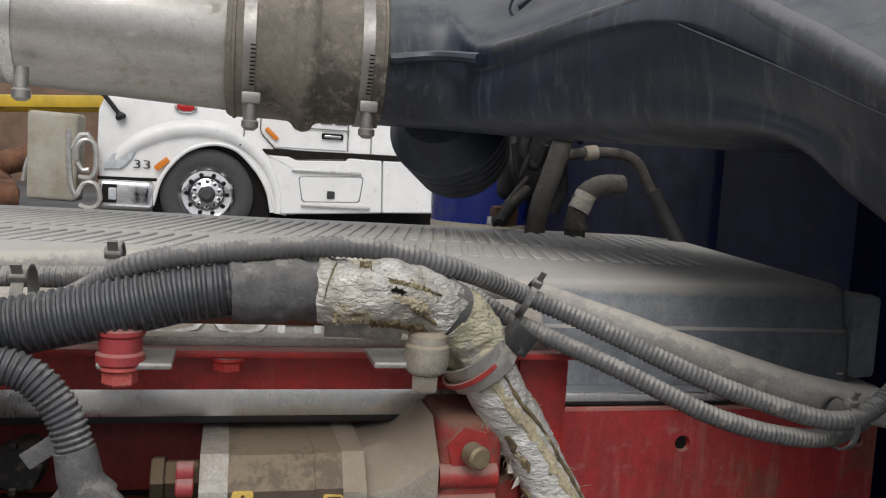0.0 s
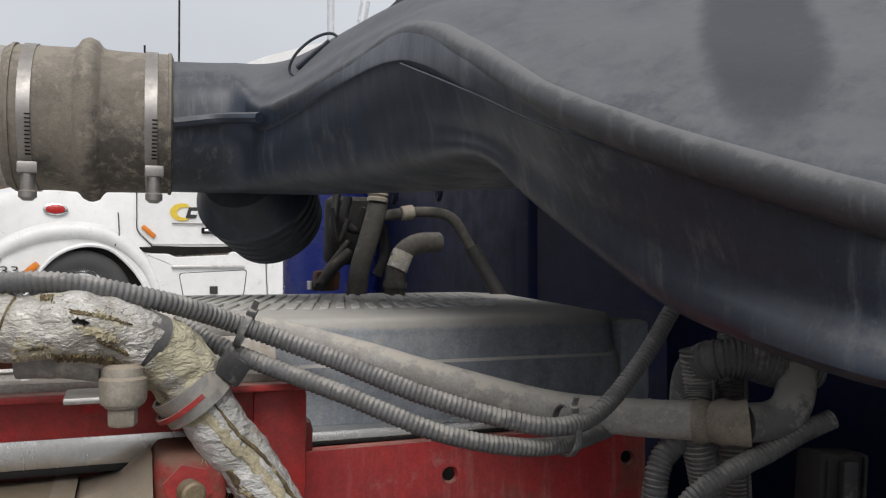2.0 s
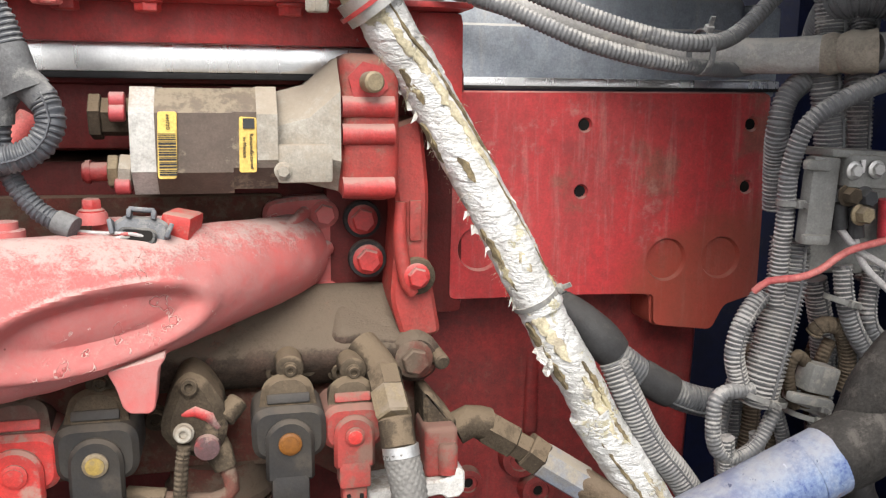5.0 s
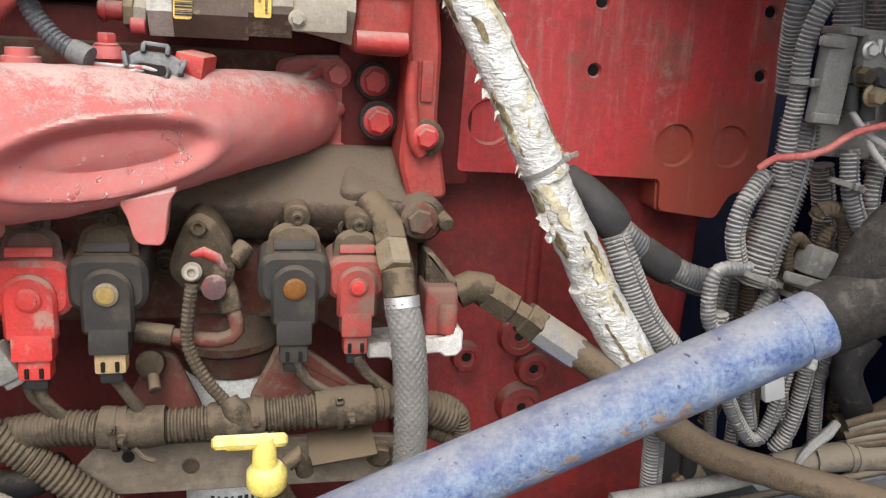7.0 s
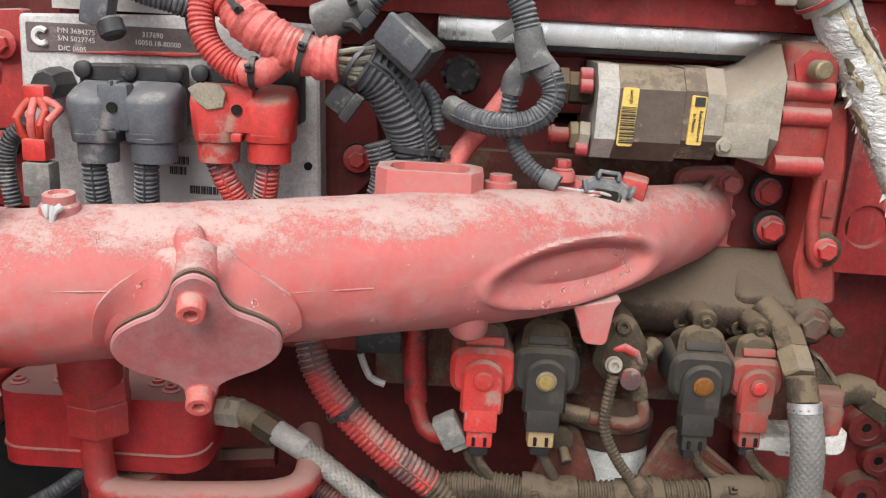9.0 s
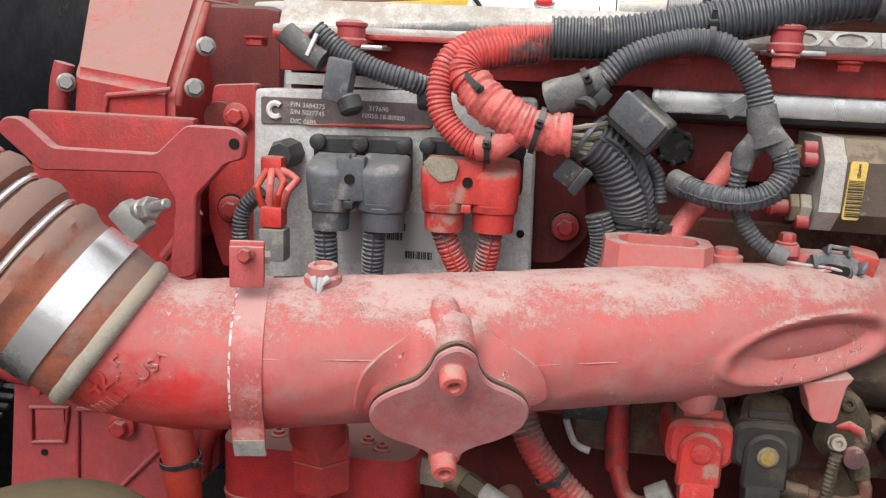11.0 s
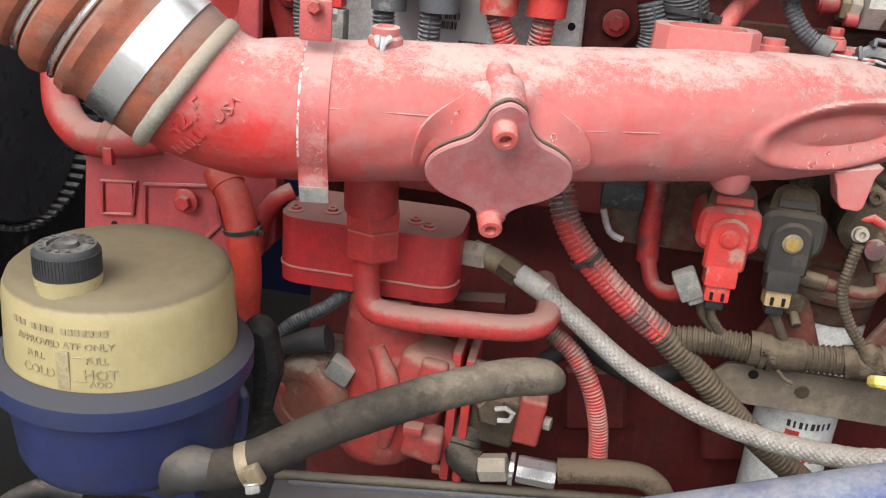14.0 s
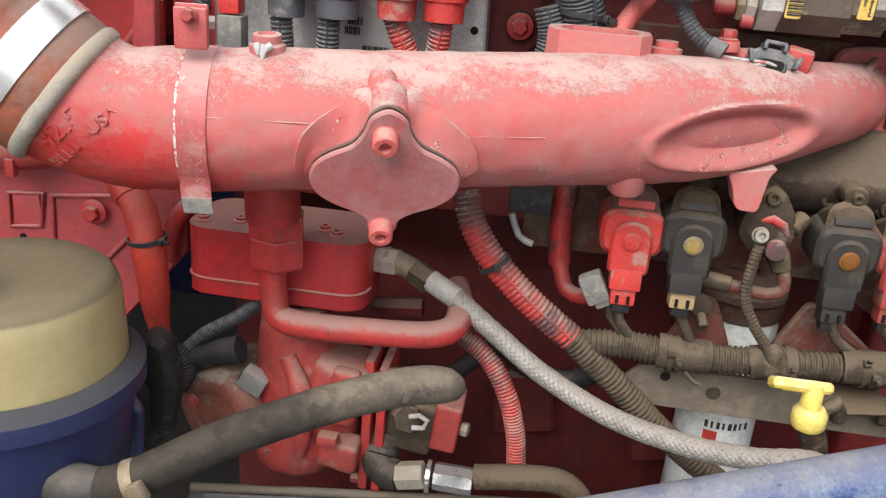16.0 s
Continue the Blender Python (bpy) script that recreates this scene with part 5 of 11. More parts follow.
# ---- the blue truck's engine bay ----


M["pulley_black"] = surface("black_pulley_enamel", (0.045, 0.046, 0.05), (0.03, 0.03, 0.033), 0.28, dust=0.06, settle=0.35, dust_colour=(0.24, 0.23, 0.21), bump=0.1)


def build_bay():
    fw = thing("firewall", (0.9, 1.4, 0.4), "blue painted steel firewall of the truck cab, colour darkened for shade", "firewall", kind="structure")
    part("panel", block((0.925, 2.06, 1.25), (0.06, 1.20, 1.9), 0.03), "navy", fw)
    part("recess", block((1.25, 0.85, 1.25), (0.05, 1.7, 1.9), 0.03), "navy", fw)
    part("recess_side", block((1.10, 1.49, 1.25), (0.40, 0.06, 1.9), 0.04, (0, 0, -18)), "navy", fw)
    # cowl block out of view, its reach set by the shade it throws
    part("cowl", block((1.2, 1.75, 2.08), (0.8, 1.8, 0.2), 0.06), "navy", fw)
    part("cab_corner", lathe([(0.15, 0), (0.15, 0.62)], (0.775, 2.520, 1.106), (0, 0, 1), 32), "cab_blue", fw)
    part("stripe", lathe([(0.152, 0), (0.152, 0.05)], (0.775, 2.520, 1.345), (0, 0, 1), 32), "concrete", fw, "pale painted stripe")
    sh = thing("fan_shroud", (-1.35, 0.9, 0.3), "black plastic radiator fan shroud", "fan shroud")
    part("shroud", block((-1.4, 1.0, 1.08), (0.12, 1.9, 1.5), 0.04), "rubber", sh)
    part("pulley", lathe([(0.05, 0), (0.17, 0), (0.175, 0.02), (0.15, 0.025), (0.15, 0.05), (0.18, 0.055), (0.18, 0.085), (0.05, 0.085)], (-1.07, 0.78, 0.98), (-1, -0.12, 0), 60), "pulley_black", sh)
    for k in range(64):
        a = 2 * math.pi * k / 64
        part("tooth", block((-1.07 - 0.03, 0.78 + 0.182 * math.cos(a), 0.98 + 0.182 * math.sin(a)), (0.075, 0.008, 0.009), 0.001, (math.degrees(a), 0, 0), 1), "pulley_black", sh)
    fr = thing("frame_rail", (0, 0.62, 0.3), "blue painted steel chassis frame rail under the engine", "frame rail")
    # added sheet, mostly unseen: stops light from behind and backs the gaps
    part("far_web", block((-0.2, 1.85, 0.8), (2.5, 0.02, 1.19), 0.01), "navy", fr, "sheet added on the far side to close the bay against light")
    # added sheet that keeps the space under the engine dark
    part("crossmember", block((-0.2, 1.2, 0.2), (2.9, 1.35, 0.05), 0.01), "underfloor_black", fr, "near-black sheet added under the engine for the shade there")
    turn = pose(-0.59, 0.534, 0.600, 0, 0, 9.9)
    part("web", block(turn @ Vector((1.0, -0.16, -0.16)), (2.0, 0.012, 0.31), 0.004, (0, 0, 9.9)), "frame_blue", fr)
    part("flange", block(turn @ Vector((1.0, -0.085, -0.006)), (2.0, 0.164, 0.012), 0.004, (0, 0, 9.9)), "frame_blue", fr)
    part("edge_trim", rough_up(sweep([turn @ Vector((x, 0.001, 0.003 + 0.001 * math.sin(x * 9))) for x in (0.0, 0.3, 0.6, 0.9, 1.2, 1.6, 2.0)], 0.0065, 12, 0.02), 0.0012, 30), "rubber_tan", fr, "dusty rubber edge trim")
    part("seam_bead", sweep([turn @ Vector((x, -0.012, 0.001)) for x in (0.02, 1.0, 2.0)], 0.004, 8, 0.1), "frame_blue", fr)


build_bay()


def build_block():
    b = thing("engine_block", (0, 0.9, 0.35), "red painted diesel engine block, grimy and dusty", "engine")
    # set-back castings take the red with shade put into its colour
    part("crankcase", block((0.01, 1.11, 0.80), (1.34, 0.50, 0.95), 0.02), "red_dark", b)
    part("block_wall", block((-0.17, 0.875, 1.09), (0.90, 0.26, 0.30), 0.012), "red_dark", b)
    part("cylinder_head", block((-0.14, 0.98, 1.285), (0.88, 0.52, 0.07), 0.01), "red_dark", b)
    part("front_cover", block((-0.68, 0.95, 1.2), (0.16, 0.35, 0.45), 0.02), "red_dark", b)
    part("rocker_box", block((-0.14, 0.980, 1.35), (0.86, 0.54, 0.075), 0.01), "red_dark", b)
    side = part("rear_plate", plate(round_outline([(p[0], p[2]) for p in ((0.325, 0.755, 1.311), (0.718, 0.755, 1.313), (0.719, 0.755, 1.065), (0.675, 0.755, 1.052), (0.659, 0.755, 1.022), (0.578, 0.755, 1.032), (0.575, 0.755, 1.071), (0.494, 0.755, 1.074), (0.321, 0.755, 1.077))], 0.008), 0.06, Matrix.Translation((0, 0.755, 0)), bevel=0.003), "red_plate", b, "red rear engine plate, streaked and scuffed")
    for p in ((0.480, 0.752, 1.274), (0.693, 0.752, 1.275), (0.692, 0.752, 1.200), (0.478, 0.752, 1.198)):
        part("bolt_hole", lathe([(0.0086, -0.0025), (0.0084, -0.001), (0.0068, 0.001), (0.0066, 0.006)], p, (0, 1, 0), 20, caps=False), "red_plate", side)
        part("bolt_hole", lathe([(0.0066, 0.0), (0.0066, 0.002)], V(p) + Vector((0, 0.0008, 0)), (0, 1, 0), 20), "hole", side)
    # faced skin with milled round recesses
    sk = bmesh.new()
    out = round_outline([(p[0], p[2]) for p in ((0.327, 0.755, 1.309), (0.716, 0.755, 1.311), (0.717, 0.755, 1.067), (0.673, 0.755, 1.055), (0.657, 0.755, 1.024), (0.579, 0.755, 1.034), (0.577, 0.755, 1.073), (0.494, 0.755, 1.076), (0.323, 0.755, 1.078))], 0.008)
    loops = [[(x, z) for x, z in out]]
    for p, r in (((0.591, 0.752, 1.114), 0.0262), ((0.664, 0.752, 1.114), 0.0262), ((0.358, 0.752, 1.135), 0.0262), ((0.480, 0.752, 1.274), 0.0088), ((0.693, 0.752, 1.275), 0.0088), ((0.692, 0.752, 1.200), 0.0088), ((0.478, 0.752, 1.198), 0.0088)):
        loops.append([(p[0] + r * math.cos(2 * math.pi * k / 32), p[2] + r * math.sin(2 * math.pi * k / 32)) for k in range(32)])
    edges = []
    for lp in loops:
        vs = [sk.verts.new((x, 0.7490, z)) for x, z in lp]
        edges += [sk.edges.new((vs[k], vs[(k + 1) % len(vs)])) for k in range(len(vs))]
    bmesh.ops.triangle_fill(sk, use_beauty=True, use_dissolve=False, edges=edges, normal=(0, -1, 0))
    ext = bmesh.ops.extrude_edge_only(sk, edges=edges)
    for v in ext["geom"]:
        if isinstance(v, bmesh.types.BMVert):
            v.co.y = 0.7556
            near = min(loops[1:], key=lambda q: (sum(c[0] for c in q) / 32 - v.co.x) ** 2 + (sum(c[1] for c in q) / 32 - v.co.z) ** 2)
            c = Vector((sum(q[0] for q in near) / 32, 0, sum(q[1] for q in near) / 32))
            d = Vector((v.co.x - c.x, 0, v.co.z - c.z))
            if 0.02 < d.length < 0.03:
                v.co.x, v.co.z = c.x + d.x * 0.9, c.z + d.z * 0.9
    bmesh.ops.recalc_face_normals(sk, faces=sk.faces[:])
    part("faced_skin", sk, "red_plate", side, smooth=30)
    part("skirt", rough_up(block((0.478, 0.90, 0.78), (0.40, 0.16, 0.62), 0.02, (3, 0, 0), 3), 0.004, 9), "red_skirt", b)
    part("rib", rough_up(block((0.448, 0.822, 0.99), (0.02, 0.03, 0.22), 0.010, None, 4), 0.002, 30), "red_skirt", b)
    for p, ro in (((0.365, 0.806, 0.823), 0.019), ((0.459, 0.806, 0.803), 0.023), ((0.435, 0.806, 0.850), 0.027), ((0.446, 0.806, 0.748), 0.031)):
        boss = part("boss", lathe([(ro * 1.15, 0.03), (ro, 0.004), (ro * 0.93, -0.003), (ro * 0.62, -0.004), (ro * 0.58, -0.001), (0.0068, -0.0005), (0.0062, 0.006)], p, (0, 1, 0), 28, caps=False), "red_skirt", b)
        part("boss_bore", lathe([(0.0066, 0), (0.0066, 0.002)], V(p) + Vector((0, 0.0015, 0)), (0, 1, 0), 16), "hole", boss)
    # rocker housing rail with its lip, alloy spacer strip below
    part("rocker_rail", block((-0.135, 0.690, 1.3685), (0.87, 0.03, 0.036), 0.003), "red", b)
    part("rail_lip", block((-0.125, 0.674, 1.3890), (0.88, 0.078, 0.006), 0.002), "red", b)
    for bx in (-0.585, -0.47, -0.352, -0.235, -0.14, -0.044, 0.023, 0.146, 0.235):
        part("rail_bolt", hex_bolt((bx, 0.644, 1.3855), (0, 0, -1), 0.0115, 0.0135, 0.011), "red", b)
    part("spacer_strip", block((0.045, 0.700, 1.3375), (0.41, 0.02, 0.027), 0.004), "bright_steel", b, "bright scuffed alloy spacer strip")
    part("gasket", block((0.045, 0.702, 1.3215), (0.42, 0.02, 0.006), 0.001), "rubber", b)
    part("rear_housing", block((0.292, 0.70, 1.335), (0.05, 0.06, 0.105), 0.012), "red", b)
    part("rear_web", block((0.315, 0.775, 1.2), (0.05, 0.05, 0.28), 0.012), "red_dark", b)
    part("alloy_lip", block((0.522, 0.772, 1.320), (0.42, 0.03, 0.012), 0.002), "bright_steel", b)
    part("rear_gasket", block((0.523, 0.772, 1.315), (0.42, 0.032, 0.004), 0.001), "rubber", b)


build_block()


def build_cover():
    c = thing("valve_cover", (0.1, 1.2, 1.32), "grey plastic valve cover with a ribbed dusty top", "engine cover")
    outline = [(-0.66, 0.84), (-0.62, 0.80), (0.700, 0.80), (0.735, 0.84), (0.90, 1.5), (0.86, 1.6), (-0.66, 1.6)]
    bm = bmesh.new()
    rings = []
    for z, out, end in ((1.318, 0.012, 0.004), (1.384, 0.005, 0.002), (1.387, 0.0, 0.0), (1.418, -0.003, -0.002), (1.427, -0.005, -0.004), (1.4320, -0.010, -0.009), (1.4335, -0.018, -0.016)):
        rings.append([bm.verts.new((x + (end if x > 0.5 else 0.0), y - (out if y < 1 else 0.0), z)) for x, y in outline])
    n = len(outline)
    for r0, r1 in zip(rings, rings[1:]):
        for k in range(n):
            bm.faces.new((r0[k], r0[(k + 1) % n], r1[(k + 1) % n], r1[k]))
    bm.faces.new(rings[-1])
    part("shell", bm, "cover_top", c, smooth=50)
    # two rows of moulded ribs
    rib = mesh_of("rib", block((0, 0, 0), (0.0122, 0.31, 0.0042), 0.0015, (0, 0, -14), 1), "cover_top", 40)
    short = mesh_of("rib", block((0, 0, 0), (0.0122, 0.15, 0.0042), 0.0015, (0, 0, -14), 1), "cover_top", 40)
    x = -0.62
    while x < 0.82:
        for me, y in ((rib, 1.36), (short, 1.07)):
            if x + (1.1 - y) * -0.25 < (0.70 if y < 1.2 else 0.80) and not (y < 1.2 and 0.02 < x < 0.24):
                ob = new("rib", me)
                ob.location = Vector((x + (y - 1.2) * 0.25, y, 1.4340)) - origin(c)
                ob.parent = c
                tagged(ob)
        x += 0.0215
    part("arrow_mark", sweep([(0.06, 0.99, 1.4345), (0.20, 1.05, 1.4345)], 0.003, 6), "cover_top", c, "raised moulded arrow")
    part("arrow_mark", sweep([(0.09, 1.06, 1.4345), (0.06, 0.99, 1.4345), (0.02, 1.05, 1.4345)], 0.003, 6, smooth=False), "cover_top", c)
    part("end_cap", block((0.752, 0.852, 1.372), (0.05, 0.05, 0.10), 0.008, (0, 0, 12)), "cover_top", c)
    part("mount_foot", block((0.709, 0.800, 1.317), (0.06, 0.05, 0.022), 0.006), "cover_top", c)
    part("bolt", hex_bolt((0.697, 0.800, 1.337), (0, 0, 1), 0.009), "steel", c)
    edge = thing("alloy_cover_edge", (-0.2, 0.7, 1.40), "embossed bare alloy rocker cover edge", "rocker cover")
    part("flange", block((-0.14, 0.72, 1.3955), (0.86, 0.14, 0.008), 0.003), "end_grey", edge)
    slope = pose(0, 0, 0, -32, 0, 0)
    part("fascia", block((-0.14, 0.683, 1.407), (0.86, 0.012, 0.044), 0.003, (-32, 0, 0)), "end_grey", edge, "sloping bare alloy front of the cover")
    word = text_mesh("DOHC", 0.030, Matrix.Translation((0.052, 0.6745, 1.4045)) @ slope @ Matrix.Diagonal((2.0, 1, 1, 1)), 0.003)
    part("raised_letters", word, "edge_alloy", edge, "raised cast letters")
    for k in range(8):
        part("emboss", block((-0.52 + k * 0.056, 0.69, 1.400), (0.040, 0.05, 0.006), 0.0025), "alu", edge)


build_cover()


def build_duct():
    d = thing("air_intake_duct", (0.45, 0.7, 1.45), "big dark blue-black plastic air intake duct, dusty on top", "air duct")
    # bottom front, lower front, ridge, above ridge, top, top back, back, bottom back
    s = []
    c0 = Vector((0.225, 1.29, 1.700))
    s.append([c0 + Vector((0.0, math.cos(a) * -0.0985, math.sin(a) * 0.0985)) for a in [radians(v) for v in (-70, -30, -6, 0, 20, 35, 55, 100, 180, 240)]])
    c1 = Vector((0.315, 1.285, 1.702))
    s.append([c1 + Vector((0.0, math.cos(a) * -0.1005, math.sin(a) * 0.1005)) for a in [radians(v) for v in (-70, -30, -6, 0, 20, 35, 55, 100, 180, 240)]])
    def sec(bot, crease, rid, lift, back):
        bot, crease, rid = Vector(bot), Vector(crease), Vector(rid)
        up = Vector((0.0, 0.0, lift))
        bk = Vector(back)
        into = bk.normalized() * 0.004
        return [bot, bot.lerp(crease, 0.5) + Vector((-0.006, -0.012, -0.004)), crease + into + Vector((0, 0, -0.005)), crease.lerp(rid, 0.12), rid, rid + bk * 0.06 + up * 0.15, rid + bk * 0.22 + up * 0.44, rid + bk * 0.75 + up, bot + bk * 1.5 + up * 0.5, bot + bk * 0.7 - up * 0.02]
    s.append(sec((0.366, 1.140, 1.604), (0.351, 1.120, 1.681), (0.346, 1.120, 1.706), 0.10, (0.10, 0.16, 0)))
    s.append(sec((0.426, 0.980, 1.597), (0.400, 0.905, 1.701), (0.404, 0.900, 1.724), 0.11, (0.18, 0.12, 0)))
    s.append(sec((0.459, 0.800, 1.588), (0.412, 0.710, 1.687), (0.418, 0.700, 1.718), 0.09, (0.26, 0.10, 0)))
    s.append(sec((0.461, 0.600, 1.577), (0.416, 0.540, 1.626), (0.416, 0.530, 1.652), 0.10, (0.34, 0.10, 0)))
    s.append(sec((0.479, 0.520, 1.531), (0.420, 0.440, 1.588), (0.419, 0.430, 1.606), 0.14, (0.40, 0.14, 0)))
    s.append(sec((0.513, 0.420, 1.464), (0.447, 0.355, 1.554), (0.442, 0.345, 1.568), 0.18, (0.44, 0.16, 0)))
    s.append(sec((0.514, 0.330, 1.441), (0.469, 0.290, 1.531), (0.459, 0.280, 1.542), 0.20, (0.46, 0.16, 0)))
    s.append(sec((0.503, 0.240, 1.431), (0.485, 0.220, 1.508), (0.473, 0.210, 1.517), 0.20, (0.46, 0.16, 0)))
    s.append(sec((0.512, 0.180, 1.428), (0.513, 0.170, 1.490), (0.496, 0.160, 1.498), 0.20, (0.46, 0.16, 0)))
    shell = loft(s, 8, 6)
    shell.normal_update()
    shell.verts.ensure_lookup_table()
    per = len(shell.verts) // (len(s[0]) * 6)
    crest = [(shell.verts[24 * per + j].co.copy(), shell.verts[24 * per + j].normal.copy()) for j in range(17, per)]
    part("housing", shell, "duct_shell", d)
    part("seam", sweep([Vector(q) + Vector((0.002, 0.001, -0.002)) for q in ((0.412, 0.710, 1.687), (0.416, 0.540, 1.626), (0.420, 0.440, 1.588), (0.447, 0.355, 1.554), (0.469, 0.290, 1.531), (0.485, 0.220, 1.508))], 0.0014, 6), "duct", d, "thin raised seam between the shells")
    part("step", sweep([(0.231, 1.185, 1.691), (0.296, 1.175, 1.700), (0.339, 1.110, 1.693)], 0.008, 8), "duct", d)
    # raised oval mark lying on the shoulder of the duct
    ec, en = Vector((0.414, 1.108, 1.786)), Vector((-0.73, -0.2, 0.65)).normalized()
    eu = Vector((0.057, -0.034, 0.049)).normalized()
    ew = Vector((-0.3, -0.85, 0.1)).cross(eu).normalized()
    mark = part("emblem", sweep([ec + en * 0.001 + eu * 0.042 * math.cos(a) + ew * 0.019 * math.sin(a) for a in [k * math.pi / 12 for k in range(25)]], 0.0022, 6), "duct", d, "raised oval maker mark")
    part("emblem_bar", sweep([ec + en * 0.001 - eu * 0.03, ec + en * 0.001 + eu * 0.03], 0.004, 6), "duct", mark)
    # rounded crest of the upper shell, paler to paint its highlight along with dust
    side_on = [n if n.y < 0 else -n for q, n in crest]
    part("shell_rim", sweep([q - n * 0.0125 for (q, n), n in zip(crest, side_on)][::3], 0.0131, 28, 0.008), "duct_ridge", d, "pale edge along the shell, dust and highlight in its colour")
    t = thing("intake_pipe", (-0.2, 1.3, 1.58), "dull galvanised steel air intake pipe", "pipe")
    part("pipe", lathe([(0.0975, 0), (0.0990, 0.004), (0.0990, 0.90)], (0.03, 1.305, 1.707), (-1, 0.02, 0.05), 56), "steel", t)
    cp = thing("rubber_coupling", (0.12, 1.3, 1.58), "grey-brown rubber hump coupling between pipe and duct", "coupling")
    prof = [(r * 0.945, h) for r, h in ((0.107, -0.005), (0.111, 0.0), (0.111, 0.06), (0.112, 0.084), (0.116, 0.089), (0.124, 0.094), (0.1275, 0.102), (0.1275, 0.108), (0.124, 0.116), (0.116, 0.121), (0.112, 0.126), (0.111, 0.15), (0.111, 0.215), (0.106, 0.22))]
    part("sleeve", rough_up(lathe(prof, (0.015, 1.30, 1.705), (1, -0.05, 0), 48), 0.002, 30), "rubber_brown", cp)
    for h in (0.002, 0.212):
        part("end_bead", lathe([(0.1025, h), (0.1073, h + 0.0015), (0.1073, h + 0.0055), (0.1025, h + 0.007)], (0.015, 1.30, 1.705), (1, -0.05, 0), 48), "rubber_brown", cp)

    for x, y in ((0.042, 1.299), (0.205, 1.291)):
        cl = thing("hose_clamp", (x, y, 1.58), "bright steel worm drive hose clamp with hanging screw", "hose clamp", "hose clamps on the intake")
        part("band", ring_band((x, y, 1.705), (1, -0.05, 0), 0.1053, 0.017, 0.0018, 48), "clamp_steel", cl)
        for k in range(11):
            a = radians(6 + k * 3.0)
            part("slot", block((x, y - 0.1072 * math.cos(a), 1.705 - 0.1072 * math.sin(a)), (0.007, 0.0016, 0.0019), 0, (math.degrees(a), 0, 0)), "hole", cl)
        part("screw_housing", block((x, y - 0.090, 1.623), (0.026, 0.02, 0.016), 0.003), "clamp_steel", cl)
        part("screw", lathe([(0.0095, 0), (0.0095, 0.028), (0.012, 0.03), (0.012, 0.038), (0.006, 0.043)], (x, y - 0.088, 1.621), (0, 0.05, -1), 12), "clamp_steel", cl)
    cl = thing("hose_clamp", (-0.3, 1.31, 1.58), "bright steel worm drive hose clamp with hanging screw", "hose clamp", "hose clamps on the intake")
    part("band", ring_band((-0.272, 1.310, 1.701), (1, -0.02, -0.05), 0.0995, 0.016, 0.0018, 48), "bright_steel", cl)
    for b in [o for o in cl.children]:
        b.location.z += 0.021
    part("screw", lathe([(0.0095, 0), (0.0095, 0.028), (0.012, 0.03), (0.012, 0.04), (0.006, 0.045)], (-0.251, 1.210, 1.640), (0, 0.05, -1), 12), "steel", cl)
    bl = thing("rubber_bellows", (0.42, 1.36, 1.4), "black rubber bellows hose under the intake duct", "bellows")
    prof = []
    for k in range(5):
        h = k * 0.024
        r = 0.103 - 0.0035 * k
        prof += [(r - 0.006, h), (r, h + 0.004), (r, h + 0.014), (r - 0.006, h + 0.018)]
    part("hose", lathe([(0.07, -0.05)] + prof + [(0.075, 0.126), (0.05, 0.132), (0.01, 0.134)], (0.372, 1.395, 1.622), (0.42, 0.70, -0.42), 48), "duct", bl)
    for k, r in enumerate((0.070, 0.048)):
        part("fold_ring", lathe([(r - 0.006, 0.128), (r, 0.134), (r - 0.006, 0.138)], (0.372, 1.395, 1.622), (0.42, 0.70, -0.42), 44, caps=False), "duct", bl)
    return d


build_duct()

# ---- intake manifold and charge air hose ----


def panel(name, pts, y, thick, material, parent, r=0.003, bevel=0.0015, label="", holes=()):
    """A plate facing the camera side, cut to the outline of the given points, front at depth y."""
    return part(name, plate(round_outline([(p[0], p[2]) for p in pts], r) if r else [(p[0], p[2]) for p in pts], thick, Matrix.Translation((0, y, 0)), bevel, holes=holes), material, parent, label)


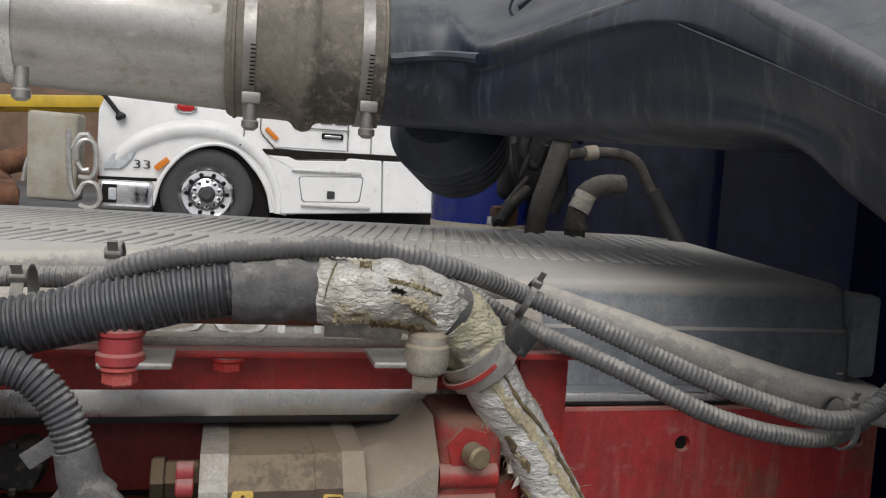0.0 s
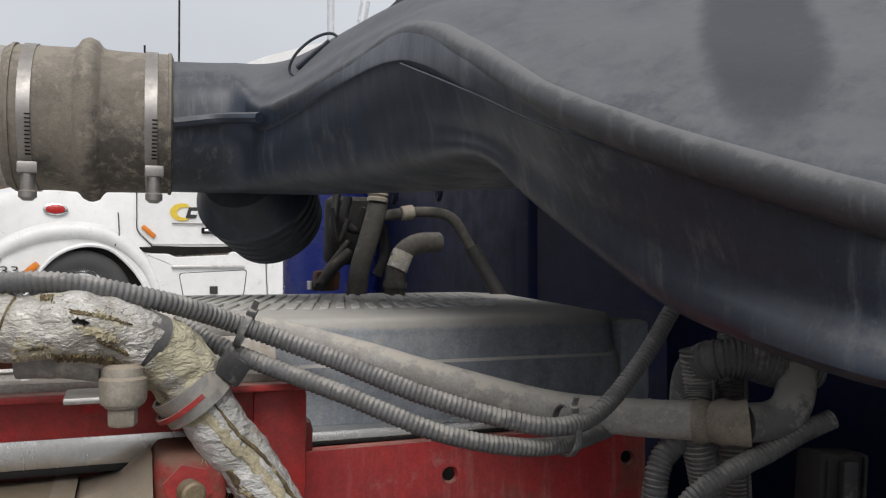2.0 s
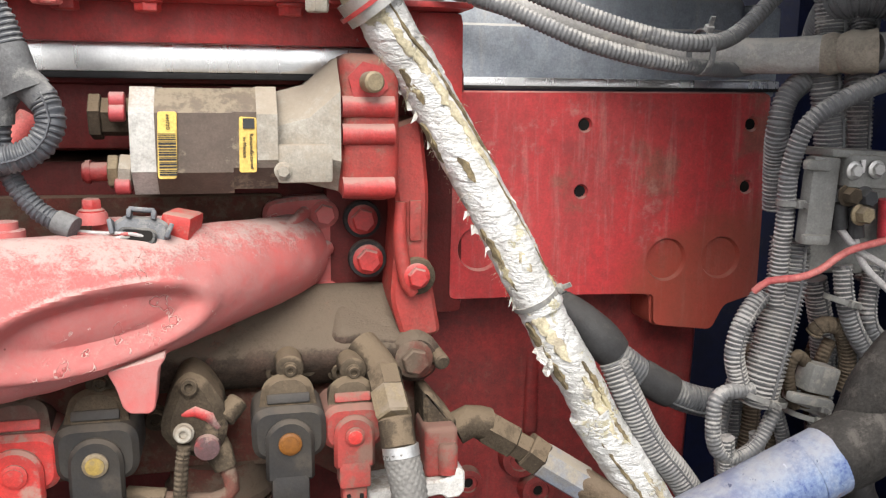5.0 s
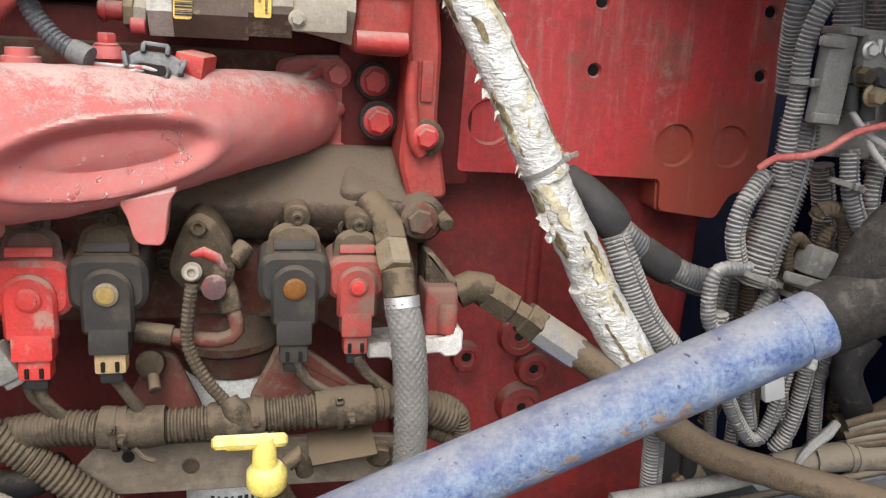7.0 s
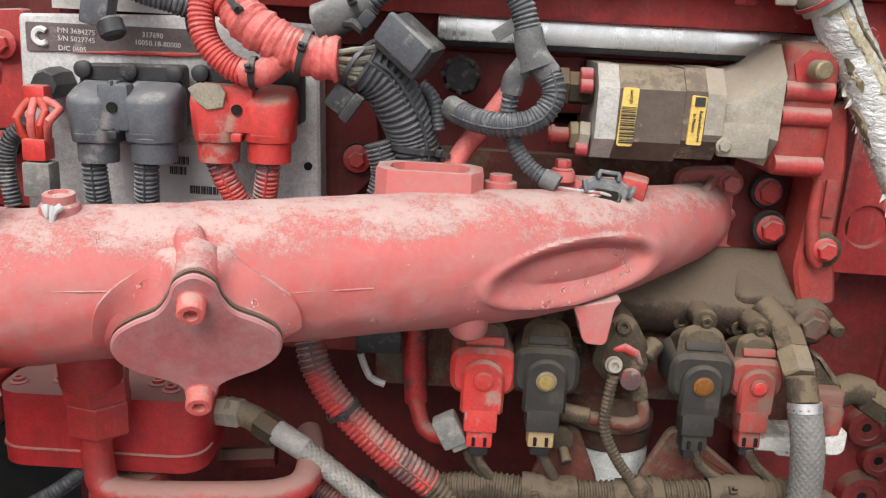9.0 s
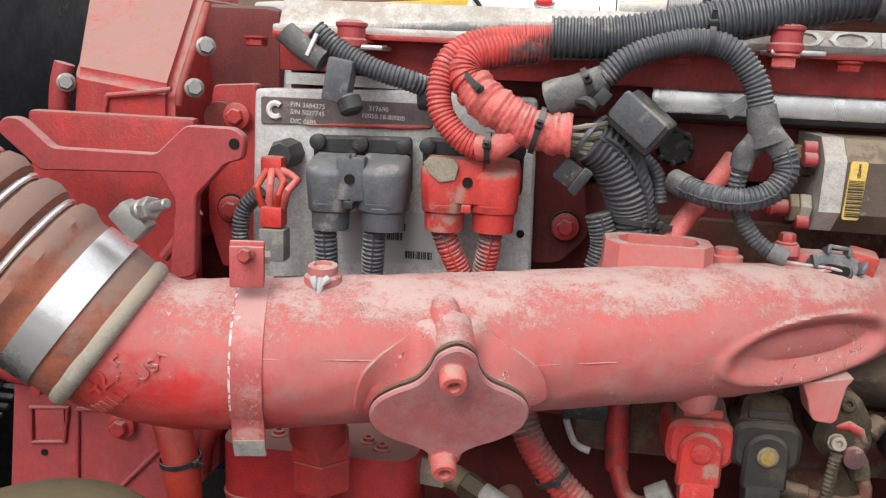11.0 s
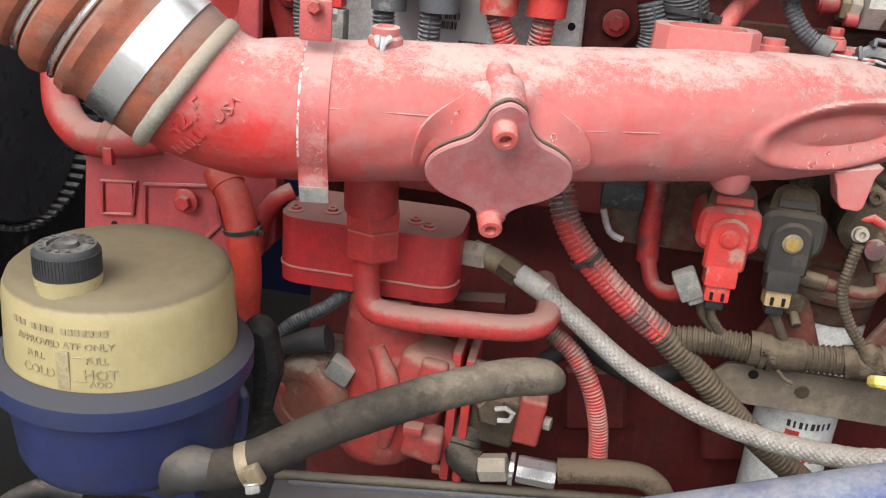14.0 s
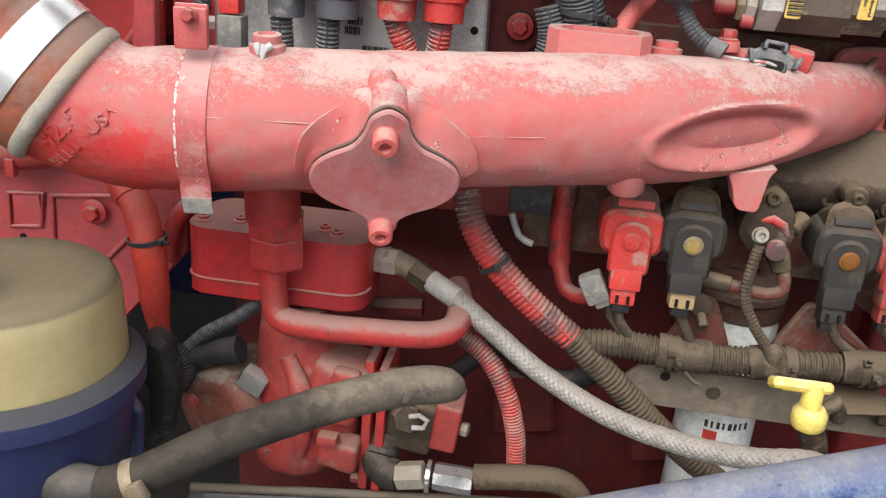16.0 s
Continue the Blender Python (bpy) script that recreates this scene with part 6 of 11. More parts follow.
def build_manifold():
    m = thing("intake_manifold", (-0.2, 0.5, 1.05), "red painted cast intake manifold, sun-faded and dusty", "intake manifold")
    stations = [
        ((-0.625, 0.388, 1.135), 0.0655, (-0.77, -0.1, 0.63)),
        ((-0.601, 0.394, 1.120), 0.066, (-0.82, -0.08, 0.55)),
        ((-0.562, 0.404, 1.112), 0.0655, (-0.97, -0.12, 0.18)),
        ((-0.505, 0.411, 1.114), 0.0648, (-1, -0.2, 0.0)),
        ((-0.425, 0.432, 1.118), 0.0645, (-1, -0.22, 0)),
        ((-0.323, 0.465, 1.121), 0.0640, (-1, -0.24, 0)),
        ((-0.179, 0.508, 1.128), 0.0635, (-1, -0.28, 0)),
        ((-0.079, 0.545, 1.131), 0.0625, (-1, -0.38, -0.02)),
        ((0.003, 0.580, 1.136), 0.056, (-1, -0.55, -0.05)),
        ((0.068, 0.624, 1.142), 0.0485, (-1, -0.66, -0.05)),
        ((0.108, 0.664, 1.143), 0.0445, (-1, -0.85, -0.02)),
        ((0.134, 0.696, 1.143), 0.0415, (-1, -1.05, 0)),
        ((0.150, 0.726, 1.143), 0.0400, (-1, -1.4, 0)),
    ]
    secs = []
    for c, r, ax in stations:
        secs.append(circle(c, Vector(ax), r, 12))
    body = loft(secs, 30, 16)
    # hollow on the outer side, and a shallow flat along the top
    dim = Vector((-0.014, 0.520, 1.126))
    for v in body.verts:
        d = v.co - dim
        e = math.sqrt((d.x / 0.082) ** 2 + ((d.z - 0.10 * d.x) / 0.030) ** 2)
        if e < 1.5 and v.co.y < dim.y + 0.05:
            k = min(range(len(stations) - 1), key=lambda i: abs((stations[i][0][0] + stations[i + 1][0][0]) / 2 - v.co.x))
            ca, cb = V(stations[k][0]), V(stations[k + 1][0])
            f = (v.co.x - ca.x) / (cb.x - ca.x)
            inward = (ca.lerp(cb, f) - v.co).normalized()
            f = max(0.0, min(1.0, (1 - e) / 0.30))
            v.co += inward * (0.019 * f * f * (3 - 2 * f) - 0.0026 * math.exp(-((e - 1.06) / 0.07) ** 2))
    rough_up(body, 0.0012, 45)
    part("tube", body, "red_cast", m)
    # end flange with its bolts
    panel("flange", ((0.118, 0, 1.196), (0.150, 0, 1.201), (0.199, 0, 1.203), (0.203, 0, 1.178), (0.199, 0, 1.085), (0.150, 0, 1.079), (0.118, 0, 1.092)), 0.721, 0.036, "red_cast", m, 0.014, 0.004)
    panel("gasket_face", ((-0.16, 0, 1.205), (0.140, 0, 1.203), (0.140, 0, 1.10), (-0.16, 0, 1.10)), 0.735, 0.03, "red_grime", m, 0.006, 0.002)
    part("rib", sweep([(0.110, 0.622, 1.130), (0.146, 0.660, 1.138), (0.182, 0.716, 1.148)], [0.002, 0.006, 0.0085], 10), "red_cast", m)
    part("rib", sweep([(0.122, 0.655, 1.172), (0.142, 0.682, 1.178), (0.160, 0.716, 1.186)], [0.002, 0.0055, 0.0065], 10), "red_cast", m)
    for p in ((0.181, 0.721, 1.183), (0.182, 0.721, 1.098)):
        part("bolt", hex_bolt(p, (0, -1, 0), 0.0112, 0.0145, 0.011), "red_cast", m)
    # hanging lug
    lug = panel("lug", ((-0.013, 0.545, 1.087), (0.034, 0.545, 1.097), (0.027, 0.545, 1.086), (0.023, 0.545, 1.053), (0.019, 0.545, 1.049), (0.003, 0.545, 1.050), (-0.002, 0.545, 1.056), (-0.006, 0.545, 1.072)), 0.532, 0.03, "red_cast", m, 0.004, 0.001)
    # octagonal pad with a bored seat
    pad = V((-0.155, 0.550, 1.197))
    w = 0.0485
    ring = [(w * x, w * y) for x, y in ((-1.05, -0.22), (-0.80, -0.60), (0.78, -0.60), (1.02, -0.22), (1.02, 0.38), (0.75, 0.66), (-0.75, 0.66), (-1.05, 0.38))]
    b = bmesh.new()
    rows = []
    for h, k in ((-0.034, 1.16), (-0.010, 1.08), (0.0, 1.01), (0.0215, 1.0), (0.0235, 0.98), (0.0235, 0.74), (0.002, 0.70)):
        rows.append([b.verts.new((pad.x + x * k, pad.y + y * k, pad.z + h - 0.010)) for x, y in ring])
    for p, q in zip(rows, rows[1:]):
        for k in range(8):
            b.faces.new((p[k], p[(k + 1) % 8], q[(k + 1) % 8], q[k]))
    b.faces.new(rows[-1])
    part("octagonal_pad", b, "red_cast", m, smooth=25)
    part("boss", lathe([(0.016, -0.012), (0.016, 0.003), (0.011, 0.004), (0.011, 0.010), (0.008, 0.010)], (-0.088, 0.570, 1.194), (0, 0, 1), 20), "red_cast", m)
    # top plug
    plug = V((-0.446, 0.417, 1.194))
    part("plug", lathe([(0.017, -0.022), (0.0155, -0.008), (0.0125, -0.006), (0.0125, 0.001), (0.008, 0.002), (0.007, -0.001), (0.001, -0.001)], plug, (0, -0.1, 1), 28, caps=False), "red_cast", m)
    for dx, dl in ((-0.004, 0.010), (0.003, 0.017), (0.009, 0.007)):
        part("sealant", sweep([plug + Vector((dx, -0.0148, -0.006)), plug + Vector((dx * 0.7, -0.0168, -0.004 - dl * 0.6)), plug + Vector((dx * 0.5, -0.0178, -0.005 - dl))], [0.0032, 0.003, 0.001], 8, 0.003), "label_white", m, "chipped white sealant drip")
    part("nub", lathe([(0.020, 0.02), (0.018, -0.004), (0.014, -0.008)], (-0.112, 0.510, 1.069), (0, -0.1, 1), 20), "red_cast", m)
    # cover plate on its saddle
    c = Vector((-0.3285, 0.387, 1.0925))
    lean = Matrix.Translation(c) @ Euler((radians(24.2), 0, radians(13))).to_matrix().to_4x4()
    half = [(0.0, 0.069), (0.0145, 0.060), (0.0205, 0.043), (0.030, 0.0285), (0.0485, 0.0176), (0.0620, 0.005), (0.0665, -0.011), (0.0610, -0.0285), (0.0455, -0.042), (0.0275, -0.051), (0.0155, -0.0605), (0.0122, -0.0735), (0.0, -0.0835)]
    half = [(x, z * 0.95 - 0.003) for x, z in half]
    whole = half + [(-x, z) for x, z in half[-2:0:-1]]
    fine = [(q.x, q.y) for q in dense_ring([(x, z, 0) for x, z in whole], 4)]
    cover = part("cover_plate", plate(fine, 0.006, lean, 0.0018), "cover_pink", m, "faded red steel cover plate with two socket bolts")
    part("gasket", plate([(x * 1.003, z * 1.003) for x, z in fine], 0.0028, lean @ Matrix.Translation((0, 0.0072, 0)), 0), "red_grime", m, "grimy gasket edge")
    for dx, dz in ((-0.002, 0.0365), (-0.001, -0.0685)):
        p = lean @ Vector((dx, 0.002, dz))
        part("socket_bolt", hex_bolt(p, lean.to_3x3() @ Vector((0, -1, 0)), 0.0112, 0.0122, 0.017, socket=True), "tape_red", cover)
    def on_tube(p, proud):
        best = None
        for (ca, ra, _), (cb, rb, _) in zip(stations, stations[1:]):
            ca, cb = V(ca), V(cb)
            f = max(0.0, min(1.0, (p - ca).dot(cb - ca) / (cb - ca).length_squared))
            q = ca.lerp(cb, f)
            if best is None or (p - q).length < best[0]:
                best = ((p - q).length, q, ra + (rb - ra) * f)
        return best[1] + (p - best[1]).normalized() * (best[2] + proud)
    # cast saddle: a wall behind the plate, fillets that fan out into the tube, and the bolt's straight rib
    b = bmesh.new()
    rows = []
    for dep, grow in ((0.0102, 1.0), (0.0115, 1.03), (0.020, 1.04), (0.046, 1.05)):
        rows.append([b.verts.new(lean @ Vector((x * grow, dep, max(z, -0.034)))) for x, z in fine])
    n = len(fine)
    for r0, r1 in zip(rows, rows[1:]):
        for k in range(n):
            b.faces.new((r0[k], r0[(k + 1) % n], r1[(k + 1) % n], r1[k]))
    b.faces.new(rows[0])
    bmesh.ops.triangulate(b, faces=[f for f in b.faces if len(f.verts) > 4])
    part("saddle", rough_up(b, 0.0008, 45), "red_cast", m, smooth=60)
    mid = n // 2
    edge = [q for q in fine[mid:] if q[1] > -0.018] + [q for q in fine[:mid] if q[1] > -0.018]
    b = bmesh.new()
    rows = []
    for x, z in edge:
        side_x = max(-1.0, min(1.0, x / 0.02))
        near = lean @ Vector((x * 1.01, 0.0108, z * 1.01))
        under = on_tube(lean @ Vector((x * 1.08, 0.030, z + 0.002)), 0.0)
        wide = min(1.0, abs(x) / 0.045)
        reach = lean @ Vector((x * 1.05 + 0.011 * side_x, 0.034, z + 0.010 + 0.012 * max(0.0, 1 - abs(x) / 0.05)))
        far = on_tube(reach, 0.0006 + 0.0045 * wide)
        ctrl = near.lerp(under, 0.50 - 0.15 * wide)
        line = [near.lerp(ctrl, t).lerp(ctrl.lerp(far, t), t) for t in [q / 7 for q in range(8)]]
        rows.append([b.verts.new(q) for q in line + [on_tube(reach + (reach - near) * 0.06, -0.002)]])
    for r0, r1 in zip(rows, rows[1:]):
        for k in range(8):
            b.faces.new((r0[k], r1[k], r1[k + 1], r0[k + 1]))
    bmesh.ops.recalc_face_normals(b, faces=b.faces[:])
    part("saddle_fillet", rough_up(b, 0.0010, 60), "red_cast", m, smooth=60)
    foot, head = lean @ Vector((-0.001, 0.013, 0.036)), Vector((-0.3405, 0.4150, 1.1625))
    part("saddle_rib", rough_up(sweep([head + Vector((0, 0.012, 0.003)), head + Vector((0, 0.004, 0.0035)), head, head.lerp(foot, 0.5), foot], [0.006, 0.0120, 0.0136, 0.0140, 0.0145], 24, 0.003), 0.0007, 60), "red_cast", m)
    # cast seam and raised figures
    for x0, x1, z0, z1 in ((-0.478, -0.366, 1.132, 1.130), (-0.292, -0.190, 1.122, 1.124)):
        part("cast_seam", sweep([on_tube(Vector((x0 + (x1 - x0) * q / 8, 0.36 + 0.26 * (x0 + (x1 - x0) * q / 8 + 0.43), z0 + (z1 - z0) * q / 8)), 0.0001) for q in range(9)], 0.0007, 6), "red_cast", m)
    def raised(bm, at, out):
        for v in bm.verts:
            v.co = on_tube(v.co, 0.0011 if (v.co - at).dot(out) > 0 else -0.002)
        part("raised_figure", bm, "red_cast", m)
    out = Vector((-0.1, -1, 0))
    at = V((-0.592, 0.331, 1.117))
    raised(text_mesh("42.5°", 0.024, Matrix.Translation(at) @ pose(0, 0, 0, 0, -41, 8) @ Matrix.Diagonal((1.1, 1, 1, 1)), 0.002), at, out)
    at = V((-0.563, 0.338, 1.121))
    raised(text_mesh("-USA", 0.0150, Matrix.Translation(at) @ pose(0, 0, 0, 0, -41, 8) @ Matrix.Diagonal((1.15, 1, 1, 1)), 0.002), at, out)
    for k in range(6):
        at = V((-0.612, 0.345, 1.080)).lerp(V((-0.586, 0.340, 1.102)), k / 5)
        raised(block(at, (0.0042, 0.004, 0.010), 0, (0, -41, 8)), at, out)
    return m


build_manifold()


def build_charge_hose():
    a = V((-0.624, 0.385, 1.133))
    ax = (V((-0.743, 0.355, 1.227)) - a).normalized()
    h = thing("charge_air_hose", a, "orange silicone hump hose with steel rings, dusty", "hose")
    prof = [(0.070, -0.002), (0.0705, 0.06)]
    def ring_at(d):
        return [(0.066, d - 0.004), (0.065, d), (0.066, d + 0.004)]
    prof = [(0.066, -0.006), (0.069, -0.002), (0.0695, 0.018), (0.0695, 0.056), (0.071, 0.062), (0.075, 0.070), (0.073, 0.079)]
    for k in range(5):
        d = 0.087 + 0.0345 * k
        prof += ring_at(d) + [(0.073, d + 0.008), (0.0755, d + 0.017), (0.073, d + 0.0265)]
    prof += [(0.069, 0.27), (0.069, 0.36)]
    part("sleeve", rough_up(lathe(prof, a, ax, 56), 0.0012, 40), "orange", h)
    for k in range(4):
        d = 0.087 + 0.0345 * k
        c = a + ax * d
        b = bmesh.new()
        n1 = ax.orthogonal().normalized()
        n2 = ax.cross(n1)
        sweep([c + (n1 * math.cos(t) + n2 * math.sin(t)) * 0.0685 for t in [2 * math.pi * j / 40 for j in range(41)]], 0.0028, 8, smooth=False, bm=b)
        part("retaining_ring", b, "bright_steel", h, "round steel hoop")
    clamp = part("clamp_band", ring_band(a + ax * 0.036, ax, 0.0700, 0.027, 0.0016, 56), "bright_steel", h, "polished steel T-bolt clamp")
    tb = V((-0.578, 0.365, 1.242))
    tip = V((-0.549, 0.345, 1.252))
    d = (tip - tb).normalized()
    part("t_bolt", rod(tb - d * 0.012, tip, 0.0042, 12, 0.001), "clamp_steel", clamp)
    part("nut", hex_bolt(tb + d * 0.004, d, 0.0095, 0.008, 0.011), "clamp_steel", clamp)
    part("trunnion", rod(tb - d * 0.02, tb + d * 0.003, 0.009, 14, 0.002), "clamp_steel", clamp)
    part("saddle", block(tb + Vector((-0.012, 0.005, -0.010)), (0.03, 0.02, 0.02), 0.004, (0, 45, 0)), "clamp_steel", clamp)
    part("collar", lathe([(0.064, -0.011), (0.0685, -0.010), (0.0712, -0.007), (0.0718, -0.003), (0.0712, 0.001), (0.0685, 0.004), (0.064, 0.005)], a, ax, 56, caps=False), "alu_cast", h, "bare grey bead at the hose end")
    return h


build_charge_hose()


def build_strap():
    c = V((-0.502, 0.4125, 1.113))
    ax = Vector((-1, -0.2, 0)).normalized()
    s = thing("pipe_strap", c + Vector((0, 0, -0.065)), "steel strap with peeling red paint round the manifold", "pipe strap")
    rows = []
    u = Vector((0, 0, 1))
    v = ax.cross(u).normalized()
    for k in range(27):
        t = radians(62 - 190 * k / 26)
        out = u * math.cos(t) + v * math.sin(t)
        rows.append((c + out * 0.0652, out, ax))
    for k in range(1, 5):
        p0, out, _ = rows[-1]
        rows.append((p0 + Vector((0, 0.0006 * k, -0.0078)), out, ax))
    st = part("band", band(rows, 0.0262, 0.0022), "strap", s, "")
    part("worn_edge", band([(q + ax * 0.0124 + o * 0.0003, o, ax) for q, o, _ in rows[:25]], 0.0018, 0.0022), "edge_white", st, "edge chipped to white")
    part("bare_end", band([(q + o * 0.0004, o, ax) for q, o, _ in rows[-3:]], 0.0258, 0.0022), "strap_bare", st, "bare steel end")
    p = V((-0.495, 0.370, 1.211))
    part("tab", block(V((-0.496, 0.372, 1.200)), (0.0275, 0.005, 0.034), 0.002, (0, 0, 11)), "strap", s)
    part("tab", block(V((-0.500, 0.384, 1.201)), (0.028, 0.005, 0.036), 0.002, (0, 0, 11)), "strap", s)
    part("bolt", hex_bolt(p + Vector((0, -0.003, 0)), (0.1, -1, 0.1), 0.0058, 0.0068, 0.008), "red_worn", s)
    part("nut", hex_bolt(V((-0.493, 0.395, 1.203)), (1, 0.4, 0), 0.006, 0.007, 0.008), "steel", s)


M["strap"] = surface("peeling_red_strap", (0.44, 0.042, 0.042), (0.38, 0.033, 0.034), 0.42, dust=0.2, settle=0.42, dust_colour=(0.46, 0.3, 0.275), chips=0.62, chip_colour=(0.62, 0.57, 0.53), chip_scale=75, bump=0.25, even=0.6, flake=0.5)
build_strap()


def build_gear_housing():
    g = thing("gear_housing", (-0.75, 0.75, 0.95), "dusty red cast gear housing at the engine front", "gear housing")
    # upper box
    b = bmesh.new()
    front = [V(p) for p in ((-0.817, 0.675, 1.339), (-0.697, 0.675, 1.322), (-0.698, 0.675, 1.256), (-0.824, 0.675, 1.251))]
    top = [V(p) for p in ((-0.857, 0.780, 1.431), (-0.704, 0.780, 1.437))]
    low = [V(p) + Vector((0, 0.0, -0.12)) for p in front[2:]]
    vs = [b.verts.new(p) for p in front + top + low]
    b.faces.new((vs[0], vs[1], vs[2], vs[3]))
    b.faces.new((vs[4], vs[5], vs[1], vs[0]))
    b.faces.new((vs[3], vs[2], vs[6], vs[7]))
    bk = [b.verts.new(v.co + Vector((0.01, 0.12, 0))) for v in vs]
    for i, j in ((1, 5), (2, 1), (6, 2), (0, 3), (4, 0), (3, 7), (5, 4)):
        b.faces.new((vs[i], vs[j], bk[j], bk[i]))
    bmesh.ops.bevel(b, geom=[e for e in b.edges if len(e.link_faces) == 2], offset=0.008, segments=3, affect="EDGES")
    part("box", b, "red", g)
    part("ridge", sweep([(-0.774, 0.672, 1.312), (-0.726, 0.670, 1.318), (-0.695, 0.670, 1.323)], 0.003, 8), "pink_plate", g)
    part("ridge", sweep([(-0.774, 0.672, 1.312), (-0.780, 0.672, 1.284), (-0.781, 0.672, 1.258)], 0.003, 8), "pink_plate", g)
    part("edge_flange", sweep([(-0.672, 0.720, 1.420), (-0.675, 0.690, 1.373), (-0.684, 0.672, 1.325), (-0.687, 0.672, 1.306)], 0.0055, 10), "red_worn", g)
    part("edge_flange", sweep([(-0.835, 0.690, 1.346), (-0.843, 0.690, 1.313), (-0.855, 0.700, 1.231)], 0.012, 10), "pink_plate", g)
    for p in ((-0.654, 0.672, 1.372), (-0.664, 0.662, 1.326), (-0.828, 0.680, 1.324)):
        part("bolt", hex_bolt(p, (0.5, -1, 0.1), 0.0088, 0.011, 0.011), "clamp_steel", g)
    # open web bracket
    out = [(-0.834, 0.575, 1.291), (-0.818, 0.575, 1.290), (-0.783, 0.575, 1.261), (-0.668, 0.575, 1.261), (-0.635, 0.575, 1.292), (-0.584, 0.575, 1.292), (-0.572, 0.575, 1.283), (-0.575, 0.575, 1.260), (-0.593, 0.575, 1.255), (-0.626, 0.575, 1.219), (-0.628, 0.575, 1.134), (-0.657, 0.575, 1.125), (-0.648, 0.575, 1.212), (-0.665, 0.575, 1.241), (-0.798, 0.575, 1.236), (-0.848, 0.575, 1.278)]
    hp = V((-0.583, 0.575, 1.276))
    panel("bracket", out, 0.572, 0.014, "pink_plate", g, 0.006, 0.0015, "red steel bracket with an open web")
    part("bracket_hole", lathe([(0.0055, 0), (0.0055, 0.002)], hp + Vector((0, -0.0045, 0)), (0, 1, 0), 16), "hole", g)
    part("bracket_boss", lathe([(0.011, 0.004), (0.010, -0.001), (0.0058, -0.0014)], hp, (0, 1, 0), 20, caps=False), "pink_plate", g)
    part("back_wall", block(V((-0.760, 0.660, 1.173)), (0.20, 0.02, 0.24), 0.006), "red", g)
    part("brace", sweep([(-0.680, 0.610, 1.141), (-0.639, 0.610, 1.196)], 0.006, 8), "pink_plate", g)
    # lower panel with pockets
    lo = [(-0.891, 0.640, 0.970), (-0.631, 0.640, 0.999), (-0.631, 0.640, 0.882), (-0.728, 0.640, 0.769), (-0.870, 0.640, 0.746), (-0.906, 0.640, 0.817)]
    panel("lower_panel", lo, 0.64, 0.03, "pink_plate", g, 0.008)
    part("pocket", block(V((-0.846, 0.639, 0.913)), (0.038, 0.004, 0.044), 0.0018), "pink_plate", g, "scraped pocket in the panel")
    for pts in (((-0.869, 0.637, 0.934), (-0.820, 0.637, 0.938), (-0.828, 0.637, 0.893), (-0.871, 0.637, 0.888), (-0.869, 0.637, 0.934)), ((-0.809, 0.637, 0.937), (-0.713, 0.637, 0.947), (-0.705, 0.637, 0.896), (-0.764, 0.637, 0.832), (-0.814, 0.637, 0.832), (-0.809, 0.637, 0.937))):
        part("pocket_rim", sweep(pts, 0.003, 8, smooth=False), "pink_plate", g)
    part("bolt", hex_bolt((-0.749, 0.630, 0.924), (0, -1, 0), 0.0105, 0.0165, 0.012), "red", g)
    part("small_hole", lathe([(0.004, 0), (0.004, 0.002)], (-0.856, 0.637, 0.875), (0, 1, 0), 14), "hole", g)
    # coolant elbow behind the hose
    e = thing("coolant_elbow", (-0.877, 0.620, 0.991), "glossy red coolant elbow with a band clamp", "elbow pipe")
    part("elbow", sweep([(-0.934, 0.660, 1.064), (-0.919, 0.640, 1.022), (-0.880, 0.620, 0.997), (-0.825, 0.610, 0.998), (-0.777, 0.620, 1.007)], 0.022, 18), "red", e)
    part("band", ring_band((-0.839, 0.612, 0.998), (1, 0.1, -0.1), 0.0225, 0.012, 0.002, 24), "red_worn", e)
    part("screw", block((-0.828, 0.590, 0.984), (0.012, 0.01, 0.022), 0.002), "red", e)


build_gear_housing()

# ---- engine control module and its plugs ----


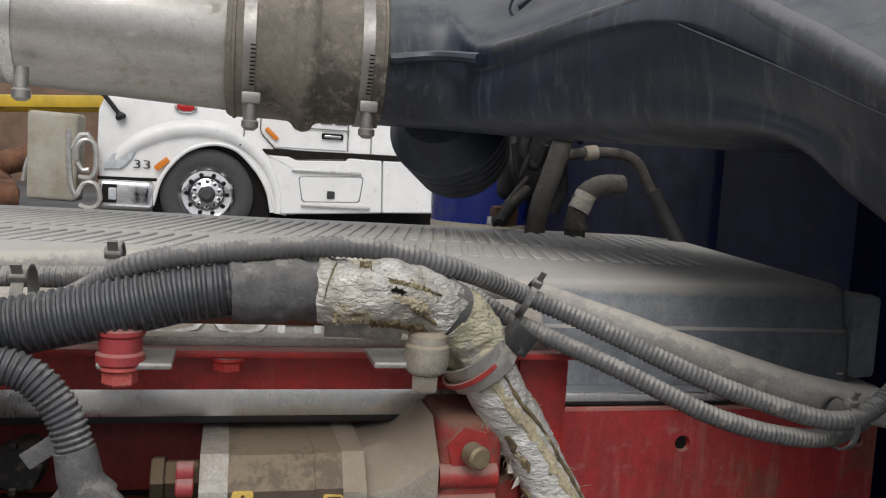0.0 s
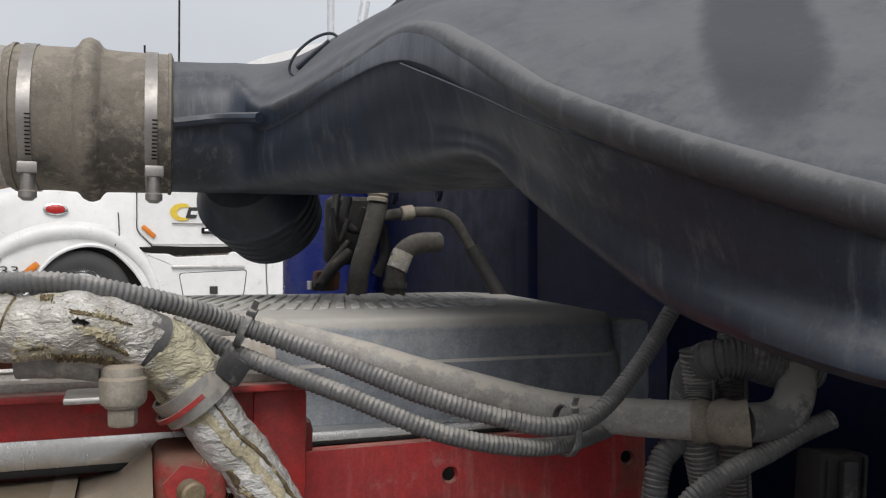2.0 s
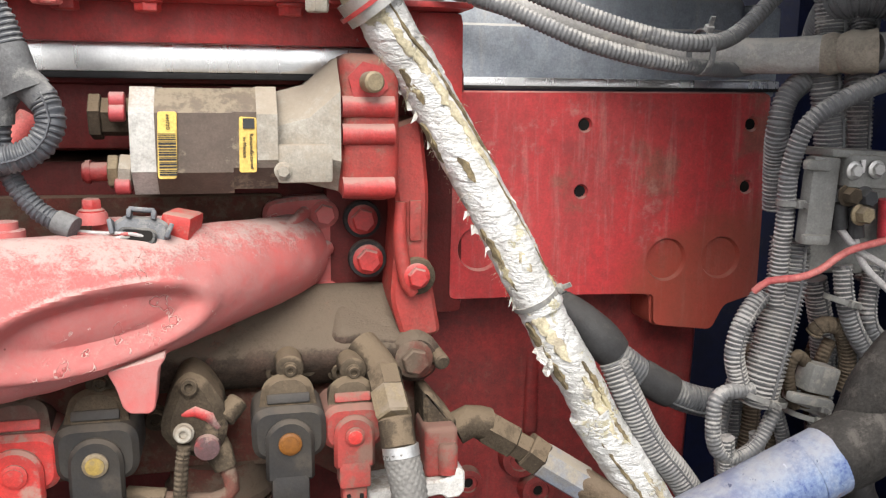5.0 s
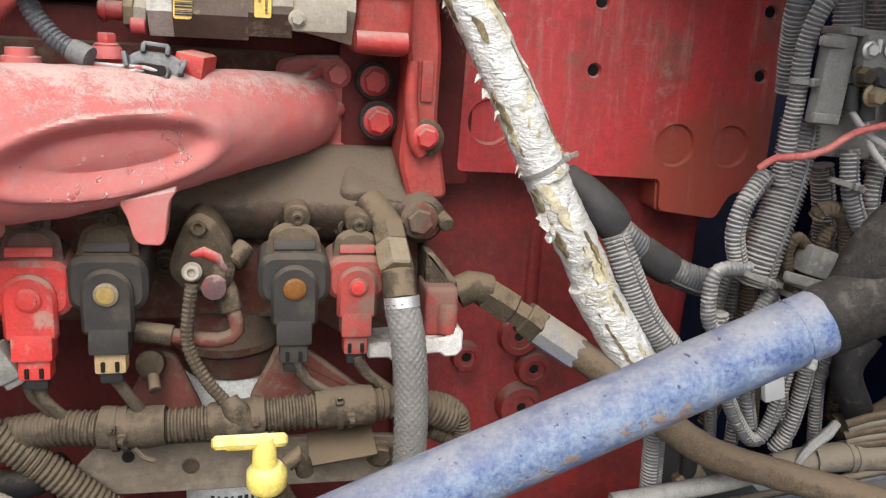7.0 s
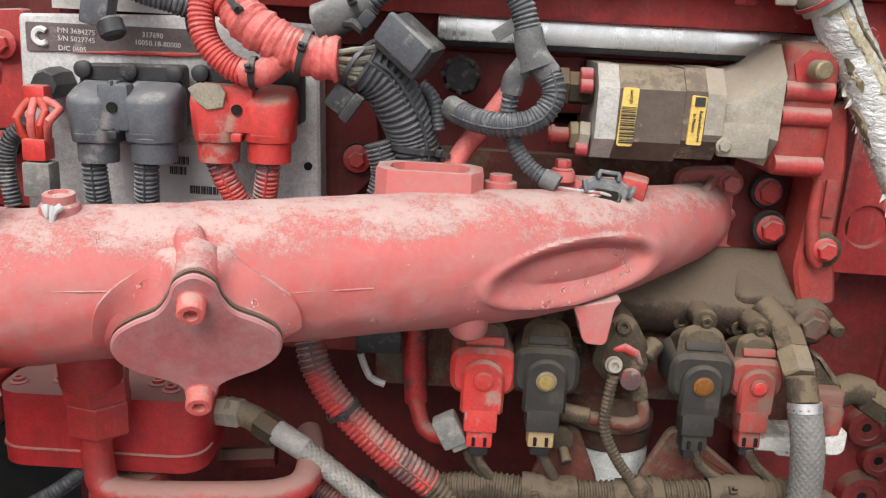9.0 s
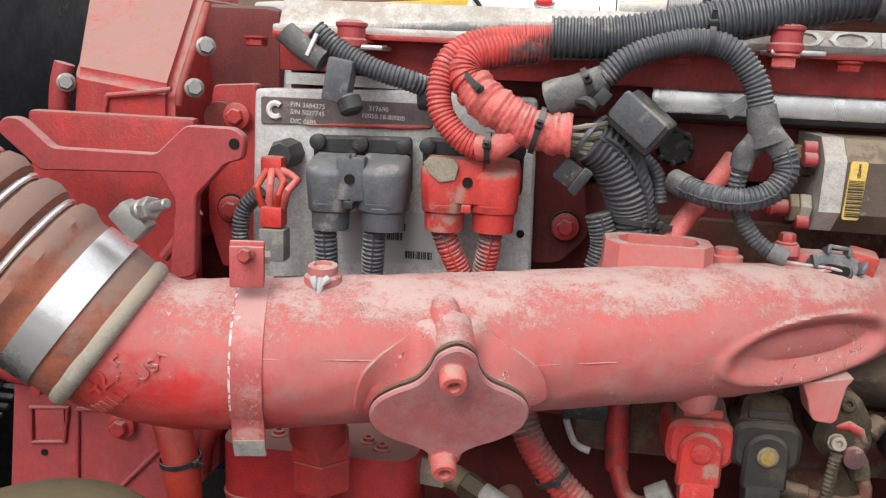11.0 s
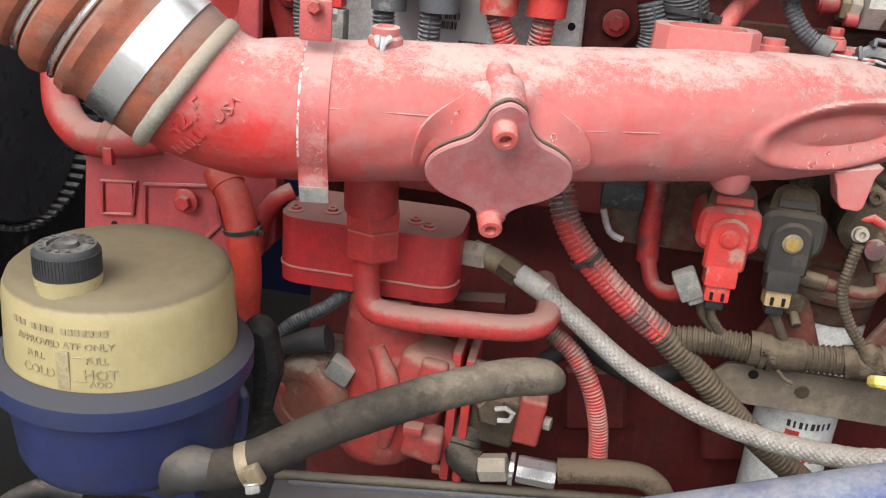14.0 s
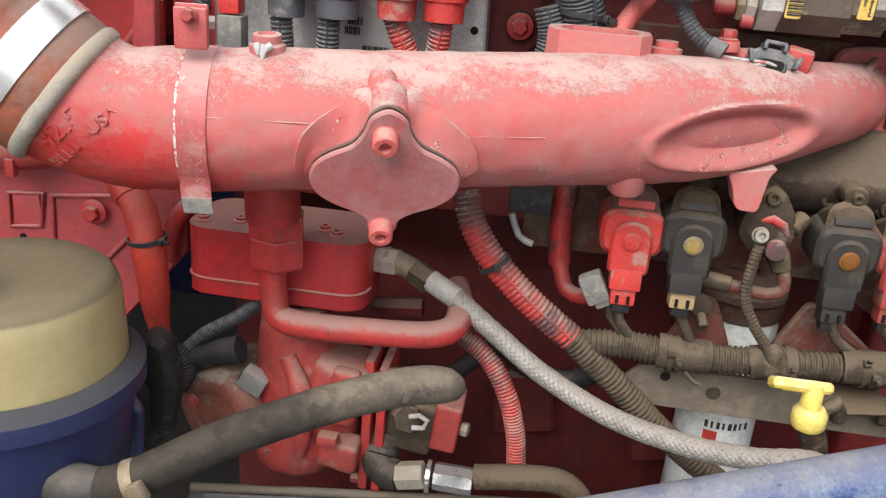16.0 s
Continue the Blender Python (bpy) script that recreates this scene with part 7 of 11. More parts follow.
def build_ecm():
    e = thing("control_module", (-0.43, 0.68, 1.17), "grey alloy engine control module with black and red plugs", "control module")
    panel("case", ((-0.593, 0.660, 1.329), (-0.407, 0.660, 1.336), (-0.281, 0.660, 1.333), (-0.276, 0.660, 1.139), (-0.597, 0.660, 1.111)), 0.66, 0.05, "ecm_plate", e, 0.006, 0.003)
    for k in range(5):
        part("fin", block(V((-0.491, 0.665, 1.340)) + Vector((0, 0.006 * k, 0.002)), (0.135, 0.002, 0.012), 0), "alu", e)
    plate_ob = panel("nameplate", ((-0.585, 0.657, 1.321), (-0.392, 0.657, 1.322), (-0.392, 0.657, 1.297), (-0.585, 0.657, 1.291)), 0.6575, 0.003, "label_grey", e, 0.003, 0.0005, "dark nameplate with white stamped numbers")
    b = sweep([V((-0.568, 0.656, 1.307)) + Vector((0.0075 * math.cos(a), 0, 0.0075 * math.sin(a))) for a in [radians(45 + 270 * k / 12) for k in range(13)]], 0.0033, 6, smooth=False)
    part("emblem", b, "white_ink", plate_ob, "white open ring emblem")
    part("overspray", rough_up(sweep([(-0.535, 0.6562, 1.2925), (-0.48, 0.6562, 1.2945), (-0.43, 0.6562, 1.2958), (-0.394, 0.6562, 1.2972)], [0.0006, 0.0022, 0.0026, 0.0016], 8, 0.004), 0.0008, 200), "red_bright", plate_ob, "streak of red paint along the plate")
    rot = pose(0, 0, 0, 0, 1.6, 0)
    for body, at in (("P/N 3684275", (-0.551, 0.656, 1.314)), ("S/N 5027745", (-0.551, 0.656, 1.306)), ("D/C 0605", (-0.551, 0.656, 1.296)), ("317690", (-0.463, 0.656, 1.314)), ("10050.18-80000", (-0.471, 0.656, 1.306))):
        part("stamped_line", text_mesh(body, 0.0074, Matrix.Translation(V(at)) @ rot, 0.0002, "LEFT"), "white_ink", plate_ob)
    st = panel("sticker", ((-0.490, 0.657, 1.197), (-0.387, 0.657, 1.203), (-0.383, 0.657, 1.145), (-0.489, 0.657, 1.140)), 0.6585, 0.0025, "label_white", e, 0.001, 0)
    for at, n in (((-0.424, 0.656, 1.185), 9), ((-0.427, 0.656, 1.174), 9), ((-0.400, 0.656, 1.154), 14)):
        rb = random.Random(n)
        x = -n * 0.0012
        for k in range(n):
            w = rb.choice((0.0007, 0.0012, 0.0017))
            part("barcode_bar", block(V(at) + Vector((x, 0.001, 0)), (w, 0.001, 0.0085), 0), "ink", st)
            x += w + 0.0009
    part("screw", lathe([(0.0045, 0.003), (0.0045, -0.002), (0.002, -0.002)], (-0.290, 0.660, 1.186), (0, 1, 0), 12), "hole", e)
    # red mounting wings
    w = thing("module_bracket", (-0.44, 0.72, 1.18), "red steel mounting plate behind the control module", "bracket")
    panel("left_wing", ((-0.653, 0.690, 1.330), (-0.602, 0.690, 1.334), (-0.600, 0.690, 1.118), (-0.645, 0.690, 1.115), (-0.661, 0.690, 1.166), (-0.662, 0.690, 1.204), (-0.650, 0.690, 1.278), (-0.659, 0.690, 1.297)), 0.69, 0.02, "red", w, 0.006)
    panel("right_wing", ((-0.281, 0.700, 1.294), (-0.229, 0.700, 1.278), (-0.213, 0.700, 1.182), (-0.244, 0.700, 1.147), (-0.277, 0.700, 1.144)), 0.70, 0.02, "red_dark", w, 0.01)
    for at in ((-0.622, 0.680, 1.296), (-0.629, 0.680, 1.188), (-0.241, 0.690, 1.192)):
        part("bolt", hex_bolt(at, (0, -1, 0), 0.0095, 0.0155, 0.010), "red", w)
    part("bush", lathe([(0.019, 0.004), (0.018, -0.005), (0.012, -0.006)], (-0.643, 0.685, 1.293), (0, 1, 0), 20), "red_dark", w)
    part("washer", lathe([(0.0175, 0), (0.0175, 0.003)], (-0.630, 0.683, 1.188), (0, 1, 0), 20), "rubber", w)
    part("washer", lathe([(0.0175, 0), (0.0175, 0.003)], (-0.241, 0.695, 1.192), (0, 1, 0), 20), "rubber", w)

    def plug_pair(name, label, left, right, flange, mat, ref, hole, latch_mat):
        p = thing(name, V(ref), label, "electrical plug", "control module plugs")
        fl = part("socket_flange", plate(round_outline([(q[0], q[2]) for q in flange], 0.006), 0.03, Matrix.Translation((0, 0.615, 0)), 0.002), "black_plastic", p)
        for c in (left, right):
            xs = [V(q).x for q in c]
            zs = [V(q).z for q in c]
            x0, x1, z0, z1 = min(xs), max(xs), min(zs), max(zs)
            cx, hw = (x0 + x1) / 2, (x1 - x0) / 2
            b = bmesh.new()
            rows = []
            for f, dep, k in ((0.0, 0.572, 0.90), (0.03, 0.569, 0.93), (0.66, 0.563, 1.0), (0.78, 0.566, 0.99), (0.90, 0.580, 0.93), (1.0, 0.600, 0.84)):
                z = z0 + 0.010 + (z1 - z0 - 0.010) * f
                rows.append([b.verts.new((cx + sx * hw * k, y, z)) for sx, y in ((-0.9, 0.622), (-1, 0.608), (-1, dep + 0.016), (-0.84, dep + 0.006), (-0.5, dep), (0.5, dep), (0.84, dep + 0.006), (1, dep + 0.016), (1, 0.608), (0.9, 0.622))])
            for r0, r1 in zip(rows, rows[1:]):
                for k in range(10):
                    b.faces.new((r0[k], r0[(k + 1) % 10], r1[(k + 1) % 10], r1[k]))
            b.faces.new(rows[0][::-1])
            b.faces.new(rows[-1])
            bmesh.ops.bevel(b, geom=[g for g in b.edges if g.calc_face_angle(0) > 0.6], offset=0.002, segments=2, affect="EDGES")
            body = part("shell", b, mat, p)
            part("cuff", lathe([(hw * 0.70, -0.024), (hw * 0.82, -0.0235), (hw * 0.85, -0.004), (hw * 0.93, -0.003), (hw * 0.94, 0.0005), (hw * 0.86, 0.002)], (cx, 0.592, z0 + 0.014), (0, 0, 1), 32), mat, body)
            part("moulding_seam", block((cx, 0.5625, z0 + (z1 - z0) * 0.30), (hw * 0.9, 0.0012, 0.0010), 0), mat, body)
        x0, x1, z1 = min(q[0] for q in flange), max(q[0] for q in flange), max(q[2] for q in flange)
        for f in (0.06, 0.5, 0.94):
            part("lobe", lathe([(0.0085, 0.004), (0.0085, -0.004), (0.006, -0.006), (0.001, -0.0065)], (x0 + (x1 - x0) * f, 0.613, z1 - 0.008), (0, 1, 0), 20), "black_plastic", fl)
        part("rail", block(V(hole) + Vector((0, 0.0085, 0.0)), (0.010, 0.010, 0.050), 0.002), mat, p)
        for dz, h in ((0.018, 0.014), (-0.018, 0.012)):
            part("rail_mark", block(V(hole) + Vector((0, 0.0030, dz)), (0.0024, 0.0012, h), 0.0004), latch_mat, p)
        part("bridge", block(V(hole) + Vector((0, 0.012, 0)), (0.03, 0.02, 0.045), 0.004), mat, p)
        part("screw_bore", lathe([(0.0052, 0), (0.0052, 0.003)], V(hole) + Vector((0, -0.0005, 0)), (0, 1, 0), 16), "hole", p)
        part("latch", block(V(hole) + Vector((0, -0.001, -0.026)), (0.01, 0.006, 0.008), 0.002), latch_mat, p)
        return p
    plug_pair("black_plug", "black twin plug with a centre screw", ((-0.510, 0.565, 1.269), (-0.463, 0.565, 1.201)), ((-0.458, 0.565, 1.271), (-0.404, 0.565, 1.204)), ((-0.513, 0.615, 1.284), (-0.411, 0.615, 1.287), (-0.409, 0.615, 1.225), (-0.512, 0.615, 1.217)), "grey_plastic", (-0.462, 0.565, 1.249), (-0.461, 0.565, 1.248), "black_plastic")
    patch = [(-0.387, 0.560, 1.270), (-0.377, 0.560, 1.276), (-0.356, 0.560, 1.275), (-0.351, 0.560, 1.268), (-0.354, 0.560, 1.254), (-0.369, 0.560, 1.251), (-0.378, 0.560, 1.258)]
    red_twin = plug_pair("red_plug", "red painted twin plug with a flaking patch", ((-0.391, 0.565, 1.273), (-0.342, 0.565, 1.208)), ((-0.342, 0.565, 1.274), (-0.291, 0.565, 1.210)), ((-0.396, 0.615, 1.288), (-0.291, 0.615, 1.289), (-0.290, 0.615, 1.234), (-0.394, 0.615, 1.227)), "red_bright", (-0.343, 0.565, 1.253), (-0.342, 0.565, 1.252), "red_bright")
    panel("paint_flake", patch, 0.5605, 0.004, "grime_tan", red_twin, 0.002, 0.0005, "grey-tan flaking patch")
    for pts, mat in ((((-0.492, 0.592, 1.194), (-0.491, 0.592, 1.170), (-0.491, 0.600, 1.134)), "loom"), (((-0.439, 0.592, 1.197), (-0.440, 0.592, 1.171), (-0.443, 0.600, 1.132)), "loom"), (((-0.369, 0.592, 1.201), (-0.361, 0.592, 1.181), (-0.345, 0.600, 1.147)), "loom_red"), (((-0.317, 0.592, 1.204), (-0.319, 0.592, 1.184), (-0.325, 0.600, 1.148)), "loom_red")):
        conduit("conduit", pts, 0.0125, mat, "corrugated conduit leading down from the control module plug", group="control module conduits")
    # small side plug with four red wires
    s = thing("sensor_plug", V((-0.548, 0.600, 1.170)), "small grey and red plug with four looping wires", "electrical plug")
    part("socket", rough_up(lathe([(0.016, 0.03), (0.017, 0.0), (0.013, -0.016)], (-0.551, 0.635, 1.261), (0, 1, 0), 8), 0.001, 60), "black_plastic", s)
    part("socket_cap", block((-0.556, 0.615, 1.250), (0.024, 0.02, 0.022), 0.004), "red_bright", s)
    for k, (px) in enumerate((0, 1, 2, 3)):
        top = V((-0.560, 0.605, 1.246)).lerp(V((-0.543, 0.605, 1.247)), k / 3)
        end = V((-0.559, 0.598, 1.205)).lerp(V((-0.540, 0.598, 1.206)), k / 3)
        bow = V((-0.567, 0.585, 1.226)).lerp(V((-0.516, 0.585, 1.239)), k / 3)
        part("wire", sweep([top, top.lerp(bow, 0.8), bow.lerp(end, 0.55) + Vector((0, -0.004 * k, 0.003 * k)), end], 0.0041, 10), "tape_red" if k % 2 else "red_dirty", s)
    part("plug_body", block((-0.550, 0.598, 1.199), (0.024, 0.022, 0.022), 0.003), "red_bright", s)
    part("plug_base", block((-0.549, 0.598, 1.169), (0.028, 0.024, 0.035), 0.003), "moss_grey", s)
    conduit("conduit", ((-0.571, 0.620, 1.222), (-0.591, 0.620, 1.201), (-0.596, 0.620, 1.172), (-0.591, 0.620, 1.134)), 0.009, "loom", "thin grey conduit curving past the small plug", group="control module conduits")


build_ecm()

# ---- wiring harness over the module ----


def build_harness():
    G = "engine wiring harness"
    conduit("conduit", ((0.032, 0.600, 1.446), (-0.010, 0.600, 1.440), (-0.051, 0.600, 1.430), (-0.195, 0.600, 1.400), (-0.271, 0.600, 1.395)), 0.0205, "loom", "thick dusty corrugated conduit along the rocker rail", group=G, pitch=0.0062)
    conduit("conduit", ((-0.271, 0.600, 1.395), (-0.332, 0.592, 1.390), (-0.363, 0.578, 1.375), (-0.374, 0.568, 1.347), (-0.370, 0.562, 1.318), (-0.350, 0.560, 1.295), (-0.328, 0.560, 1.286)), 0.0125, "loom_red", "red oversprayed conduit looping over the module", group=G)
    conduit("conduit", ((-0.276, 0.605, 1.388), (-0.322, 0.590, 1.380), (-0.347, 0.580, 1.372), (-0.351, 0.570, 1.354), (-0.331, 0.565, 1.336)), 0.017, "loom_red", "thick red oversprayed conduit bending down", group=G)
    t = thing("taped_branch", V((-0.296, 0.560, 1.314)), "harness branch wrapped in red oversprayed tape", "harness branch")
    part("wrap", rough_up(rough_up(sweep([(-0.342, 0.567, 1.346), (-0.322, 0.560, 1.329), (-0.294, 0.560, 1.313), (-0.266, 0.560, 1.305), (-0.245, 0.560, 1.304)], lambda d, L: 0.0195 + 0.0010 * math.sin(d * 420) + 0.0006 * math.sin(d * 1130), 40, 0.0015), 0.002, 60), 0.0012, 170), "tape_red", t)
    part("branch_cuff", rough_up(sweep([(-0.333, 0.558, 1.287), (-0.315, 0.555, 1.289), (-0.298, 0.558, 1.303)], 0.0125, 14, 0.004), 0.0015, 60), "tape_red", t)
    for c, ax, r in (((-0.333, 0.565, 1.344), (0.5, 0, 0.6), 0.021), ((-0.277, 0.560, 1.307), (1, 0, -0.25), 0.0215), ((-0.323, 0.556, 1.288), (1, 0, 0), 0.0138)):
        zip_tie("tie", V(c), ax, r, t, head=(0.2, -1, 0.3))
    for k in range(9):
        f = k / 8
        a = V((-0.250, 0.555, 1.310)).lerp(V((-0.249, 0.565, 1.294)), f)
        b = V((-0.212, 0.565, 1.317)).lerp(V((-0.212, 0.575, 1.284)), f)
        mid = a.lerp(b, 0.5) + Vector((0, -0.006, 0.004 * math.sin(k * 2)))
        part("wire", sweep([a, mid, b], 0.0026, 7), "wire_green", t, "olive green wire")
    # wide split conduit standing behind the octagonal pad
    b = corrugated([(-0.226, 0.578, 1.301), (-0.207, 0.585, 1.288), (-0.188, 0.597, 1.259), (-0.177, 0.612, 1.229), (-0.169, 0.620, 1.185)], 0.0255, 0.0062, 0.1, 20)
    wc = thing("wide_conduit", V((-0.169, 0.620, 1.185)), "wide corrugated conduit with an open end showing wires", "conduit", G)
    part("corrugated_tube", b, "loom", wc, smooth=30)
    path = spline([(-0.226, 0.578, 1.301), (-0.207, 0.585, 1.288), (-0.188, 0.597, 1.259), (-0.177, 0.612, 1.229), (-0.169, 0.620, 1.185)], 0.006)
    for side_off in (-0.0035, 0.0035):
        part("slit_edge", sweep([q + Vector((0.4, -0.9, 0.15)).normalized() * 0.0254 + Vector((side_off, 0, 0)) for q in path], 0.0017, 8, smooth=False), "loom", wc)
    part("end_rim", ring_band((-0.226, 0.578, 1.301), (0.8, -0.25, -0.55), 0.0245, 0.004, 0.0022, 32), "loom", wc)
    conduit("conduit", ((-0.211, 0.600, 1.224), (-0.203, 0.600, 1.195), (-0.208, 0.600, 1.165)), 0.014, "loom", "grey conduit beside the wide one", group=G)
    conduit("conduit", ((-0.171, 0.600, 1.283), (-0.156, 0.600, 1.267), (-0.151, 0.600, 1.240)), 0.0072, "loom", "thin conduit behind the wide one", group=G)
    zip_tie("tie", V((-0.175, 0.615, 1.219)), (0.1, 0, 1), 0.0275, None, head=(1, -0.6, 0))
    cap = thing("capped_connector", V((-0.185, 0.555, 1.321)), "square black dust cap on a spare connector", "connector")
    part("cap", block((-0.180, 0.560, 1.320), (0.052, 0.036, 0.036), 0.006, (10, 38, -15)), "black_plastic", cap)
    part("cap_lid", block((-0.186, 0.545, 1.323), (0.050, 0.01, 0.030), 0.004, (10, 38, -15)), "grey_plastic", cap)
    part("strap", sweep([(-0.222, 0.555, 1.331), (-0.231, 0.560, 1.337), (-0.243, 0.570, 1.337)], 0.005, 8), "black_plastic", cap)
    part("latch", block((-0.219, 0.545, 1.342), (0.012, 0.01, 0.014), 0.002, (0, 38, 0)), "black_plastic", cap)
    cc = thing("small_connector", V((-0.242, 0.570, 1.266)), "small black square connector", "connector")
    part("body", block((-0.243, 0.575, 1.266), (0.026, 0.024, 0.024), 0.003, (0, 35, 0)), "black_plastic", cc)
    part("rim", block((-0.233, 0.572, 1.260), (0.010, 0.028, 0.028), 0.002, (0, 35, 0)), "black_plastic", cc)
    knob = thing("filler_cap", V((-0.131, 0.690, 1.288)), "black knurled filler cap on the engine side", "filler cap")
    part("body", lathe([(0.014, 0.035), (0.014, 0.004), (0.020, 0.0), (0.020, -0.012), (0.017, -0.016), (0.006, -0.016)], (-0.131, 0.690, 1.289), (0, 1, 0), 24), "rubber", knob)
    for k in range(8):
        a = k * math.pi / 4
        part("grip", block(V((-0.133, 0.676, 1.290)) + Vector((0.018 * math.cos(a), 0, 0.018 * math.sin(a))), (0.006, 0.014, 0.006), 0.002, (0, -math.degrees(a), 0)), "rubber", knob)
    # arch of conduit with the taped fork
    conduit("conduit", ((-0.221, 0.572, 1.357), (-0.200, 0.572, 1.376), (-0.171, 0.572, 1.389), (-0.135, 0.572, 1.396), (-0.104, 0.572, 1.389), (-0.082, 0.570, 1.365), (-0.071, 0.568, 1.335)), 0.0125, "loom", "arched corrugated conduit above the actuator", group=G)
    tape = thing("taped_fork", V((-0.068, 0.565, 1.315)), "grey cloth tape binding a forked conduit", "harness branch")
    part("wrap", rough_up(sweep([(-0.073, 0.568, 1.340), (-0.068, 0.566, 1.320), (-0.063, 0.566, 1.307)], [0.0135, 0.0145, 0.019], 18, 0.004), 0.001, 70), "tape", tape)
    part("leg", rough_up(sweep([(-0.071, 0.566, 1.312), (-0.081, 0.568, 1.297), (-0.084, 0.570, 1.282)], 0.0105, 14, 0.004), 0.001, 70), "tape", tape)
    part("leg", rough_up(sweep([(-0.061, 0.564, 1.312), (-0.050, 0.562, 1.300)], 0.0125, 14, 0.004), 0.001, 70), "tape", tape)
    part("flap", block((-0.094, 0.568, 1.338), (0.022, 0.002, 0.012), 0.0005, (0, -35, 0)), "tape", tape)
    conduit("conduit", ((-0.084, 0.570, 1.284), (-0.085, 0.572, 1.259), (-0.077, 0.572, 1.233), (-0.061, 0.570, 1.212), (-0.045, 0.566, 1.202)), 0.0085, "loom", "thin conduit dropping to the manifold sensor", group=G)
    conduit("conduit", ((-0.051, 0.562, 1.303), (-0.045, 0.558, 1.283), (-0.057, 0.556, 1.262), (-0.084, 0.556, 1.253), (-0.113, 0.570, 1.254), (-0.132, 0.590, 1.259)), 0.0118, "loom", "conduit curling back under the fork", group=G)
    part("cuff", rough_up(sweep([(-0.129, 0.588, 1.258), (-0.141, 0.600, 1.263)], 0.0122, 14, 0.004), 0.001, 60), "tape", tape)
    part("cuff", rough_up(sweep([(-0.048, 0.567, 1.204), (-0.034, 0.562, 1.198)], 0.0095, 14, 0.004), 0.001, 60), "tape", tape)
    rough = rough_up(sweep([(-0.266, 0.585, 1.335), (-0.245, 0.578, 1.345), (-0.217, 0.572, 1.358)], [0.020, 0.0165, 0.0135], 16, 0.004), 0.002, 50)
    solid("taped_joint", rough, "tape", "grey taped harness joint", "harness branch", G)
    zip_tie("tie", V((-0.231, 0.573, 1.351)), (1, 0, 0.5), 0.0165, None)
    zip_tie("tie", V((-0.124, 0.575, 1.397)), (1, 0, 0), 0.0142, None, head=(0, -0.4, 1))
    # conduit and hanging plug at upper left
    conduit("conduit", ((-0.507, 0.600, 1.393), (-0.482, 0.600, 1.374), (-0.446, 0.600, 1.357), (-0.411, 0.605, 1.347), (-0.383, 0.620, 1.337)), 0.0112, "loom", "black conduit slanting across the module nameplate", group=G)
    hp = thing("hanging_plug", V((-0.478, 0.600, 1.333)), "black capped plug hanging from the harness", "connector")
    part("wrap", rough_up(sweep([(-0.539, 0.600, 1.390), (-0.518, 0.600, 1.374), (-0.498, 0.598, 1.362)], 0.0125, 14, 0.005), 0.0015, 50), "tape", hp)
    part("tie_wrap", block((-0.507, 0.586, 1.378), (0.004, 0.004, 0.024), 0.001, (0, 25, 0)), "white_ink", hp, "white paper tag")
    part("shell", block((-0.480, 0.595, 1.344), (0.027, 0.026, 0.044), 0.004, (0, 10, 0)), "grey_plastic", hp)
    part("rim", rod((-0.471, 0.592, 1.329), (-0.464, 0.588, 1.312), 0.0125, 14, 0.003), "black_plastic", hp)
    part("boot", rough_up(sweep([(-0.403, 0.620, 1.329), (-0.389, 0.620, 1.332)], [0.012, 0.018], 14, 0.004), 0.002, 50), "black_plastic", hp)
    # pipe support studs on the rail
    for at in ((-0.050, 0.600, 1.403), (-0.475, 0.620, 1.391)):
        sb = thing("support_bracket", V(at) + Vector((0, 0, -0.03)), "rail stud with a round red-painted bushing", "pipe support", "rail supports")
        c = V(at)
        part("bushing", lathe([(0.013, -0.016), (0.0165, -0.012), (0.0165, -0.006), (0.0145, -0.004), (0.0145, 0.006), (0.0165, 0.008), (0.0165, 0.011), (0.010, 0.014)], c, (0, 0, 1), 24), "pink_plate", sb)
        part("plate", block(c + Vector((0.01, 0.015, -0.013)), (0.05, 0.05, 0.005), 0.002), "steel", sb)
        part("nut", hex_bolt(c + Vector((0, 0, -0.014)), (0, 0, -1), 0.012, 0.015, 0.014), "tape_red", sb)


build_harness()

# ---- fuel actuator, solenoids and the pump side ----


M["neck_red"] = surface("grimy_red_neck", (0.112, 0.028, 0.0224), (0.068, 0.044, 0.0336), 0.75, dust=0.2, settle=0.5, dust_colour=(0.176, 0.14, 0.104), bump=0.4)


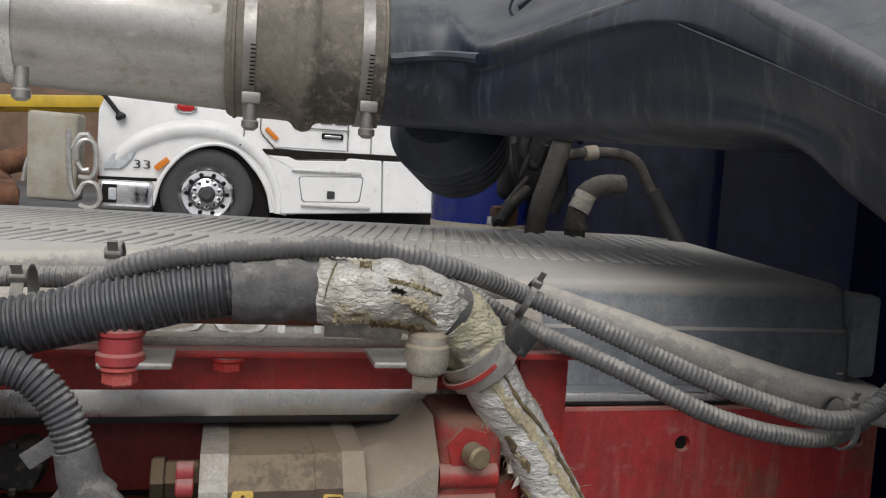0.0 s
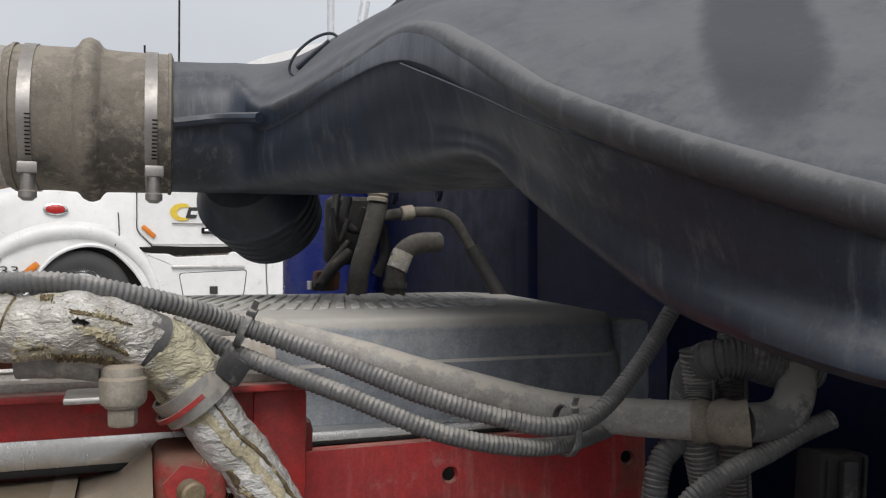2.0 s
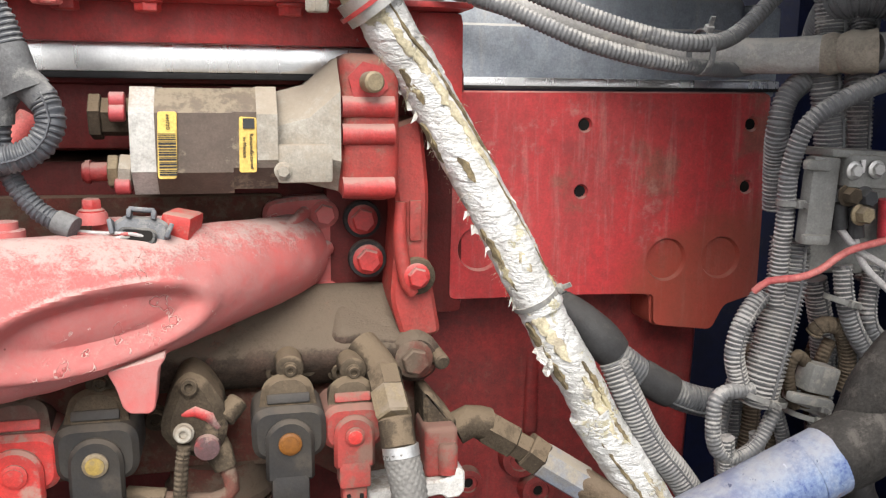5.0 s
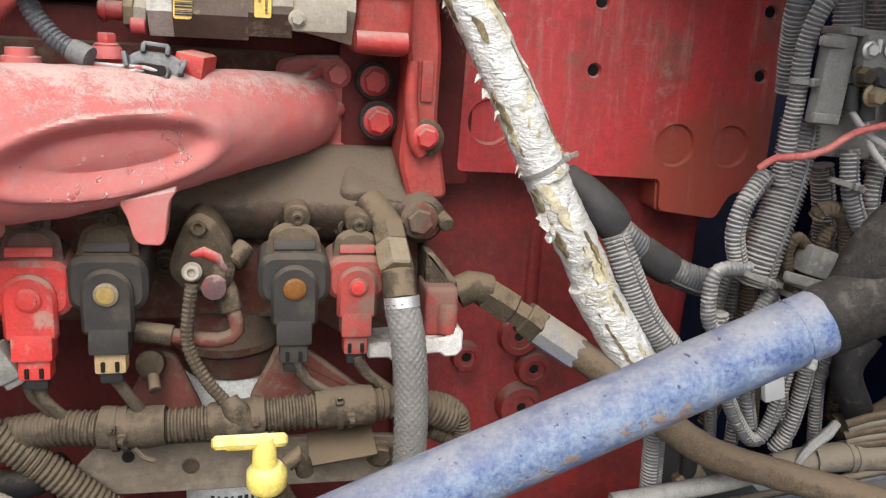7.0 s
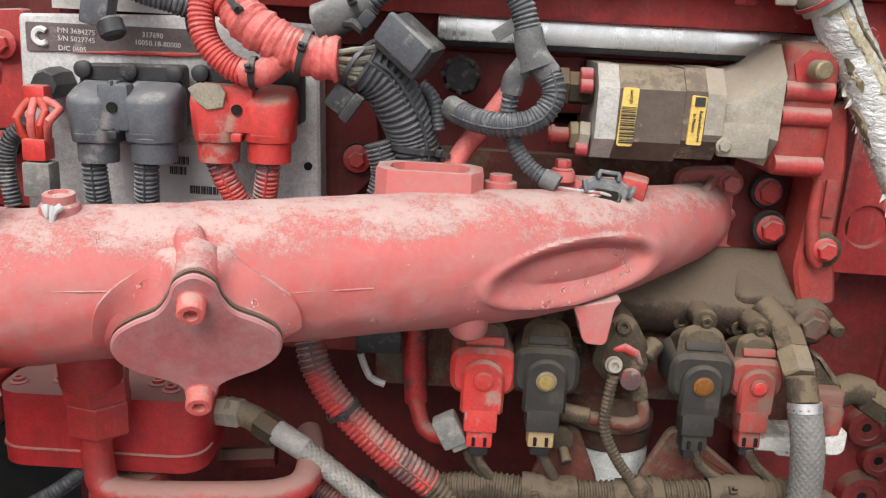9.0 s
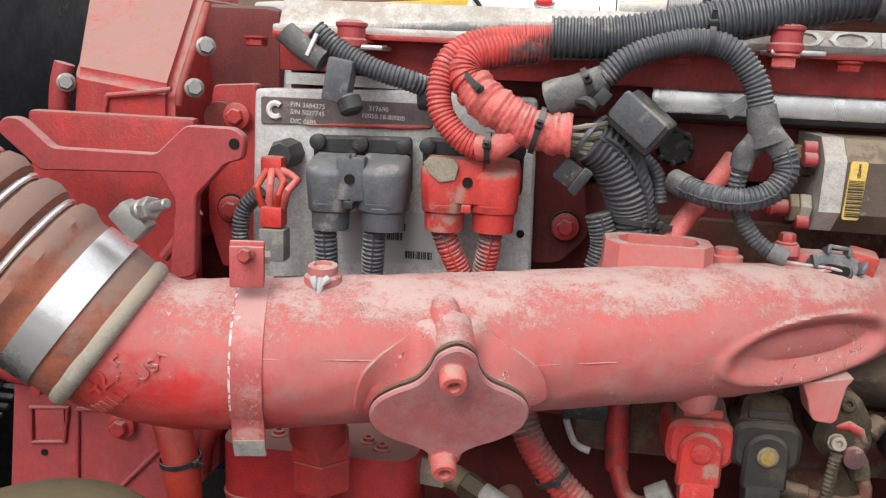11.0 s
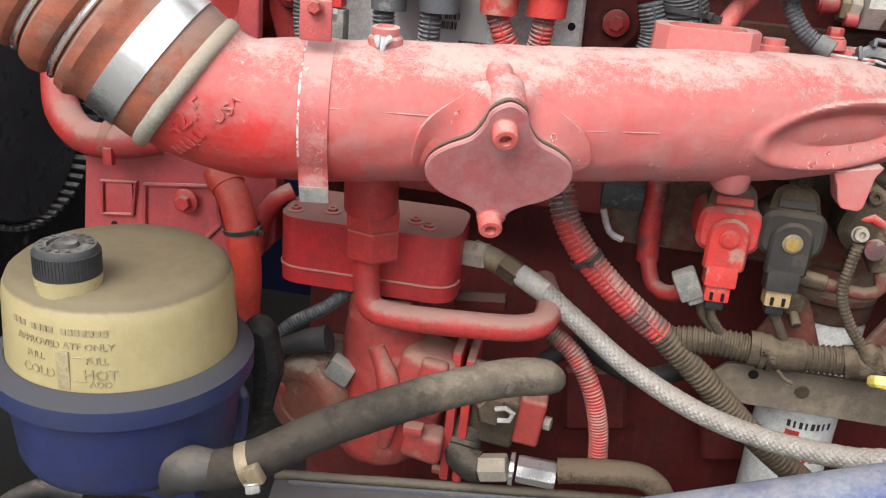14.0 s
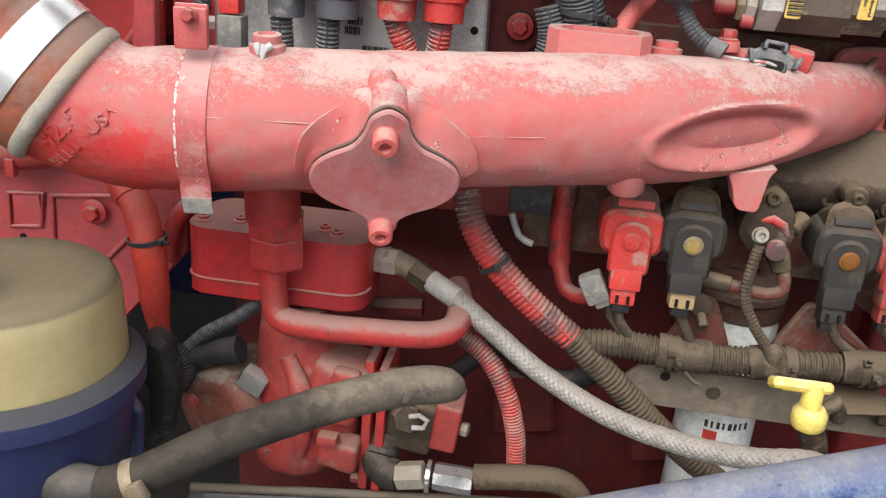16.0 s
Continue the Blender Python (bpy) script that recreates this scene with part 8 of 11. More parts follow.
def build_actuator():
    a = thing("fuel_actuator", V((0.088, 0.670, 1.213)), "tan and grey cast actuator with yellow labels", "actuator")
    y0, z0 = 0.67, V((0.085, 0.615, 1.264)).z
    x = [0.005, 0.026, 0.091, 0.113, 0.130, 0.159, 0.186]
    zt, zb = 1.311, 1.216
    def ring8(xx, front, back, top, bottom, cut):
        return [Vector((xx, front, bottom + cut)), Vector((xx, front, top - cut)), Vector((xx, front + cut, top)), Vector((xx, back - cut, top)), Vector((xx, back, top - cut)), Vector((xx, back, bottom + cut)), Vector((xx, back - cut, bottom)), Vector((xx, front + cut, bottom))]
    def body(name, stations, mat, label=""):
        b = bmesh.new()
        rows = [[b.verts.new(p) for p in ring8(*s)] for s in stations]
        for r0, r1 in zip(rows, rows[1:]):
            for k in range(8):
                b.faces.new((r0[k], r0[(k + 1) % 8], r1[(k + 1) % 8], r1[k]))
        b.faces.new(rows[0][::-1])
        b.faces.new(rows[-1])
        bmesh.ops.bevel(b, geom=[e for e in b.edges if e.calc_face_angle(0) > 0.6], offset=0.002, segments=2, affect="EDGES")
        return part(name, b, mat, a, label)
    f, bk = 0.615, 0.755
    body("end_plate", [(x[0], f + 0.001, bk, zt, zb, 0.022), (x[1], f + 0.001, bk, zt, zb, 0.022)], "end_grey", "pale grey cast end plate")
    case = body("casing", [(x[1], f, bk, zt - 0.001, zb, 0.021), (x[2], f, bk, zt - 0.001, zb, 0.021)], "dark_brown", "brown stained casing")
    body("spacer", [(x[2], f - 0.001, bk, zt, zb + 0.004, 0.021), (x[4], f - 0.001, bk, zt, zb + 0.004, 0.021)], "dark_brown")
    body("nose", [(x[4] - 0.018, f - 0.004, bk, zt + 0.001, zb + 0.008, 0.024), (x[4], f - 0.004, bk, zt + 0.001, zb + 0.008, 0.024), (x[4], f + 0.012, bk, zt - 0.004, zb + 0.012, 0.03), (x[5], f + 0.006, bk, zt + 0.004, zb + 0.006, 0.03), (x[6], f - 0.004, bk, zt + 0.028, zb, 0.03)], "alu_cast")
    part("pad", block((x[5] - 0.005, f + 0.004, zb + 0.028), (0.05, 0.012, 0.035), 0.004), "alu_cast", a)
    part("stud", hex_bolt((x[4] + 0.004, f - 0.002, zb + 0.022), (0, -1, 0), 0.006), "alu_cast", a)
    lab = panel("label", ((0.029, 0.613, 1.290), (0.045, 0.613, 1.290), (0.043, 0.613, 1.232), (0.027, 0.613, 1.232)), 0.6125, 0.003, "yellow_label", case, 0.003, 0.0004, "yellow paper label with a barcode")
    rb = random.Random(2)
    z = V((0.036, 0.610, 1.271)).z
    while z > V((0.034, 0.610, 1.234)).z:
        h = rb.choice((0.0006, 0.0011, 0.0016))
        part("barcode_bar", block((V((0.036, 0.612, 1.265)).x, 0.6122, z), (0.0145, 0.0008, h), 0), "ink", lab)
        z -= h + 0.001
    part("print", text_mesh("64472D", 0.0042, Matrix.Translation(V((0.037, 0.612, 1.281))) @ pose(0, 0, 0, 0, 90, 0)), "ink", lab)
    lab2 = panel("label", ((0.097, 0.612, 1.286), (0.112, 0.612, 1.285), (0.111, 0.612, 1.237), (0.096, 0.612, 1.237)), 0.6115, 0.003, "yellow_label", case, 0.002, 0.0004, "yellow maker label, torn at the corner")
    part("emblem", block(V((0.105, 0.611, 1.280)), (0.010, 0.001, 0.009), 0.0), "ink", lab2, "black square maker emblem")
    part("print", text_mesh("Remanufactured", 0.0047, Matrix.Translation(V((0.107, 0.611, 1.256))) @ pose(0, 0, 0, 0, 90, 0)), "ink", lab2)
    part("print", text_mesh("in Mexico", 0.0047, Matrix.Translation(V((0.101, 0.611, 1.259))) @ pose(0, 0, 0, 0, 90, 0)), "ink", lab2)
    # fittings on the left end
    def fitting(p0, p1, r, mat, name, seg=6):
        part(name, rod(p0, p1, r, seg, 0.001), mat, a)
    fitting((0.004, 0.655, 1.284), (-0.021, 0.655, 1.284), 0.0175, "grime", "hex_union")
    fitting((-0.021, 0.655, 1.284), (-0.031, 0.655, 1.284), 0.021, "grime", "hex_union")
    fitting((0.003, 0.645, 1.235), (-0.008, 0.645, 1.236), 0.0165, "alu_cast", "hex_boss")
    fitting((-0.008, 0.645, 1.236), (-0.017, 0.645, 1.236), 0.0155, "brass", "brass_nut")
    fitting((-0.017, 0.645, 1.236), (-0.039, 0.645, 1.236), 0.0085, "red", "pipe_stub", 16)
    part("pipe_bead", lathe([(0.0105, 0), (0.0105, 0.004)], (-0.036, 0.645, 1.236), (1, 0, 0), 16), "red", a)
    for at in ((0.001, 0.635, 1.299), (0.001, 0.630, 1.288), (0.002, 0.635, 1.224)):
        part("cap_screw", rod(V(at), V(at) + Vector((-0.013, 0, 0)), 0.0075, 12, 0.001), "pink_plate", a)
    # red mounting housing on the right
    h = thing("gear_train_housing", V((0.244, 0.660, 1.060)), "red cast accessory housing with bolts and grime", "engine housing")
    zc = (zt + zb) / 2
    xr = x[6]
    b = rough_up(block((xr + 0.028, 0.685, zc + 0.012), (0.056, 0.13, 0.135), 0.014, segments=3), 0.0012, 40)
    part("flange_box", b, "red_housing", h)
    part("bolt_boss", lathe([(0.019, 0.02), (0.019, -0.004)], (0.212, 0.622, 1.317), (0, 1, 0), 6), "red", h)
    part("banjo_bolt", rod((0.211, 0.612, 1.317), (0.215, 0.595, 1.317), 0.0095, 16, 0.002), "brass", h)
    for z in (1.295, 1.270, 1.221):
        part("rib", sweep([(xr + 0.002, 0.622, z), (xr + 0.05, 0.622, z)], 0.010, 12, 0.02), "red", h)
    arm = [(0.234, 0.645, 1.275), (0.268, 0.660, 1.288), (0.276, 0.660, 1.216), (0.275, 0.650, 1.147), (0.290, 0.645, 1.067), (0.250, 0.645, 1.063), (0.238, 0.645, 1.105), (0.245, 0.645, 1.193)]
    panel("arm", arm, 0.648, 0.06, "red_housing", h, 0.01, 0.004)
    part("arm_edge", sweep([(0.247, 0.644, 1.204), (0.246, 0.642, 1.164), (0.253, 0.640, 1.124), (0.259, 0.640, 1.113)], [0.006, 0.007, 0.008, 0.006], 12), "red_housing", h)
    part("cast_mark", block((0.262, 0.646, 1.185), (0.012, 0.004, 0.04), 0.003), "red_housing", h)
    part("bolt_boss", lathe([(0.02, 0.02), (0.018, -0.006), (0.012, -0.009)], (0.263, 0.645, 1.130), (0, 1, 0), 20), "grime", h)
    part("bolt", hex_bolt((0.261, 0.634, 1.132), (0, -1, 0), 0.010, 0.013, 0.011), "red", h)
    part("back_plate", block(V((0.227, 0.735, 1.155)), (0.09, 0.03, 0.16), 0.008), "red_dark", h)
    for at in ((0.218, 0.705, 1.179), (0.221, 0.690, 1.140)):
        part("washer", lathe([(0.020, 0.004), (0.019, -0.003)], at, (0, 1, 0), 24), "rubber", h)
        part("bolt", hex_bolt(V(at) + Vector((0, -0.003, 0)), (0, -1, 0), 0.0125, 0.0155, 0.012), "red", h)
    # grimy pump head below the manifold
    pump = thing("fuel_pump_head", V((0.130, 0.680, 0.950)), "grime-caked cast fuel pump head", "fuel pump")
    part("top_casting", rough_up(block((0.116, 0.685, 1.065), (0.27, 0.10, 0.055), 0.018, (38, 0, 0), 3), 0.003, 25), "casting_grime", pump, "dust-covered sloping casting")
    part("shoulder", rough_up(block((0.215, 0.675, 1.059), (0.075, 0.06, 0.055), 0.016, (28, 10, 0), 4), 0.003, 30), "casting_grime", pump)
    panel("face", ((-0.212, 0.675, 1.031), (0.186, 0.675, 1.055), (0.274, 0.675, 1.038), (0.292, 0.675, 0.897), (0.221, 0.675, 0.891), (0.155, 0.675, 0.932), (-0.212, 0.675, 0.933)), 0.675, 0.06, "red_grime", pump, 0.01)
    part("barrel", rough_up(lathe([(0.050, 0.0), (0.056, 0.004), (0.056, 0.012), (0.051, 0.018), (0.048, 0.045)], (0.066, 0.708, 0.8925), (0, 0, 1), 36), 0.001, 40), "red_grime", pump)
    part("hex_plug", hex_bolt((0.257, 0.628, 1.050), (0, -1, 0), 0.0135, 0.019, 0.014), "red_grime", pump)
    part("knuckle", rough_up(lathe([(0.026, 0.04), (0.026, 0.0), (0.020, -0.008)], (0.261, 0.640, 1.048), (0, 1, 0), 20), 0.001, 60), "casting_grime", pump)
    part("ear", rod((0.281, 0.650, 1.051), (0.285, 0.620, 1.046), 0.008, 12, 0.002), "grime", pump)
    for at in ((0.123, 0.650, 1.041), (0.155, 0.655, 1.042), (0.186, 0.648, 1.038), (0.045, 0.655, 1.032), (0.079, 0.645, 1.006), (0.011, 0.655, 0.999)):
        part("cap_screw", hex_bolt(at, (0, -1, 0), 0.009, 0.013, 0.012, socket=True), "grime", pump)
    panel("foot_flange", ((0.206, 0.605, 0.930), (0.206, 0.605, 0.914), (0.228, 0.605, 0.914), (0.232, 0.605, 0.909), (0.252, 0.605, 0.909), (0.257, 0.605, 0.916), (0.280, 0.605, 0.918), (0.285, 0.605, 0.913), (0.298, 0.605, 0.914), (0.303, 0.605, 0.920), (0.303, 0.605, 0.941), (0.296, 0.605, 0.945), (0.283, 0.605, 0.934)), 0.597, 0.045, "chipped_white", pump, 0.003, 0.002)
    part("side_block", rough_up(block((0.281, 0.630, 0.959), (0.034, 0.05, 0.052), 0.006, None, 3), 0.0012, 40), "solenoid_dusty", pump)
    part("side_wedge", rough_up(plate(round_outline([(q[0], q[2]) for q in ((0.266, 0.640, 1.017), (0.274, 0.640, 1.016), (0.301, 0.640, 0.984), (0.301, 0.640, 0.974), (0.267, 0.640, 0.974))], 0.004), 0.05, Matrix.Translation((0, 0.622, 0)), 0.004), 0.001, 50), "grime", pump)
    part("side_boss", lathe([(0.010, 0.0), (0.0105, 0.026), (0.008, 0.031)], (0.287, 0.605, 0.938), (0, 0.05, 1), 20), "solenoid_dusty", pump)

    def solenoid(c, mat, cap_mat, plug_mat, k=1.0, tip="steel"):
        c = V(c)
        s = thing("solenoid_valve", c + Vector((0, 0.05, -0.03)), "", "solenoid valve", "fuel solenoids")
        w = 0.034 * k
        part("coil", plate(round_outline([(-w, -w * 0.56), (w, -w * 0.56), (w, w * 0.94), (-w, w * 0.94)], 0.019, 6), 0.06, Matrix.Translation(c + Vector((0, 0.006, 0))), 0.005), mat, s)
        back = Matrix.Translation(c + Vector((0, 0.012, w * 0.85))) @ pose(0, 0, 0, -24, 0, 0)
        part("neck", plate(round_outline([(-w * 0.86, -0.012), (w * 0.86, -0.012), (w * 0.66, w * 0.75), (w * 0.3, w * 0.98), (-w * 0.3, w * 0.98), (-w * 0.66, w * 0.75)], 0.010, 5), 0.055, back, 0.007), "grime" if mat != "red_bright" else "neck_red", s, "grimy sloping neck")
        part("ridge", block(back @ Vector((0, -0.001, w * 0.28)), (w * 1.15, 0.005, 0.009), 0.002, (-24, 0, 0)), mat, s)
        ear = c + Vector((0.003, 0.030, w * 1.78))
        part("ear", lathe([(0.013, 0.03), (0.0125, 0.002), (0.010, 0.0)], ear, (0, 1, 0), 20), "grime" if mat != "red_bright" else "neck_red", s)
        part("ear_screw", hex_bolt(ear, (0, -1, 0), 0.0058, 0.007, 0.006, socket=True), "grime", s)
        dome = []
        for q in range(13):
            a2 = math.pi * q / 12
            dome.append((0.022 * k * math.cos(a2), 0.022 * k * math.sin(a2)))
        part("hump", plate([(0.022 * k, -w * 1.1)] + dome + [(-0.022 * k, -w * 1.1)], 0.01, Matrix.Translation(c + Vector((0, 0.0, 0))), 0.003), mat, s)
        part("button_ring", lathe([(0.0105 * k, 0.006), (0.0105 * k, -0.002), (0.0082 * k, -0.003)], c, (0, 1, 0), 24), tip, s)
        part("button", lathe([(0.0082 * k, 0), (0.0076 * k, -0.004), (0.003, -0.0045)], c, (0, 1, 0), 20), cap_mat, s)
        pl = part("plug", block(c + Vector((0, 0.012, -w * 1.25)), (0.034 * k, 0.026, 0.030), 0.003, (-6, 0, 0)), mat, s)
        part("plug_end", block(c + Vector((0, 0.014, -w * 1.25 - 0.023)), (0.027 * k, 0.022, 0.022), 0.003, (-6, 0, 0)), plug_mat, s)
        for dx in (-0.006, 0.006):
            part("slot", block(c + Vector((dx, 0.0022, -w * 1.25 - 0.026)), (0.0035, 0.004, 0.009), 0.0008), "hole", pl)
        part("seal", block(c + Vector((0, 0.015, -w * 1.25 - 0.038)), (0.020 * k, 0.018, 0.012), 0.003), "rubber", s)
        return s
    tagged(solenoid((-0.092, 0.555, 0.995), "red_bright", "red_bright", "red_bright", 1.0, "red_bright"), "bright red solenoid valve with a red plug")
    tagged(solenoid((-0.029, 0.553, 1.000), "black_grimy", "yellow_dull", "tan_conn", 1.0, "brass"), "black solenoid valve with a yellow button and tan plug")
    tagged(solenoid((0.132, 0.565, 0.999), "black_grimy", "orange_cap", "black_grimy", 0.98, "orange_cap"), "black solenoid valve with an orange button")
    tagged(solenoid((0.191, 0.572, 0.998), "solenoid_dusty", "red_bright", "solenoid_dusty", 0.86, "solenoid_dusty"), "red painted solenoid valve beside a hose")
    sn = thing("pressure_sensor", V((0.059, 0.600, 1.002)), "grimy round fuel valve with a hex stud and thin conduit", "sensor")
    drop = [(p[0], p[2]) for p in ((0.048, 0.578, 1.062), (0.060, 0.578, 1.054), (0.071, 0.578, 1.032), (0.074, 0.578, 1.012), (0.068, 0.578, 0.995), (0.052, 0.578, 0.988), (0.036, 0.578, 0.995), (0.026, 0.578, 1.012), (0.028, 0.578, 1.028), (0.038, 0.578, 1.053))]
    dcx, dcz = sum(q[0] for q in drop) / len(drop), sum(q[1] for q in drop) / len(drop)
    drop = [(dcx + (a - dcx) * 1.22, dcz + (b - dcz) * 1.12) for a, b in drop]
    part("body", rough_up(plate(round_outline(drop, 0.008, 5), 0.06, Matrix.Translation((0, 0.578, 0)), 0.008), 0.0012, 60), "grime", sn)
    part("paint_band", sweep([(0.039, 0.581, 1.028), (0.051, 0.580, 1.031), (0.063, 0.580, 1.025), (0.070, 0.581, 1.013)], [0.003, 0.0055, 0.0055, 0.003], 12), "red_over_black", sn, "patch of bright red paint")
    part("top_screw", hex_bolt((0.047, 0.582, 1.052), (0, -1, 0.3), 0.0075, 0.010, 0.009, socket=True), "grime", sn)
    part("boss", lathe([(0.012, 0.01), (0.011, -0.006), (0.006, -0.007)], (0.060, 0.578, 0.998), (0, 1, 0), 20), "red_over_black", sn)
    part("stud", hex_bolt((0.041, 0.575, 1.013), (0, -1, 0.2), 0.0075, 0.009, 0.009, socket=True), "alu_cast", sn)
    part("arm", rod((0.075, 0.590, 1.017), (0.089, 0.600, 1.031), 0.010, 12, 0.002), "grime", sn)
    conduit("conduit", ((0.041, 0.570, 1.003), (0.038, 0.568, 0.979), (0.037, 0.566, 0.945), (0.053, 0.562, 0.912), (0.076, 0.560, 0.884)), 0.0062, "loom_dirty", "thin dirt-caked conduit dropping to the lower harness", group="lower harness", pitch=0.0045)
    hose("fuel_line", ((-0.003, 0.585, 0.952), (0.026, 0.582, 0.949), (0.063, 0.582, 0.944), (0.080, 0.585, 0.952), (0.076, 0.590, 0.971), (0.071, 0.600, 0.979)), 0.0072, "red_grime", "bent fuel line caked with dust over red paint", "pipe")
    part("line_collar", rough_up(sweep([(0.064, 0.600, 0.995), (0.070, 0.594, 0.983), (0.075, 0.590, 0.970)], [0.0125, 0.0125, 0.0105], 16, 0.004), 0.0008, 80), "grime", sn)
    part("sleeve", rod((-0.011, 0.587, 0.953), (0.023, 0.583, 0.949), 0.0098, 16, 0.001), "grime", sn)
    # lower harness, caked with dirt
    lh = thing("lower_harness", V((0.070, 0.575, 0.860)), "dirt-caked wiring conduit lying along a bracket", "wiring harness")
    part("conduit", corrugated([(-0.125, 0.590, 0.852), (-0.080, 0.582, 0.861), (-0.021, 0.575, 0.861), (0.038, 0.572, 0.864), (0.103, 0.572, 0.869), (0.171, 0.575, 0.872), (0.243, 0.585, 0.871), (0.298, 0.600, 0.844)], 0.0168, 0.006, 0.12, 16), "loom_dirty", lh)
    for pts in (((-0.042, 0.575, 0.863), (-0.013, 0.572, 0.863), (0.016, 0.570, 0.865)), ((0.059, 0.570, 0.866), (0.078, 0.568, 0.870), (0.103, 0.570, 0.869)), ((0.154, 0.573, 0.873), (0.182, 0.573, 0.875), (0.209, 0.575, 0.876))):
        part("tape_joint", rough_up(sweep(pts, 0.0190, 24, 0.004), 0.0028, 42), "loom_dirty", lh)
    for pts in (((-0.095, 0.572, 0.916), (-0.090, 0.575, 0.894), (-0.076, 0.578, 0.875)), ((-0.103, 0.575, 0.914), (-0.100, 0.580, 0.896), (-0.084, 0.580, 0.878)), ((-0.029, 0.570, 0.916), (-0.018, 0.572, 0.897), (-0.005, 0.575, 0.874)), ((0.135, 0.575, 0.926), (0.144, 0.578, 0.903), (0.177, 0.578, 0.881)), ((0.193, 0.582, 0.925), (0.203, 0.585, 0.905), (0.231, 0.585, 0.882))):
        part("branch_wire", sweep(pts, 0.0058, 10), "loom_dirty", lh)
    for at, hd in (((-0.030, 0.574, 0.862), (0.2, -0.9, 0.4)), ((-0.021, 0.575, 0.861), (0.1, -1, 0.1)), ((0.097, 0.572, 0.868), (0.1, -1, 0.3)), ((0.176, 0.575, 0.873), (0, -0.8, 0.7)), ((0.186, 0.575, 0.874), (0.1, -1, 0.0))):
        zip_tie("tie", V(at), (1, 0, 0.05), 0.0196, lh, "loom_dirty", head=hd)
    part("elbow_boot", rough_up(sweep([(0.072, 0.562, 0.893), (0.078, 0.558, 0.884), (0.086, 0.560, 0.872)], [0.009, 0.0115, 0.013], 16, 0.004), 0.0018, 60), "loom_dirty", lh)
    part("tie_tail", sweep([(-0.012, 0.556, 0.850), (-0.004, 0.553, 0.842), (0.006, 0.553, 0.838)], 0.0026, 8), "loom_dirty", lh)
    gp = thing("grey_plug", V((-0.124, 0.575, 0.929)), "dusty grey plug hanging beside the red solenoid", "connector")
    part("body", block((-0.123, 0.572, 0.931), (0.026, 0.022, 0.034), 0.004, (0, -28, 0)), "moss_grey", gp)
    part("rim", block((-0.112, 0.575, 0.916), (0.018, 0.02, 0.012), 0.003, (0, -28, 0)), "moss_grey", gp)
    br = thing("harness_bracket", V((0.083, 0.600, 0.811)), "grimy steel bracket plate under the harness", "bracket")
    panel("plate", ((-0.076, 0.600, 0.804), (-0.054, 0.600, 0.828), (0.188, 0.600, 0.830), (0.250, 0.600, 0.825), (0.253, 0.600, 0.776), (-0.063, 0.600, 0.777)), 0.60, 0.008, "bracket_tan", br, 0.006, 0.001)
    for at in ((-0.024, 0.599, 0.818), (-0.061, 0.599, 0.793)):
        part("slot", lathe([(0.006, 0), (0.006, 0.002)], at, (0, 1, 0), 12), "hole", br)
    part("rivet", lathe([(0.009, 0.002), (0.008, -0.002), (0.003, -0.0025)], (0.034, 0.600, 0.805), (0, 1, 0), 16), "grime", br)
    part("tab", block((0.181, 0.585, 0.828), (0.066, 0.045, 0.003), 0.001, (18, -8, 0)), "grime", br)
    part("bolt", hex_bolt((0.221, 0.590, 0.813), (0, -1, 0), 0.011, 0.015, 0.011), "grime", br)
    for pts in (((-0.031, 0.610, 0.854), (-0.001, 0.610, 0.922), (0.020, 0.610, 0.918), (0.048, 0.610, 0.852)), ((0.088, 0.610, 0.861), (0.120, 0.610, 0.926), (0.141, 0.610, 0.923), (0.225, 0.610, 0.857))):
        panel("gusset", pts, 0.615, 0.012, "red_grime", br, 0.012, 0.003)
    part("stud", rod((-0.001, 0.610, 0.910), (0.005, 0.585, 0.893), 0.006, 10, 0.001), "grime", br)
    part("stud_nut", lathe([(0.014, 0.01), (0.013, -0.006), (0.007, -0.008)], (-0.001, 0.605, 0.913), (0, 1, -0.3), 16), "grime", br)
    fl = thing("fuel_filter", V((0.095, 0.720, 0.577)), "white spin-on fuel filter with a red square and black print", "filter")
    c = V((0.071, 0.720, 0.720))
    part("can", lathe([(0.02, -0.16), (0.048, -0.155), (0.0515, -0.145), (0.0515, 0.135), (0.0485, 0.1425), (0.03, 0.144)], c, (0, 0, 1), 40), "filter_white", fl)
    part("head", lathe([(0.052, 0.1445), (0.054, 0.147), (0.054, 0.168), (0.04, 0.172)], c, (0, 0, 1), 40), "red_grime", fl)
    def wrap(px0, px1, py0, py1, mat, name, label=""):
        b = bmesh.new()
        rows = []
        for k in range(5):
            xx = px0 + (px1 - px0) * k / 4
            yy = c.y - math.sqrt(max(0.0, 0.0521 ** 2 - (xx - c.x) ** 2))
            rows.append((b.verts.new((xx, yy, py0)), b.verts.new((xx, yy, py1))))
        for p, q in zip(rows, rows[1:]):
            b.faces.new((p[0], q[0], q[1], p[1]))
        part(name, b, mat, fl, label)
    wrap(c.x - 0.022, c.x - 0.005, c.z - 0.028, c.z - 0.008, "red_bright", "label", "red printed square")
    for k, w in enumerate((0.004, 0.003, 0.004, 0.003, 0.005, 0.004, 0.003, 0.004)):
        wrap(c.x - 0.022 + 0.0072 * k, c.x - 0.022 + 0.0072 * k + w, c.z - 0.004, c.z + 0.006, "ink", "print", "black bar of print")
    for k in range(5):
        wrap(c.x - 0.024 + 0.010 * k, c.x - 0.024 + 0.010 * k + 0.0055, c.z - 0.054, c.z - 0.044, "lamp_red", "print", "red bar of print")
